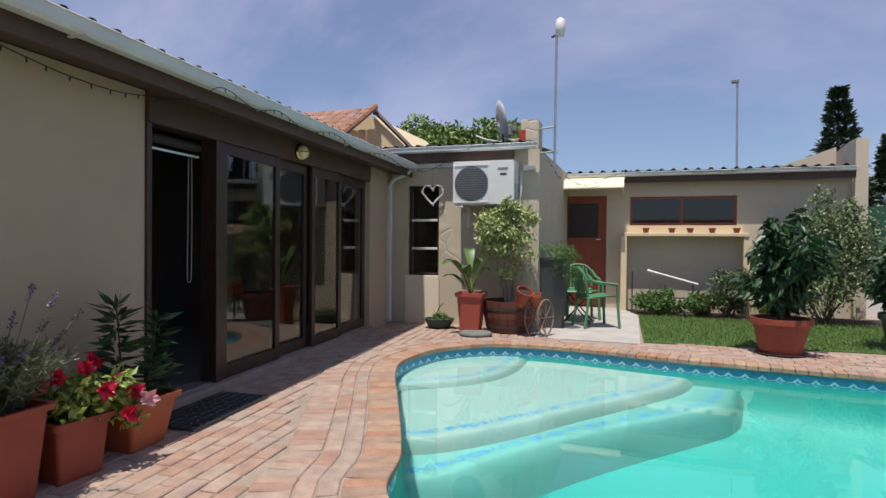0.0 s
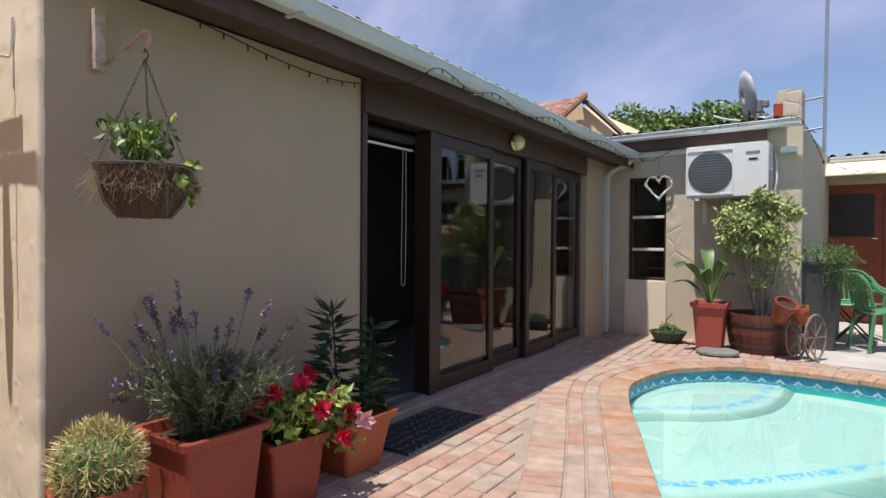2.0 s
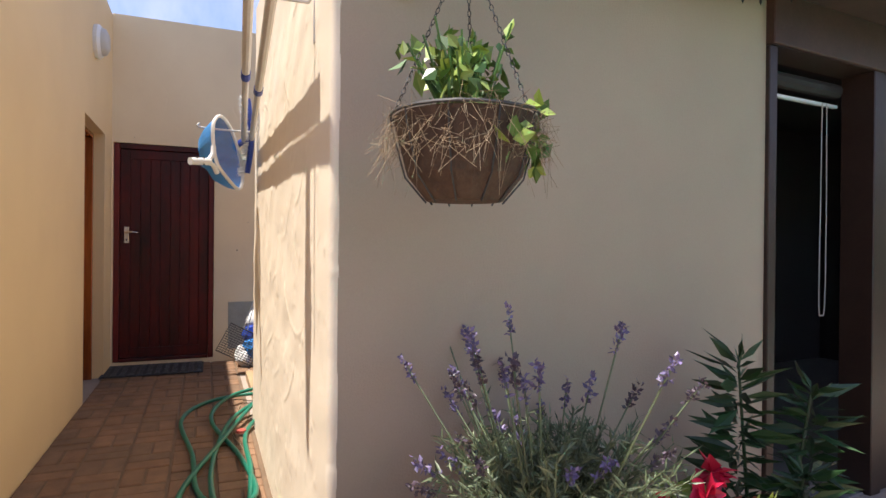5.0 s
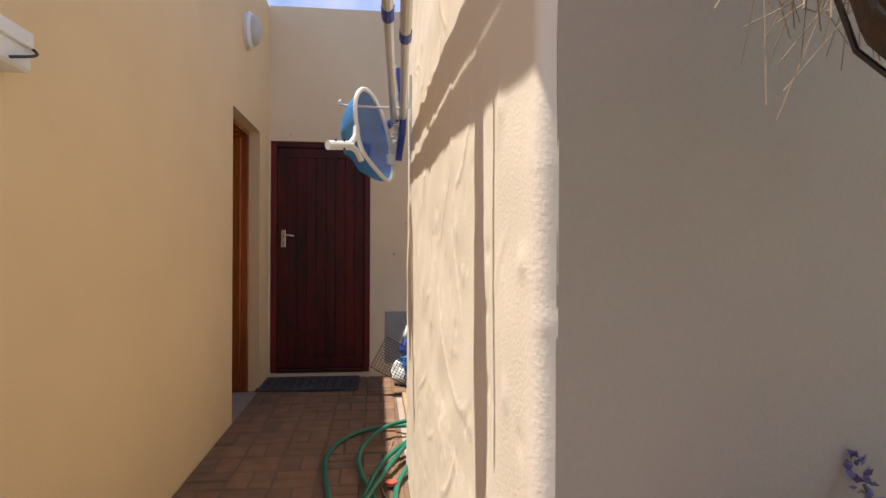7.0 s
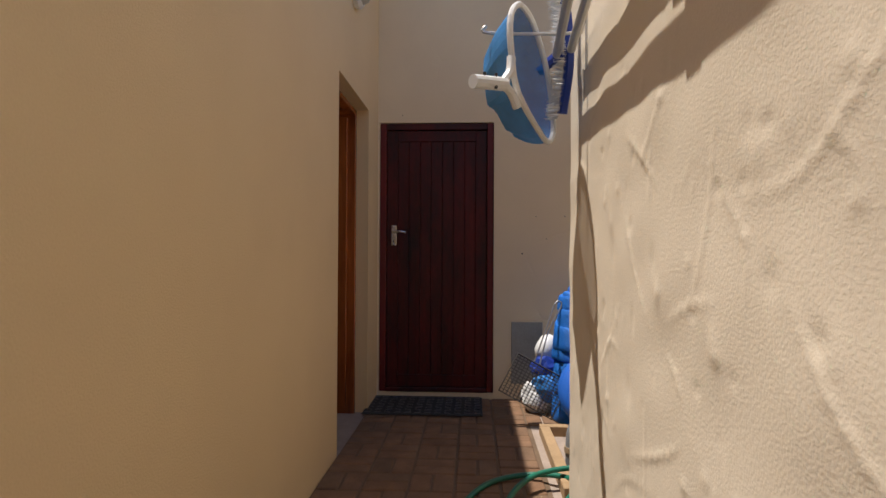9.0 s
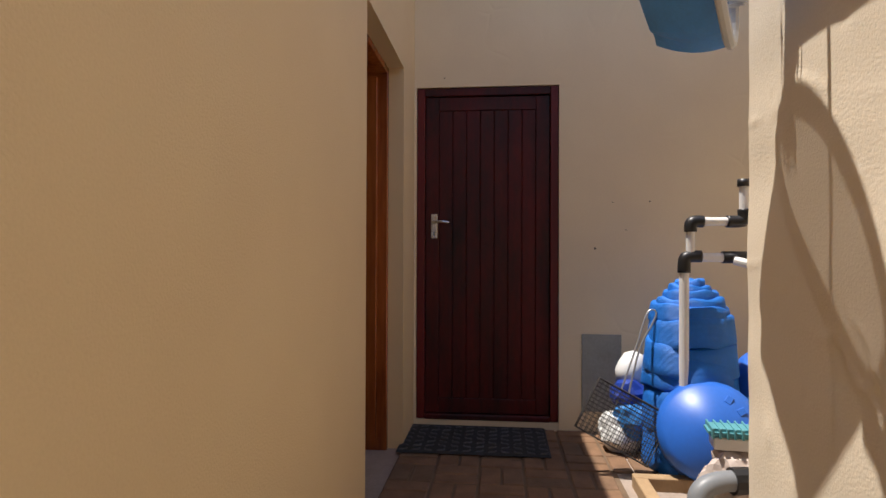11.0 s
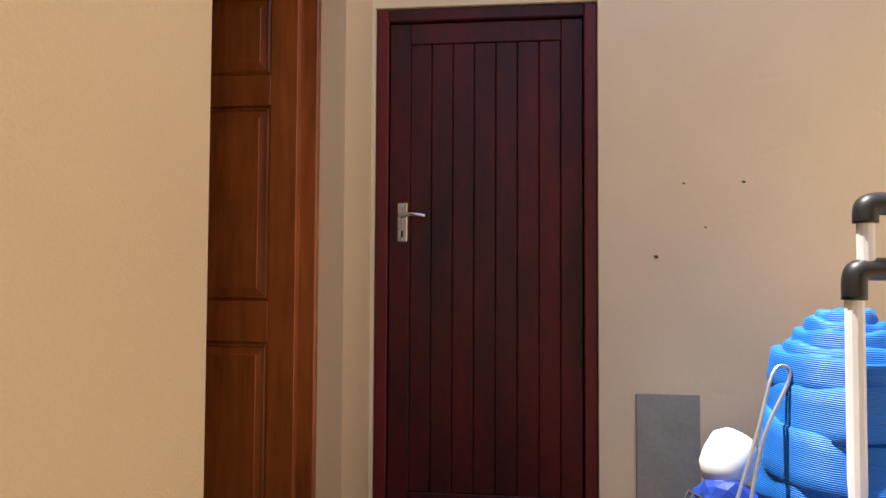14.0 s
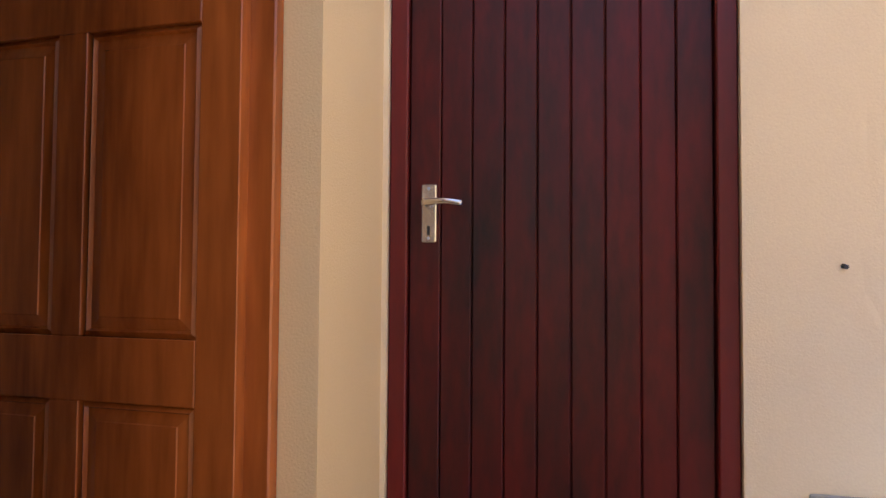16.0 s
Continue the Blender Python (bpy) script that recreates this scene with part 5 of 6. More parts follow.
def barrel_tree():
    rng = np.random.default_rng(32)
    t = thing("barrel_tree", "small pale-leaved tree growing in a red-brown half barrel", "potted tree", (-1.62, 8.0, 0))
    for k in range(22):
        a0, a1 = 2 * math.pi * k / 22, 2 * math.pi * (k + 0.96) / 22
        bm = bmesh.new()
        vs = []
        for r0, z in ((0.3, 0.0), (0.345, 0.2), (0.355, 0.42)):
            vs.append([bm.verts.new((r * math.cos(a), r * math.sin(a), z)) for r, a in ((r0, a0), (r0, a1), (r0 - 0.025, a1), (r0 - 0.025, a0))])
        for p_, q_ in zip(vs, vs[1:]):
            for j in range(4):
                bm.faces.new((p_[j], p_[(j + 1) % 4], q_[(j + 1) % 4], q_[j]))
        bm.faces.new(vs[-1])
        part("stave", bm, M_BARREL, t)
    for z, r in ((0.07, 0.318), (0.3, 0.353)):
        part("hoop", lathe([(r, z), (r + 0.004, z), (r + 0.006, z + 0.035), (r + 0.002, z + 0.035), (r, z)], 32), M_IRON, t, "dark iron hoop")
    soil(t, 0.31, 0.38, False)
    tips = []
    for k in range(9):
        a = 2 * math.pi * k / 9
        b = Vector((0.05 * math.cos(a), 0.05 * math.sin(a), 0.37))
        e = Vector((0.3 * math.cos(a) * rng.uniform(0.4, 1), 0.3 * math.sin(a) * rng.uniform(0.4, 1), rng.uniform(1.0, 1.35)))
        mid = b.lerp(e, 0.5) + Vector((rng.normal() * 0.04, rng.normal() * 0.04, 0.08))
        part("limb", tube(curve([b, mid, e], 5), 0.016, 6, taper=0.005), M_PALEBARK, t)
        tips.append(e)
    c = np.concatenate([clump(rng, 6800, (-0.08, -0.02, 1.46), (0.5, 0.46, 0.36), 30), clump(rng, 1500, (0.05, 0, 1.2), (0.5, 0.42, 0.26), 12), clump(rng, 260, (0.05, 0, 0.8), (0.28, 0.26, 0.3), 9)])
    leaf_mesh("crown", c, 0.062, M_PALE, t, rng, 0.45, 0.35, None, "pale yellow-green leaves")
    tw = [tube([tips[rng.integers(0, 9)], Vector(c[rng.integers(0, 6000)])], 0.003, 4, caps=False) for _ in range(70)]
    part("twigs", join(*tw), M_PALEBARK, t)


def fern_pot():
    rng = np.random.default_rng(33)
    t = thing("fern_pot", "feathery green fern in a tall charcoal pot", "potted plant", (-1.12, 8.62, 0))
    part("pot", square_pot(0.13, 0.22, 0.98, 0.03), M_GREYPOT, t, "tall tapered charcoal pot")
    soil(t, 0.19, 0.95)
    c = np.concatenate([clump(rng, 2200, (0.08, -0.1, 1.02), (0.42, 0.34, 0.24), 22), clump(rng, 900, (0.22, -0.18, 0.86), (0.2, 0.16, 0.3), 12)])
    leaf_mesh("fronds", c, 0.05, M_LEAF, t, rng, 0.13, 0.3, None, "fine feathery fronds")
    fr = [tube(curve([(0, 0, 0.95), (math.cos(a) * 0.2, math.sin(a) * 0.2, 1.12), (math.cos(a) * 0.42, math.sin(a) * 0.42, 0.98)], 4), 0.003, 4, caps=False) for a in rng.uniform(0, 6.28, 24)]
    part("stems", join(*fr), M_LEAF, t)


red_pot_plant(), barrel_tree(), fern_pot()


def small_pot(at, r, h, tilt, label, material=M_TERRA):
    t = new("flowerpot")
    t.matrix_world = pose(*at, *tilt)
    tagged(t, label, "flowerpot", "small terracotta pots")
    part("pot", lathe([(0, 0), (r * 0.68, 0), (r * 0.9, h * 0.75), (r, h * 0.75), (r * 1.03, h), (r * 0.9, h), (r * 0.6, 0.02), (0, 0.02)], 18), material, t)
    part("soil", lathe([(r * 0.8, h * 0.8), (0, h * 0.84)], 14), M_SOIL, t)


small_pot((-1.4, 7.62, 0.42), 0.11, 0.2, (20, 25, 0), "terracotta pot tilted against the half barrel")
small_pot((-1.18, 7.72, 0.38), 0.09, 0.16, (10, -20, 0), "terracotta pot tilted beside the charcoal pot", M_TERRA2)
ws = thing("wheel_stand", "old metal wheel plant stand leaning on the barrel", "plant stand", (-1.25, 7.72, 0))
for k, (dx, tl) in enumerate(((0, 10), (0.16, -14))):
    part("wheel_rim", tube([(dx + 0.17 * math.cos(a) * 0.45, 0.17 * math.cos(a) * 0.9, 0.24 + 0.23 * math.sin(a)) for a in np.linspace(0, 2 * math.pi, 25)[:-1]], 0.011, 6, closed=True), M_DULLRUST, ws)
    for j in range(4):
        a = j * math.pi / 4
        part("spoke", tube([(dx + 0.17 * math.cos(a) * 0.45, 0.17 * math.cos(a) * 0.9, 0.24 + 0.23 * math.sin(a)), (dx - 0.17 * math.cos(a) * 0.45, -0.17 * math.cos(a) * 0.9, 0.24 - 0.23 * math.sin(a))], 0.006, 5), M_DULLRUST, ws)
part("leg", tube([(-0.06, 0.0, 0.46), (0.2, -0.08, 0.0)], 0.012, 6), M_DULLRUST, ws)
rng = np.random.default_rng(34)
bw = thing("planter_bowl", "low dark green planter bowl with small plants", "planter", (-2.6, 7.92, 0))
part("bowl", lathe([(0, 0), (0.14, 0), (0.2, 0.1), (0.215, 0.13), (0.195, 0.13), (0.18, 0.1), (0, 0.1)], 22), mat("dark_green_bowl", (0.03, 0.06, 0.04), 0.6), bw)
leaf_mesh("plants", clump(rng, 260, (0, 0, 0.15), (0.2, 0.2, 0.08), 10), 0.045, M_LEAF, bw, rng, 0.4)
part("twig", tube(curve([(-0.05, 0, 0.1), (-0.02, 0, 0.25), (0.05, 0, 0.34)], 4), 0.007, 5), M_BARK, bw)
st = thing("stepping_stone", "round grey stepping stone lying on the paving", "stepping stone", (-1.95, 7.48, 0.004))
part("slab", lathe([(0.0, 0.0), (0.2, 0.0), (0.215, 0.015), (0.21, 0.035), (0.19, 0.042), (0.0, 0.042)], 18), M_STONE, st)


def plastic_chair(at, turn, label):
    t = thing("garden_chair", label, "chair", at, "green plastic chairs", turn)
    for sx in (-1, 1):
        part("leg", tube([(sx * 0.25, -0.24, 0.0), (sx * 0.23, -0.21, 0.42), (sx * 0.25, -0.2, 0.6)], 0.022, 6, taper=0.017), M_CHAIR, t)
        part("leg", tube([(sx * 0.22, 0.26, 0.0), (sx * 0.2, 0.2, 0.42)], 0.022, 6, taper=0.02), M_CHAIR, t)
        part("armrest", tube(curve([(sx * 0.25, -0.2, 0.61), (sx * 0.27, -0.05, 0.63), (sx * 0.25, 0.15, 0.66), (sx * 0.2, 0.24, 0.76)], 4), 0.022, 6), M_CHAIR, t)
    bm = bmesh.new()
    bmesh.ops.create_grid(bm, x_segments=8, y_segments=8, size=1)
    for v_ in bm.verts:
        x, y = v_.co.x, v_.co.y
        v_.co = Vector((x * (0.22 - 0.02 * y), y * 0.22, 0.41 + 0.02 * x * x - 0.02 * y))
    g_ = bmesh.ops.extrude_face_region(bm, geom=bm.faces[:])
    for e in g_["geom"]:
        if isinstance(e, bmesh.types.BMVert):
            e.co.z += 0.015
    part("seat", bm, M_CHAIR, t, smooth=True)
    top = curve([(-0.2, 0.22, 0.5), (-0.2, 0.26, 0.72), (-0.1, 0.3, 0.83), (0.1, 0.3, 0.83), (0.2, 0.26, 0.72), (0.2, 0.22, 0.5)], 5)
    part("back_frame", tube(top, 0.02, 6), M_CHAIR, t)
    for k in range(6):
        x = -0.13 + k * 0.052
        part("back_slat", box(x - 0.014, -0.006, 0, x + 0.014, 0.006, 0.4, 0.003), M_CHAIR, t, m=pose(0, 0.215, 0.42, -11, 0, 0))
    part("lower_rail", tube([(-0.2, 0.21, 0.45), (0.2, 0.21, 0.45)], 0.018, 6), M_CHAIR, t)


plastic_chair((-0.55, 8.9, 0.004), 118, "green plastic garden armchair standing on a concrete slab")
plastic_chair((-0.85, 9.75, 0.004), 15, "green plastic garden armchair behind the small table")
tb = thing("garden_table", "small green folding garden table", "table", (-0.85, 9.3, 0.004))
part("top", box(-0.22, -0.22, 0.45, 0.22, 0.22, 0.475, 0.01), M_CHAIR, tb)
for s in (-1, 1):
    part("leg", tube([(-0.2, s * 0.18, 0), (0.2, s * 0.18, 0.45)], 0.012, 6), M_BLACK, tb)
    part("leg", tube([(0.2, s * 0.18, 0), (-0.2, s * 0.18, 0.45)], 0.012, 6), M_BLACK, tb)
small_pot((-0.78, 9.25, 0.479), 0.07, 0.12, (0, 0, 0), "small orange terracotta pot on the green table", M_TERRA2)

# ledge things
for k, x in enumerate((0.12, 0.55, 0.85, 1.2, 1.58)):
    small_pot((x, KY - 0.2, 1.392), 0.06, 0.085, (0, 0, 0), "small terracotta pot in a row on the ledge", M_TERRA)
bar = thing("white_pipe", "white plastic pipe propped against the rendered wall", "pipe")
part("pipe", tube([(0.18, KY - 0.35, 0.72), (0.98, KY - 0.3, 0.5)], 0.02, 8), M_PVC, bar)
part("end_cap", tube([(0.15, KY - 0.352, 0.728), (0.19, KY - 0.35, 0.717)], 0.026, 8), M_PVC, bar)
part("prop", tube([(0.9, KY - 0.3, 0.52), (0.9, KY - 0.3, -0.02)], 0.012, 6), M_IRON, bar)
part("rail", tube([(-0.1, KY - 0.32, 0.26), (1.2, KY - 0.32, 0.26)], 0.014, 6), M_IRON, bar)
part("post", tube([(-0.1, KY - 0.32, -0.02), (-0.1, KY - 0.32, 0.7)], 0.012, 6), M_IRON, bar)

# ---- garden ----
lawn = [(0.1, 7.75), (1.2, 7.85), (2.2, 7.95), (3.4, 8.0), (5.5, 7.9), (5.5, 10.2), (3.4, 10.4), (1.6, 10.3), (0.6, 10.5), (0.0, 10.6)]
bm = bmesh.new()
bm.faces.new([bm.verts.new((x, y, -0.004)) for x, y in lawn])
setting(part("lawn", bm, M_LAWN), "short green lawn", "lawn")
rng = np.random.default_rng(41)
pts = np.stack([rng.uniform(-0.02, 5.4, 26000), rng.uniform(7.7, 10.5, 26000), np.full(26000, -0.005)], 1)
pts = pts[(pts[:, 1] > 7.74 + np.minimum(pts[:, 0], 3.2) * 0.07) & (pts[:, 0] > 0.12 - (pts[:, 1] - 7.7) * 0.04)]
tagged(leaf_mesh("grass", pts, 0.045, M_GRASS, None, rng, 0.16, 0.0, np.tile((0, 0, 1.1), (len(pts), 1))), "short green grass blades on the lawn", "grass", "", "stuff")
bed = [(-0.3, 10.55), (0.6, 10.5), (1.6, 10.3), (3.4, 10.4), (5.5, 10.2), (5.5, 11.47), (-0.3, 11.47)]
bm = bmesh.new()
bm.faces.new([bm.verts.new((x, y, -0.008)) for x, y in bed])
setting(part("flower_bed", bm, M_SOIL), "dark soil of the flower bed", "flower bed")


def bush(name, label, at, radii, n, size, material, seed, width=0.45, category="bush", flowers=0, lumps=18, droop=0.2, flower_mat=None):
    rng = np.random.default_rng(seed)
    t = thing(name, label, category, at)
    c = clump(rng, n, (0, 0, radii[2] * 0.95), radii, lumps)
    c[:, 2] = np.maximum(c[:, 2], 0.02)
    stems = [tube([(rng.normal() * 0.04, rng.normal() * 0.04, -0.01), Vector(c[rng.integers(0, n)])], 0.008, 5, caps=False, taper=0.003) for _ in range(26)]
    part("stems", join(*stems), M_BARK, t)
    leaf_mesh("foliage", c, size, material, t, rng, width, droop)
    for k in range(flowers):
        q = c[rng.integers(0, n)] + np.array([0, -0.05, 0.03])
        leaf_mesh("flower", np.tile(q, (12, 1)), 0.055, flower_mat or M_FLOWER, t, rng, 0.7, 0.0, None, "red bloom")


bush("flower_border", "low leafy border plants with red flowers", (0.35, 10.85, 0), (0.5, 0.28, 0.22), 2600, 0.1, M_LEAF, 51, 0.22, "plants", 0, 22, 0.0)
bush("flower_border", "low leafy border plants with red flowers", (1.0, 10.75, 0), (0.42, 0.25, 0.2), 2200, 0.09, M_LEAF, 52, 0.25, "plants", 9, 20, 0.0)
bush("grey_bush", "rounded olive-green garden bush", (1.42, 10.85, 0), (0.46, 0.4, 0.46), 4500, 0.05, M_LAV, 53, 0.5)
bush("hibiscus", "bright green shrub with red flowers", (2.1, 10.8, 0), (0.42, 0.36, 0.42), 2600, 0.075, M_LIME, 54, 0.5, "shrub", 8)
bush("tall_shrub", "tall variegated shrub with pale-edged leaves", (2.75, 10.6, 0), (0.78, 0.62, 1.08), 15000, 0.06, M_SHRUB, 55, 0.5, "shrub", 3, 44)
bush("low_shrub", "dark green low shrub by the fence", (4.2, 10.9, 0), (0.7, 0.5, 0.5), 1800, 0.07, M_LEAF, 56)


def round_pot_shrub(name, label, at, r, h, mat_, seed, crown, potmat):
    rng = np.random.default_rng(seed)
    t = thing(name, label, "potted plant", at)
    part("pot", lathe([(0, 0.0), (r * 0.66, 0.0), (r * 0.7, 0.03), (r * 0.92, h * 0.8), (r, h * 0.82), (r * 1.04, h * 0.86), (r * 1.04, h), (r * 0.93, h), (r * 0.9, h * 0.9), (0, h * 0.9)], 28), potmat, t)
    part("saucer", lathe([(0, 0.0), (r * 0.8, 0.0), (r * 0.86, 0.02), (r * 0.8, 0.02), (0, 0.012)], 24), M_IRON, t)
    part("soil", lathe([(r * 0.9, h * 0.91), (0, h * 0.93)], 16), M_SOIL, t)
    tips = []
    for k in range(9):
        a = 2 * math.pi * k / 9 + rng.uniform(-0.2, 0.2)
        rr = crown * rng.uniform(0.3, 0.95)
        e = Vector((math.cos(a) * rr, math.sin(a) * rr, h + rng.uniform(0.25, 1.1)))
        p = curve([(0, 0, h * 0.9), (math.cos(a) * rr * 0.4, math.sin(a) * rr * 0.4, h + (e.z - h) * 0.6), e], 5)
        part("branch", tube(p, 0.011, 5, taper=0.004), M_BARK, t)
        tips += p[3:]
    at_, dr = [], []
    for q in tips:
        for _ in range(18):
            at_.append(q + Vector(rng.normal(size=3)) * 0.05)
            dr.append((rng.normal(), rng.normal(), -0.7))
    leaf_mesh("foliage", at_, 0.17, mat_, t, rng, 0.36, 0.25, dr, "long drooping dark green leaves")


round_pot_shrub("terracotta_shrub", "drooping-leaved shrub in a round terracotta-red pot", (1.52, 7.52, 0), 0.3, 0.4, M_DEEP, 61, 0.48, M_TERRA)
round_pot_shrub("grey_pot_shrub", "drooping-leaved shrub in a round charcoal pot", (2.95, 8.25, 0), 0.28, 0.42, M_DEEP, 62, 0.5, M_GREYPOT)

# fence and low wall past the outbuilding
fn = setting(new("fence"), "green shade-net fence on posts", "fence")
part("net", box(3.52, 12.6, 0.5, 8, 12.62, 1.9), M_MESH, fn)
for k in range(4):
    part("post", tube([(3.7 + k * 1.3, 12.65, -0.03), (3.7 + k * 1.3, 12.65, 2.0)], 0.03, 8), M_IRON, fn)
wall("low_wall", box(3.5, 11.9, -0.03, 8, 12.05, 0.85, 0.01), M_WHITE, "low white painted garden wall")


def conifer(at, h, r, seed, label):
    rng = np.random.default_rng(seed)
    t = thing("conifer", label, "tree", at)
    part("trunk", tube([(0, 0, -0.03), (0, 0, h)], 0.16, 8, taper=0.02), M_BARK, t)
    n = 7500
    z = rng.uniform(0.12, 1, n)
    layer = np.floor(z * 15) / 15
    rad = r * (1.03 - z) * (0.55 + 0.45 * rng.random(n) ** 0.5)
    a = rng.uniform(0, 2 * math.pi, n)
    a = np.round(a * 2.2 + layer * 9) / 2.2 + rng.normal(size=n) * 0.16
    rad *= 0.75 + 0.25 * np.sin(a * 3 + layer * 20)
    p = np.stack([np.cos(a) * rad, np.sin(a) * rad, (layer + 0.05 * rng.random(n)) * h - rad * 0.12], 1)
    leaf_mesh("crown", p, 0.26, M_CONIFER, t, rng, 0.3, 0.2, np.stack([np.cos(a), np.sin(a), 0.4 + 0 * a], 1), "dark green needles")


conifer((6.6, 24.5, 0), 6.9, 1.9, 71, "tall dark conifer behind the outbuilding")
conifer((8.4, 25.0, 0), 5.2, 2.0, 72, "dark conifer behind the fence")


def tree(at, h, radii, n, seed, material, label, size=0.16):
    rng = np.random.default_rng(seed)
    t = thing("tree", label, "tree", at)
    part("trunk", tube([(0, 0, -0.03), (0.05, 0, h * 0.35), (0, 0, h * 0.6)], 0.16, 8, taper=0.08), M_BARK, t)
    c = clump(rng, n, (0, 0, h - radii[2]), radii, 40, 0.6)
    for k in range(8):
        e = Vector(c[rng.integers(0, n)])
        part("limb", tube([(0, 0, h * 0.45), Vector((e.x * 0.5, e.y * 0.5, h * 0.6)), e], 0.06, 6, taper=0.015), M_BARK, t)
    leaf_mesh("crown", c, size, material, t, rng, 0.5, 0.25)


tree((-6.0, 16.5, 0), 4.95, (1.7, 1.3, 1.3), 9000, 81, M_TREE, "leafy bright green tree behind the garden room")
tree((-4.0, 16.7, 0), 4.75, (1.6, 1.3, 1.2), 8000, 82, M_TREE, "leafy bright green tree behind the garden room")
tree((10.5, 20.5, 0), 4.6, (2.6, 1.6, 1.9), 6000, 83, M_CONIFER, "dark leafy tree beyond the fence", 0.2)
tree((-0.7, 28, 0), 4.6, (0.5, 0.5, 0.6), 900, 84, M_CONIFER, "distant dark tree beyond the roof", 0.2)

# neighbouring tiled roof
nh = thing("neighbour_house", "neighbouring house with a clay-tiled gable roof", "house")
bm = bmesh.new()
vs = [bm.verts.new((x, 10.9, z)) for x, z in ((-8.6, -0.03), (-4.0, -0.03), (-4.0, 2.72), (-5.1, 3.72), (-8.6, 3.72))]
fc = bm.faces.new(vs)
ext = bmesh.ops.extrude_face_region(bm, geom=[fc])
for e in ext["geom"]:
    if isinstance(e, bmesh.types.BMVert):
        e.co.y += 3.0
bmesh.ops.recalc_face_normals(bm, faces=bm.faces[:])
part("wall", bm, M_END, nh, "beige rendered gable wall")
# one slope faces the terrace: courses of curved tiles
slope = []
for r_ in range(9):
    for c_ in range(16):
        slope.append((c_, r_))
tv, tf = [], []
for c_, r_ in slope:
    i = len(tv)
    u0 = c_ * 0.21
    for k in range(5):
        a = math.pi * k / 4
        for e_ in (0, 1):
            s = r_ * 0.27 + e_ * 0.3
            tv.append((-5.05 - u0 - 0.105 + 0.1 * math.cos(a), 10.75 - s * 0.0 + (2.43 - s) * -0.86, 3.82 - (s) * 0.0 - (2.43 - s) * 0.5 + 0.035 * math.sin(a) + (1 - e_) * 0.02))
    for k in range(4):
        tf.append((i + 2 * k, i + 2 * k + 2, i + 2 * k + 3, i + 2 * k + 1))
rf = raw("roof_tiles", tv, tf, M_TILE, nh, "weathered red-brown clay tiles")
rf["kind"] = "stuff"
part("ridge_tiles", join(*[tube([(-5.0, 8.66 + k * 0.26, 2.65 + k * 0.152), (-5.0, 8.66 + k * 0.26 + 0.29, 2.64 + k * 0.152 + 0.17)], 0.075, 8, taper=0.07) for k in range(8)]), M_TILE, nh, "pale mortared verge tiles")
part("barge_board", join(box(-5.09, 10.86, 3.74, -5.0, 10.9, 3.84), tube([(-5.05, 10.84, 3.82), (-3.9, 10.84, 2.7)], 0.05, 6)), M_FASCIA, nh, "dark barge board")

# ---- lane things ----
rl = thing("bulkhead_lamp", "round white bulkhead lamp high on the lane wall", "lamp")
part("base", lathe([(0.0, 0), (0.13, 0), (0.135, 0.03), (0.12, 0.05), (0, 0.05)], 24), M_WHITE, rl, m=pose(-6.78, LY, 2.79, -90, 0, 0))
part("cover", lathe([(0.11, 0.05), (0.1, 0.08), (0.06, 0.1), (0, 0.105)], 24), M_PAPER, rl, m=pose(-6.78, LY, 2.79, -90, 0, 0), smooth=True)
wb = thing("meter_box", "small white plastic box on the lane wall", "electrical box")
part("body", box(-3.96, LY, 1.63, -3.6, LY + 0.07, 1.73, 0.008), M_WHITE, wb)
part("lid", box(-3.95, LY + 0.07, 1.69, -3.61, LY + 0.08, 1.73, 0.003), M_WHITE, wb)
part("cable", tube(curve([(-3.95, LY + 0.03, 1.72), (-3.955, LY + 0.085, 1.68), (-3.85, LY + 0.08, 1.64)], 5), 0.004, 5), M_WIRE, wb)
cp = thing("cement_patch", "square grey cement patch in the end wall", "patch")
part("plate", box(EX, 1.476, 0.12, EX + 0.008, 1.715, 0.595, 0.003), M_GREYPLATE, cp)
for (y, z, r) in ((1.555, 1.125, 0.006), (1.882, 1.414, 0.004), (1.66, 1.41, 0.003), (1.74, 1.24, 0.0025), (0.62, 2.2, 0.004)):
    w_ = thing("wall_plug", "small dark plug in the pale render", "wall plug", group="wall plugs")
    part("plug", tube([(EX - 0.002, y, z), (EX + 0.012, y + 0.002, z - 0.003)], r, 6), M_WIRE, w_)


def hook(x, z, reach, label):
    t = thing("wall_hook", label, "hook", group="pole hooks")
    part("plate", box(x - 0.008, 1.555, z - 0.12, x + 0.008, 1.56, z + 0.12), M_ALU, t)
    part("rod", tube(curve([(x, 1.553, z + 0.16), (x, 1.545, z + 0.02), (x, 1.5, z), (x, 1.56 - reach, z + 0.005), (x, 1.55 - reach, z + 0.03)], 5), 0.006, 6), M_ALU, t)


hook(-5.17, 1.865, 0.33, "bent metal hook carrying pool poles on the wall")
hook(-3.2, 1.9, 0.3, "bent metal hook carrying pool poles on the wall")


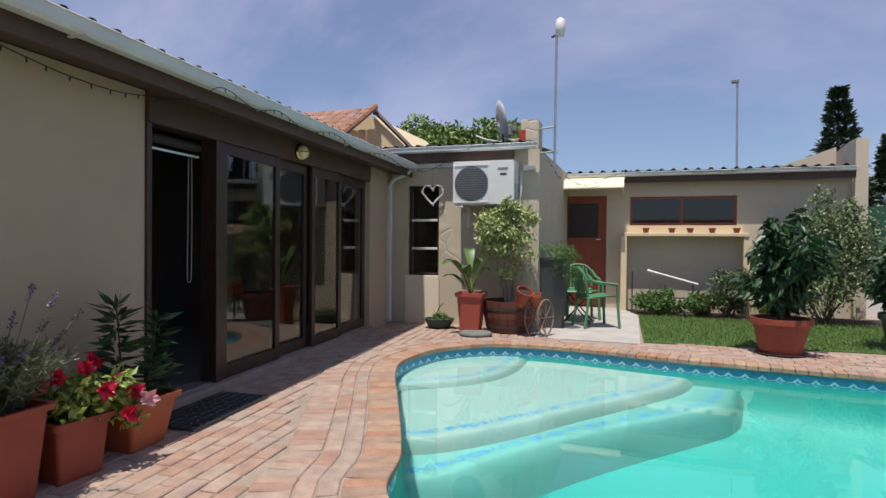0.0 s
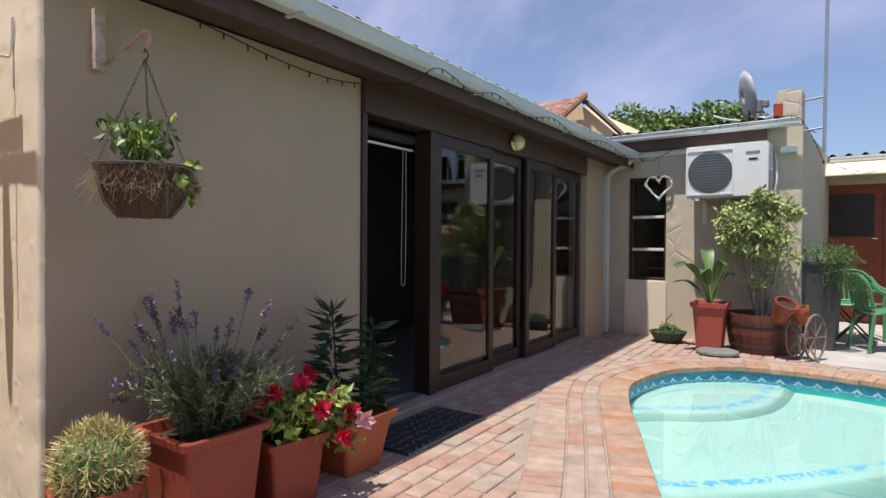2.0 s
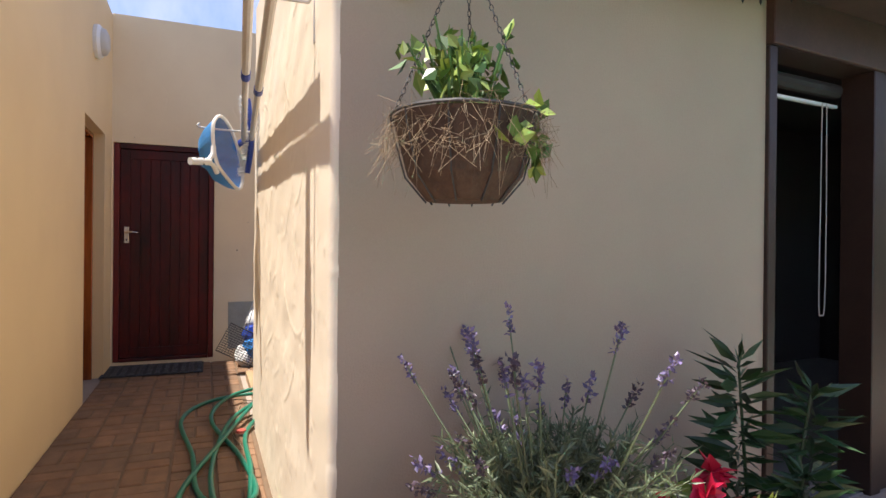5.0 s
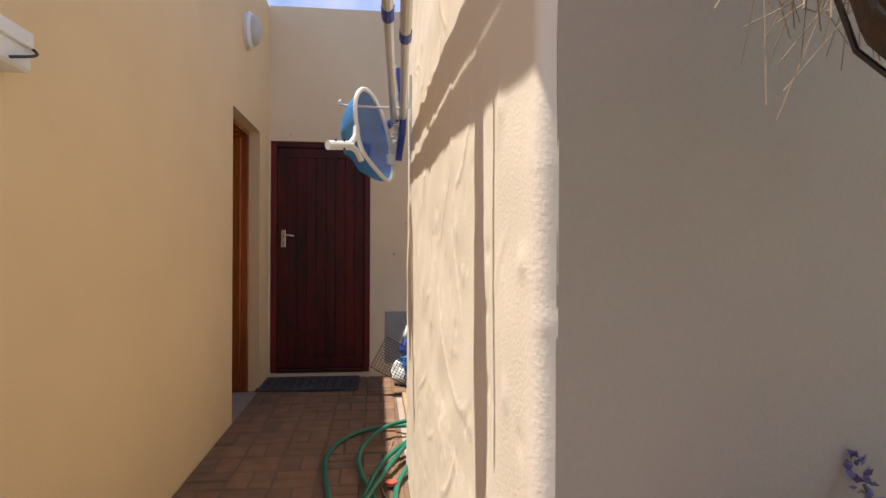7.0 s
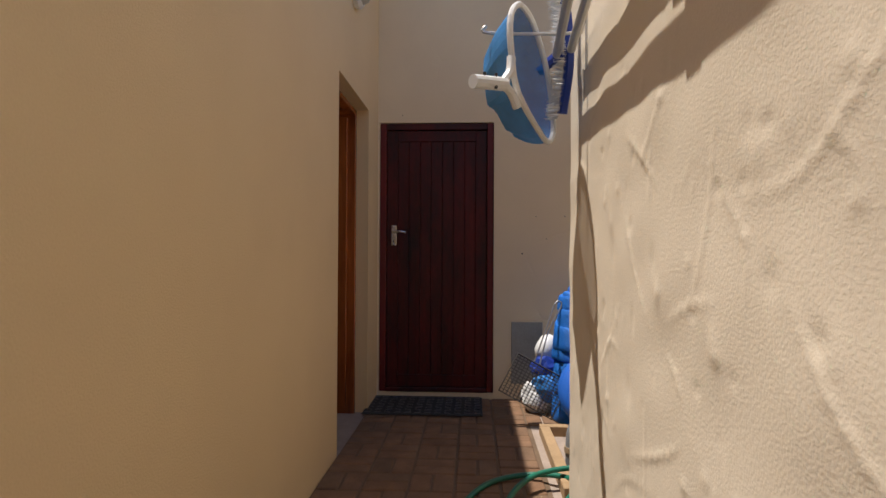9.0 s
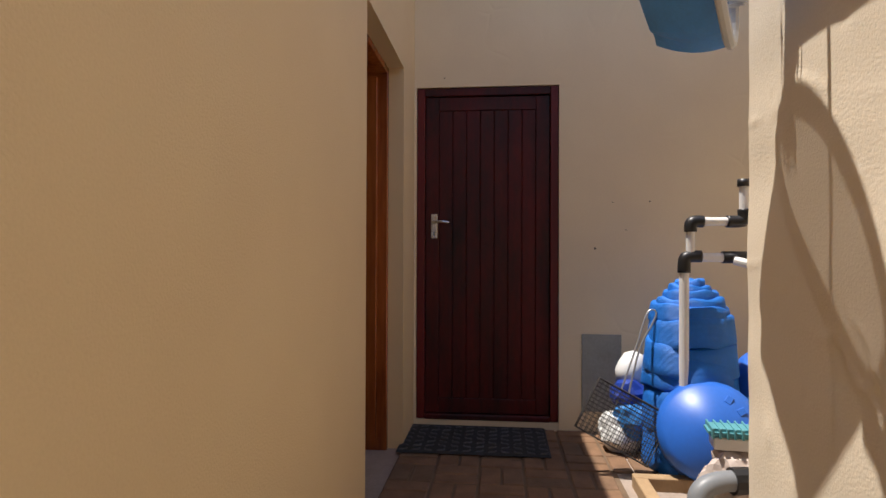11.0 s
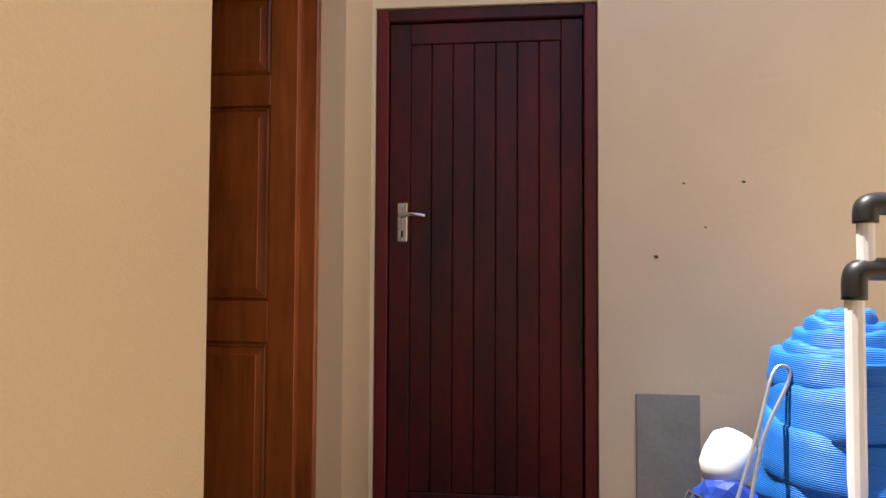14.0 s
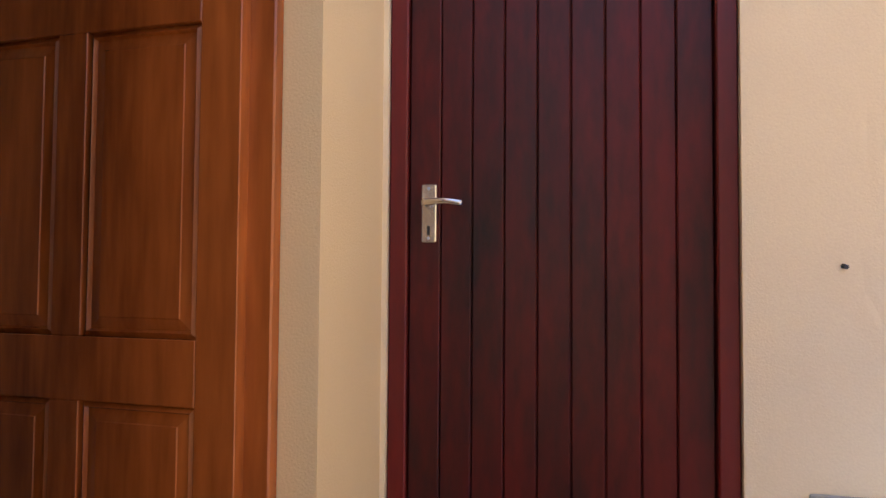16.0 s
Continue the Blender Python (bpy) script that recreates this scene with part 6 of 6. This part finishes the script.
def pool_pole(a, b, label, cap):
    t = thing("pool_pole", label, "pole", group="pool poles")
    a, b = Vector(a), Vector(b)
    m_ = a.lerp(b, 0.45)
    part("lower_tube", tube([a, m_], 0.016, 10), M_ALU, t)
    part("upper_tube", tube([m_, b], 0.019, 10), M_ALU, t)
    part("collar", tube([m_.lerp(a, 0.03), m_.lerp(b, 0.03)], 0.022, 10), M_NAVY, t)
    if cap:
        part("cap", tube([b, b + (b - a).normalized() * 0.03], 0.022, 10), M_NAVY, t)
    return a, b


pool_pole((-5.3, 1.475, 1.83), (-2.95, 1.36, 2.1), "long aluminium telescopic pool pole on wall hooks", False)
pool_pole((-5.25, 1.52, 1.84), (-3.15, 1.44, 1.98), "aluminium pool pole with a dark blue end cap", True)

# pool net
nt = thing("pool_net", "blue leaf net with a white frame hanging from the hook", "pool net")
NET = (-5.2, 1.365, 1.72)
# outline of the mouth: (right, up), tilted so that the socket side stands nearer to the walk
mouth = curve([(-0.05, 0.22), (-0.083, 0.15), (-0.08, 0.02), (-0.055, -0.1), (0.03, -0.2), (0.075, -0.225), (0.098, -0.16), (0.085, -0.03), (0.05, 0.1), (0.0, 0.2)], 4, True)
loop = [(0.02 - q.x * 1.9, q.x, q.y * 0.9 + 0.01) for q in mouth]
NM = pose(*NET) @ pose(0, 0.012, 0)
part("frame", tube(loop, 0.0105, 8, closed=True), M_WHITE, nt, "white plastic frame", m=NM)
part("yoke", join(tube(curve([(0.17, -0.08, 0.05), (0.18, -0.085, 0.0), (0.2, -0.11, -0.04)], 4), 0.014, 8), tube(curve([(0.13, -0.058, -0.1), (0.16, -0.08, -0.06), (0.2, -0.11, -0.045)], 4), 0.014, 8)), M_WHITE, nt, "white moulded yoke", m=NM @ pose(0, 0, -0.03))
part("handle_socket", tube([(0.19, -0.1, -0.042), (0.28, -0.2, -0.058)], 0.021, 12), M_WHITE, nt, "white handle socket", m=NM @ pose(0, 0, -0.03))
for q in ((0.235, -0.13, -0.03), (0.235, -0.13, -0.068), (0.265, -0.165, -0.035)):
    part("screw", lathe([(0.0, 0.004), (0.005, 0.003), (0.006, -0.004)], 6), M_BLACK, nt, m=NM @ pose(0, 0, -0.03) @ pose(*q, 0, 90, 0) @ pose(0, 0, 0.016))
bm = bmesh.new()
rg = []
for i in range(9):
    u = i / 8
    rg.append([bm.verts.new((x * (1 - 0.4 * u) - 0.16 * u - 0.012 * u * math.sin(7 * k_), y * (1 - 0.25 * u * u) - 0.1 * u, z * (1 - 0.35 * u * u) - 0.015 * u + 0.012 * u * math.sin(5 * k_))) for k_, (x, y, z) in enumerate(loop)])
for a, b in zip(rg, rg[1:]):
    for j in range(len(loop)):
        bm.faces.new((a[j], a[(j + 1) % len(loop)], b[(j + 1) % len(loop)], b[j]))
bm.faces.new(rg[-1])
part("net_bag", bm, M_NETBAG, nt, "blue mesh bag", m=NM)
# brush
bs = thing("pool_brush", "dark blue pool brush with white and blue bristles", "pool brush")
bp_ = curve([(-5.32, 1.5, 2.1), (-5.3, 1.515, 1.95), (-5.3, 1.52, 1.8), (-5.32, 1.5, 1.63)], 6)
part("back", tube(bp_, 0.02, 6), M_NAVY, bs)
br_at = [p + Vector((0, -0.012, 0)) for p in bp_ for _ in range(46)]
rng = np.random.default_rng(91)
br_at = [q + Vector((rng.normal() * 0.014, 0, rng.normal() * 0.01)) for q in br_at]
leaf_mesh("bristles", br_at, 0.045, M_WHITE, bs, rng, 0.12, 0.0, np.tile((0, -2.2, 0), (len(br_at), 1)), "white bristles")
part("socket", tube([(-5.28, 1.49, 1.84), (-5.34, 1.42, 1.79)], 0.02, 8), M_NAVY, bs)
# vacuum head on the near hook
vh = thing("vacuum_head", "bright blue pool vacuum head hanging from the hook", "pool vacuum")
VM = pose(-3.32, 1.24, 2.07, 0, 0, 8) @ Matrix.Diagonal((0.32, 1, 1, 1))
part("plate", lathe([(0.0, 0.0), (0.15, 0.0), (0.17, 0.012), (0.165, 0.03), (0.1, 0.045), (0.0, 0.05)], 24), M_BLUE, vh, m=VM, smooth=True)
part("swivel", tube([(0.0, 0.0, -0.04), (0.0, 0.0, 0.03)], 0.026, 12), M_NAVY, vh, m=VM)
part("spout", tube([(0, 0, -0.14), (0, 0, -0.03)], 0.015, 10), M_NAVY, vh, m=VM)
for k in range(3):
    a = 2.1 * k
    part("wheel", tube([(0.13 * math.cos(a), 0.13 * math.sin(a), -0.02), (0.13 * math.cos(a), 0.13 * math.sin(a), 0.01)], 0.022, 10), M_NAVY, vh, m=VM)


# hose
def hose(points, r, label, material=M_HOSE):
    t = thing("garden_hose", label, "hose")
    part("tube", tube(curve(points, 8), r, 8), material, t, smooth=True)
    return t


hh = hose([(-4.0, 1.5, 0.014), (-4.3, 1.25, 0.014), (-4.9, 1.2, 0.016), (-5.6, 1.12, 0.014), (-6.0, 1.25, 0.014), (-6.1, 1.5, 0.03), (-5.9, 1.66, 0.06), (-5.4, 1.42, 0.045), (-4.7, 1.3, 0.02), (-4.1, 1.32, 0.04), (-4.2, 1.48, 0.04), (-4.8, 1.44, 0.015), (-5.5, 1.3, 0.04), (-5.95, 1.45, 0.07), (-6.0, 1.75, 0.1), (-5.7, 1.7, 0.06), (-5.2, 1.5, 0.015), (-4.5, 1.48, 0.03), (-4.0, 1.42, 0.015), (-3.9, 1.3, 0.015), (-4.3, 1.15, 0.015), (-5.0, 1.35, 0.04), (-5.6, 1.55, 0.06), (-6.0, 1.8, 0.13)], 0.0135, "coiled green garden hose lying on the lane paving")
part("fitting", tube([(-4.0, 1.5, 0.014), (-3.93, 1.54, 0.016)], 0.018, 10), M_LIME, hh, "lime-green hose fitting")
vc = thing("valve_cord", "thin cord with a red valve wheel lying on the paving", "valve")
part("cord", tube(curve([(-5.9, 1.5, 0.004), (-5.3, 1.42, 0.004), (-4.9, 1.47, 0.004), (-4.2, 1.5, 0.004)], 5), 0.004, 5), M_STRAW, vc)
part("wheel", tube([(-5.2, 1.47, 0.02), (-5.2, 1.47, 0.035)], 0.03, 10), M_REDPOT, vc)

# wire basket grid
wb = thing("braai_grid", "folding wire grill basket with a long handle leaning on the wall", "grill basket")
GM = pose(-7.03, 1.52, 0.135, 0, -12, 0) @ pose(0, 0, 0.0, -28, 0, 0)
for s in (0.0, 0.045):
    tb_ = [tube([(s, -0.19, 0.0), (s, 0.19, 0.0), (s, 0.19, 0.27), (s, -0.19, 0.27)], 0.005, 5, closed=True)]
    tb_ += [tube([(s, -0.19 + 0.38 * k / 15, 0), (s, -0.19 + 0.38 * k / 15, 0.27)], 0.0022, 4, caps=False) for k in range(1, 15)]
    tb_ += [tube([(s, -0.19, 0.27 * k / 13), (s, 0.19, 0.27 * k / 13)], 0.0022, 4, caps=False) for k in range(1, 13)]
    part("grid", join(*tb_), M_IRON, wb, m=GM)
part("side_wires", join(*[tube([(0, y, z), (0.045, y, z)], 0.0022, 4) for y in (-0.19, 0.19) for z in np.linspace(0, 0.27, 10)]), M_IRON, wb, m=GM)
part("handle", tube(curve([(0.02, -0.07, 0.27), (0.03, -0.1, 0.5), (0.03, -0.125, 0.67), (0.03, -0.105, 0.71), (0.03, -0.08, 0.68), (0.03, -0.08, 0.5), (0.02, -0.03, 0.27)], 5), 0.005, 6), M_STEEL, wb, "long wire handle", m=GM)


# pool cover roll
def cover():
    """A ribbed pool cover wound into a cone: stepped turns on top, broad slanting wraps below."""
    t = thing("pool_cover", "ribbed bright blue pool cover wound into a tall cone", "pool cover", (-7.2, 1.96, 0.0))
    turns = [(0.955, 0.05, 0.075, 0.01), (0.93, 0.055, 0.105, -0.012), (0.9, 0.06, 0.135, 0.012), (0.868, 0.07, 0.165, -0.016), (0.83, 0.1, 0.192, 0.02),
             (0.76, 0.15, 0.208, -0.05), (0.66, 0.16, 0.222, 0.07), (0.55, 0.17, 0.226, -0.06), (0.42, 0.2, 0.232, 0.05), (0.26, 0.27, 0.232, 0.0)]
    for k, (top, h, r, slant) in enumerate(turns):
        bm = bmesh.new()
        rg = []
        for f_, dz in ((0.0, 0.004), (0.82, 0.003), (0.94, 0.0), (0.985, -0.008), (1.0, -0.3 * h), (1.03, -0.7 * h), (1.045, -0.94 * h), (1.02, -h), (0.93, -h + 0.004)):
            ring_ = []
            for j in range(56):
                a = 2 * math.pi * j / 56
                w_ = 1 + 0.02 * math.sin(3 * a + k * 1.9) + 0.014 * math.sin(8 * a + 2.3 * k) * (1 if dz < -0.2 * h else 0.3) - 0.012 * max(0.0, math.sin(13 * a + k)) ** 4
                z_ = top + dz + 0.5 * slant * math.sin(a + k * 0.8) * f_ + 0.006 * math.sin(5 * a + 3 * k) * f_
                ring_.append(bm.verts.new((r * f_ * w_ * math.cos(a), r * f_ * w_ * math.sin(a), max(z_, 0.002))))
            rg.append(ring_)
        for a_, b_ in zip(rg, rg[1:]):
            for j in range(56):
                bm.faces.new((a_[j], b_[j], b_[(j + 1) % 56], a_[(j + 1) % 56]))
        part("wrap", bm, M_COVER, t, smooth=True)


wn_ = M_COVER.node_tree.nodes
wv = wn_.new("ShaderNodeTexWave")
wv.bands_direction = "Z"
wv.inputs["Scale"].default_value, wv.inputs["Distortion"].default_value = 55, 1.5
tcx = wn_.new("ShaderNodeTexCoord")
M_COVER.node_tree.links.new(tcx.outputs["Object"], wv.inputs["Vector"])
bpx = wn_.new("ShaderNodeBump")
bpx.inputs["Strength"].default_value, bpx.inputs["Distance"].default_value = 0.5, 0.004
M_COVER.node_tree.links.new(wv.outputs["Fac"], bpx.inputs["Height"])
M_COVER.node_tree.links.new(bpx.outputs[0], wn_["Principled BSDF"].inputs["Normal"])
cover()


def float_disc(at, r, tilt, label):
    t = new("pool_roller_end")
    t.matrix_world = pose(*at, *tilt)
    tagged(t, label, "float", "blue plastic drums")
    part("shell", lathe([(0.0, 0.1), (r * 0.3, 0.095), (r * 0.85, 0.03), (r, 0.0), (r * 1.0, -0.03), (r * 0.92, -0.3), (0, -0.3)], 32), M_BUOY, t, smooth=True)
    for k in range(4):
        a = radians(60 + 26 * k)
        part("raised_mark", box(-r * 0.07, -r * 0.09, 0, r * 0.07, r * 0.09, 0.012, 0.003), M_BUOY, t, m=pose(math.cos(a) * r * 0.66, math.sin(a) * r * 0.66, 0.046, 0, 0, math.degrees(a) - 90) @ pose(0, 0, 0, -14, 0, 0))


float_disc((-6.88, 1.95, 0.27), 0.235, (20, 62, 10), "domed blue plastic pool float drum lying on its side")
float_disc((-7.25, 2.42, 0.4), 0.22, (-28, 40, 20), "domed blue plastic pool float drum tipped over")
bt = thing("white_jug", "white plastic jug lying beside the blue cover", "jug", (-7.45, 1.72, 0.44))
part("body", lathe([(0.0, -0.1), (0.05, -0.095), (0.078, -0.05), (0.082, 0.0), (0.075, 0.06), (0.05, 0.085), (0.045, 0.09), (0.03, 0.08), (0, 0.07)], 20), M_WHITE, bt, m=pose(0, 0, 0, 0, -35, -60), smooth=True)
bg = thing("blue_bag", "crumpled blue and white plastic bag under the cover", "bag", (-7.4, 1.7, 0.0))
for k, (x, y, z, r, mt) in enumerate(((0, 0, 0.3, 0.1, M_NAVY), (0.03, 0.02, 0.18, 0.12, M_BLUE), (0.0, -0.05, 0.1, 0.12, M_WHITE), (-0.05, 0.05, 0.08, 0.13, M_NAVY))):
    bm = bmesh.new()
    bmesh.ops.create_icosphere(bm, subdivisions=3, radius=r)
    for v_ in bm.verts:
        v_.co *= 1 + 0.25 * noise.noise(v_.co * 18 + Vector((k, 0, 0)))
        v_.co += Vector((x, y, max(z, r * 0.8)))
    part("fold", bm, mt, bg, smooth=False)

# PVC frame of the cover roller
pv = thing("pvc_frame", "white PVC pipe frame with black elbow joints", "pipe frame")
PX = -7.0
def pvc(name, pts, r=0.023, m_=M_PVC):
    part(name, tube(pts, r, 12), m_, pv, smooth=False)


pvc("upright", [(PX, 1.87, 0.0), (PX, 1.87, 1.03)])
pvc("crossbar", [(PX, 1.9, 1.075), (PX, 2.9, 1.075)])
pvc("brace", [(PX + 0.02, 2.1, 1.06), (PX + 0.55, 2.75, 0.86)], 0.021)
pvc("stub", [(PX, 1.9, 1.09), (PX, 1.9, 1.24)], 0.021)
pvc("arm", [(PX, 1.91, 1.25), (PX, 2.12, 1.25)], 0.021)
pvc("handle", [(PX, 2.15, 1.26), (PX, 2.15, 1.44)], 0.021)
for nm, pts in (("elbow", [(PX, 1.87, 1.0), (PX, 1.872, 1.06), (PX, 1.89, 1.078), (PX, 1.95, 1.08)]), ("elbow", [(PX, 1.9, 1.2), (PX, 1.902, 1.238), (PX, 1.92, 1.25), (PX, 1.96, 1.25)]), ("elbow", [(PX, 2.07, 1.25), (PX, 2.13, 1.25), (PX, 2.15, 1.262), (PX, 2.15, 1.31)]), ("tee", [(PX, 2.05, 1.076), (PX, 2.18, 1.076)]), ("end_cap", [(PX, 2.15, 1.42), (PX, 2.15, 1.455)]), ("foot", [(PX, 1.87, 0.0), (PX, 1.87, 0.06)])):
    part(nm, tube(curve(pts, 4) if len(pts) > 2 else pts, 0.03, 12), M_BLACK, pv, "black plastic joint", smooth=True)
tb2 = thing("floor_brush", "teal plastic pool vacuum brush with a socket", "pool brush", (-6.5, 2.0, 0.36), turn=-8)
part("plate", box(-0.06, -0.19, 0.0, 0.06, 0.19, 0.035, 0.012, 2), M_TEAL, tb2)
part("socket", tube([(0, 0, 0.03), (-0.03, 0, 0.15)], 0.024, 10), M_TEAL, tb2)
for k in range(14):
    part("rib", box(-0.07, -0.18 + k * 0.0275, -0.0, 0.07, -0.172 + k * 0.0275, 0.041, 0.002), M_TEAL, tb2)
part("bristle_block", box(-0.05, -0.17, -0.05, 0.05, 0.17, 0.0, 0.005), M_PVC, tb2)
pb = thing("plastic_bag", "crumpled pale translucent plastic bag under the teal brush", "bag", (-6.5, 1.98, 0.0))
bm = bmesh.new()
bmesh.ops.create_icosphere(bm, subdivisions=4, radius=1)
for v_ in bm.verts:
    c_ = v_.co.copy()
    c_ *= 1 + 0.22 * noise.noise(c_ * 3.1) + 0.12 * noise.noise(c_ * 9)
    v_.co = Vector((c_.x * 0.14, c_.y * 0.2, max(0.0, 0.15 + c_.z * 0.15)))
part("film", bm, mat("pale_film", (0.62, 0.52, 0.46), 0.35, 12, 0.3, 0.3), pb)
pk = thing("plank", "long pale wooden plank leaning against the end wall", "plank")
part("board", box(-0.012, -0.035, 0, 0.012, 0.035, 1.86, 0.003), mat("pale_timber", (0.55, 0.48, 0.4), 0.8, 5), pk, m=pose(EX + 0.14, 2.47, 0.0, -9, -3, 0))
wp = thing("waste_pipe", "white waste pipe fixed to the end wall", "pipe")
part("pipe", tube([(EX + 0.05, 2.84, 0.0), (EX + 0.05, 2.84, 3.0)], 0.05, 12), M_PVC, wp)
for z in (0.6, 1.6, 2.6):
    part("clip", tube([(EX + 0.05, 2.84, z), (EX + 0.05, 2.84, z + 0.03)], 0.056, 12), M_PVC, wp)
pp = thing("pump_pipe", "grey pool plumbing bend rising from a pit", "pipe")
part("riser", tube(curve([(-6.35, 1.72, -0.02), (-6.35, 1.72, 0.12), (-6.36, 1.74, 0.19), (-6.38, 1.82, 0.22), (-6.4, 1.95, 0.22)], 5), 0.04, 12), M_PVCGREY, pp, smooth=True)
part("collar", tube([(-6.39, 1.86, 0.22), (-6.4, 1.93, 0.22)], 0.052, 12), M_BLACK, pp)
part("clamp", tube([(-6.35, 1.72, 0.06), (-6.35, 1.72, 0.09)], 0.047, 12), M_STRAW, pp)
pf = thing("timber_frame", "weathered timber frame around the pump pit", "frame")
wd = mat("weathered_timber", (0.42, 0.28, 0.15), 0.85, 8, 0.35, 0.3)
for b in ((-6.9, 1.6, -6.84, 2.3), (-5.95, 1.6, -5.89, 2.3), (-6.84, 1.6, -5.95, 1.66)):
    part("board", box(b[0], b[1], -0.02, b[2], b[3], 0.05, 0.004), wd, pf)

# ---- paving, last ----
PH = 0.05
BR = {}


def brick_data(key, lx, ly, material):
    if key not in BR:
        bm = box(-lx / 2, -ly / 2, -PH, lx / 2, ly / 2, 0, 0.006)
        me = bpy.data.meshes.new("brick")
        bm.to_mesh(me)
        bm.free()
        me.materials.append(material)
        BR[key] = me
    return BR[key]


def lay(parent, bricks, material, limit, kind_name, near):
    """Bricks (x, y, turn, length, width): those nearest to 'near' as objects of their own, the rest joined."""
    bricks = sorted(bricks, key=lambda b: min((b[0] - p[0]) ** 2 + (b[1] - p[1]) ** 2 for p in near))
    rr = random.Random(9)
    v, f = [], []
    for i, (x, y, a, lx, ly) in enumerate(bricks):
        z, tx, ty = rr.uniform(-0.004, 0.002), rr.uniform(-0.7, 0.7), rr.uniform(-0.7, 0.7)
        m = pose(x, y, z, tx, ty, a + rr.uniform(-1.1, 1.1))
        me = brick_data((round(lx, 2), round(ly, 2), kind_name), round(lx, 2), round(ly, 2), material)
        if i < limit:
            o = new("brick", me)
            o.matrix_world = m
            o.parent = parent
        else:
            k = len(v)
            v += [tuple(m @ q.co) for q in me.vertices]
            f += [tuple(k + j for j in p.vertices) for p in me.polygons]
    if v:
        tagged(raw("bricks", v, f, material, parent), kind="stuff")


def ring_bricks(out0, depth, step, radial):
    """One course that follows the pool's rim."""
    out, acc = [], 0.0
    for i in range(RN):
        p, q = RIM[i], RIM[(i + 1) % RN]
        o, n_ = out0 + depth / 2, RNORM[i]
        c = p + n_ * o
        nx = q + RNORM[(i + 1) % RN] * o
        seg = (nx - c).length
        d = (nx - c).normalized()
        while acc < seg:
            s = c + d * acc
            out.append((s.x, s.y, math.degrees(math.atan2(d.y, d.x)), step - 0.009, depth - 0.009))
            acc += step
        acc -= seg
    return out


NEAR = [(-1.8, 3.0), (-2.2, 4.2), (-2.4, 5.4), (-2.4, 6.6)]
paving = setting(new("paving"), "worn red and buff clay brick paving", "paving")
coping = setting(new("coping"), "red clay brick coping around the pool", "coping")
cop = [b for b in ring_bricks(-0.035, 0.225, 0.105, True) if b[1] > 1.2]
lay(coping, cop, M_COPING, 240, "coping", [(-1.5, 4.0), (-2.0, 5.6), (-0.8, 7.1), (1.4, 6.7)])
pav = ring_bricks(0.195, 0.11, 0.205, False) + ring_bricks(0.31, 0.105, 0.205, False)
pav = [b for b in pav if b[0] < 4.5]
pav += [b for b in ring_bricks(0.42, 0.215, 0.09, True) if b[0] < -0.4 and b[1] < 5.6]
FI = F.inverted()
for r_ in range(-3, 24):
    for c_ in range(-12, 44):
        x_, y_ = 0.13 + r_ * 0.112, -2.0 + (c_ + (r_ % 2) * 0.5) * 0.222
        p = F @ Vector((x_, y_, 0))
        d = pool_distance(p.x, p.y)
        lim = 0.7 if (p.x < -0.4 and p.y < 5.6) else 0.48
        if x_ < 0.07 and y_ > 0.1 or p.y < -0.6 or d < lim or p.y > 8.3 or (p.x < -2.85 and p.y < 1.56):
            continue
        if p.x > -1.15 and p.y > 7.62 and p.x < 0.0 or (p.x > 0 and p.y > 7.7):
            continue
        pav.append((p.x, p.y, 94.5, 0.213, 0.103))
for r_ in range(14):
    for c_ in range(30):
        x_, y_ = -0.2 + c_ * 0.222 + (r_ % 2) * 0.111, 6.3 + r_ * 0.112
        d = pool_distance(x_, y_)
        if x_ > 0.0 and 0.48 < d and y_ < 7.72 + 0.07 * min(x_, 3.2) and x_ < 5.5:
            pav.append((x_, y_, 0, 0.213, 0.103))
lay(paving, pav, M_BRICK, 300, "paver", NEAR)
bm = bmesh.new()
bm.faces.new([bm.verts.new((x, y, 0.0)) for x, y in ((-1.2, 7.62), (0.06, 7.62), (0.02, 10.5), (-0.3, 11.46), (-1.28, 11.46), (-1.28, 8.0))])
g_ = bmesh.ops.extrude_face_region(bm, geom=bm.faces[:])
for e in g_["geom"]:
    if isinstance(e, bmesh.types.BMVert):
        e.co.z -= 0.05
bmesh.ops.recalc_face_normals(bm, faces=bm.faces[:])
setting(part("slab", bm, M_CONC), "pale worn concrete slab beside the lawn", "slab")
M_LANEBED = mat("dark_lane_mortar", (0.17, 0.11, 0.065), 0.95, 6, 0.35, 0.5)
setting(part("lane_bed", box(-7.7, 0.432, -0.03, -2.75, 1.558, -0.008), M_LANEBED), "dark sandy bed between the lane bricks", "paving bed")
# lane: pairs of bricks laid in a basket weave
lane = setting(new("lane_paving"), "brown clay bricks laid in a basket weave", "paving")
lb = []
for i in range(-1, 24):
    for j in range(6):
        cx, cy = -7.6 + i * 0.222, 0.54 + j * 0.222
        if cx > -2.75 or (cy > 1.5 and not -7.7 < cx < -6.95) or cx < -7.66:
            continue
        for s in (-0.055, 0.055):
            lb.append((cx, cy + s, 0, 0.213, 0.102) if (i + j) % 2 else (cx + s, cy, 90, 0.213, 0.102))
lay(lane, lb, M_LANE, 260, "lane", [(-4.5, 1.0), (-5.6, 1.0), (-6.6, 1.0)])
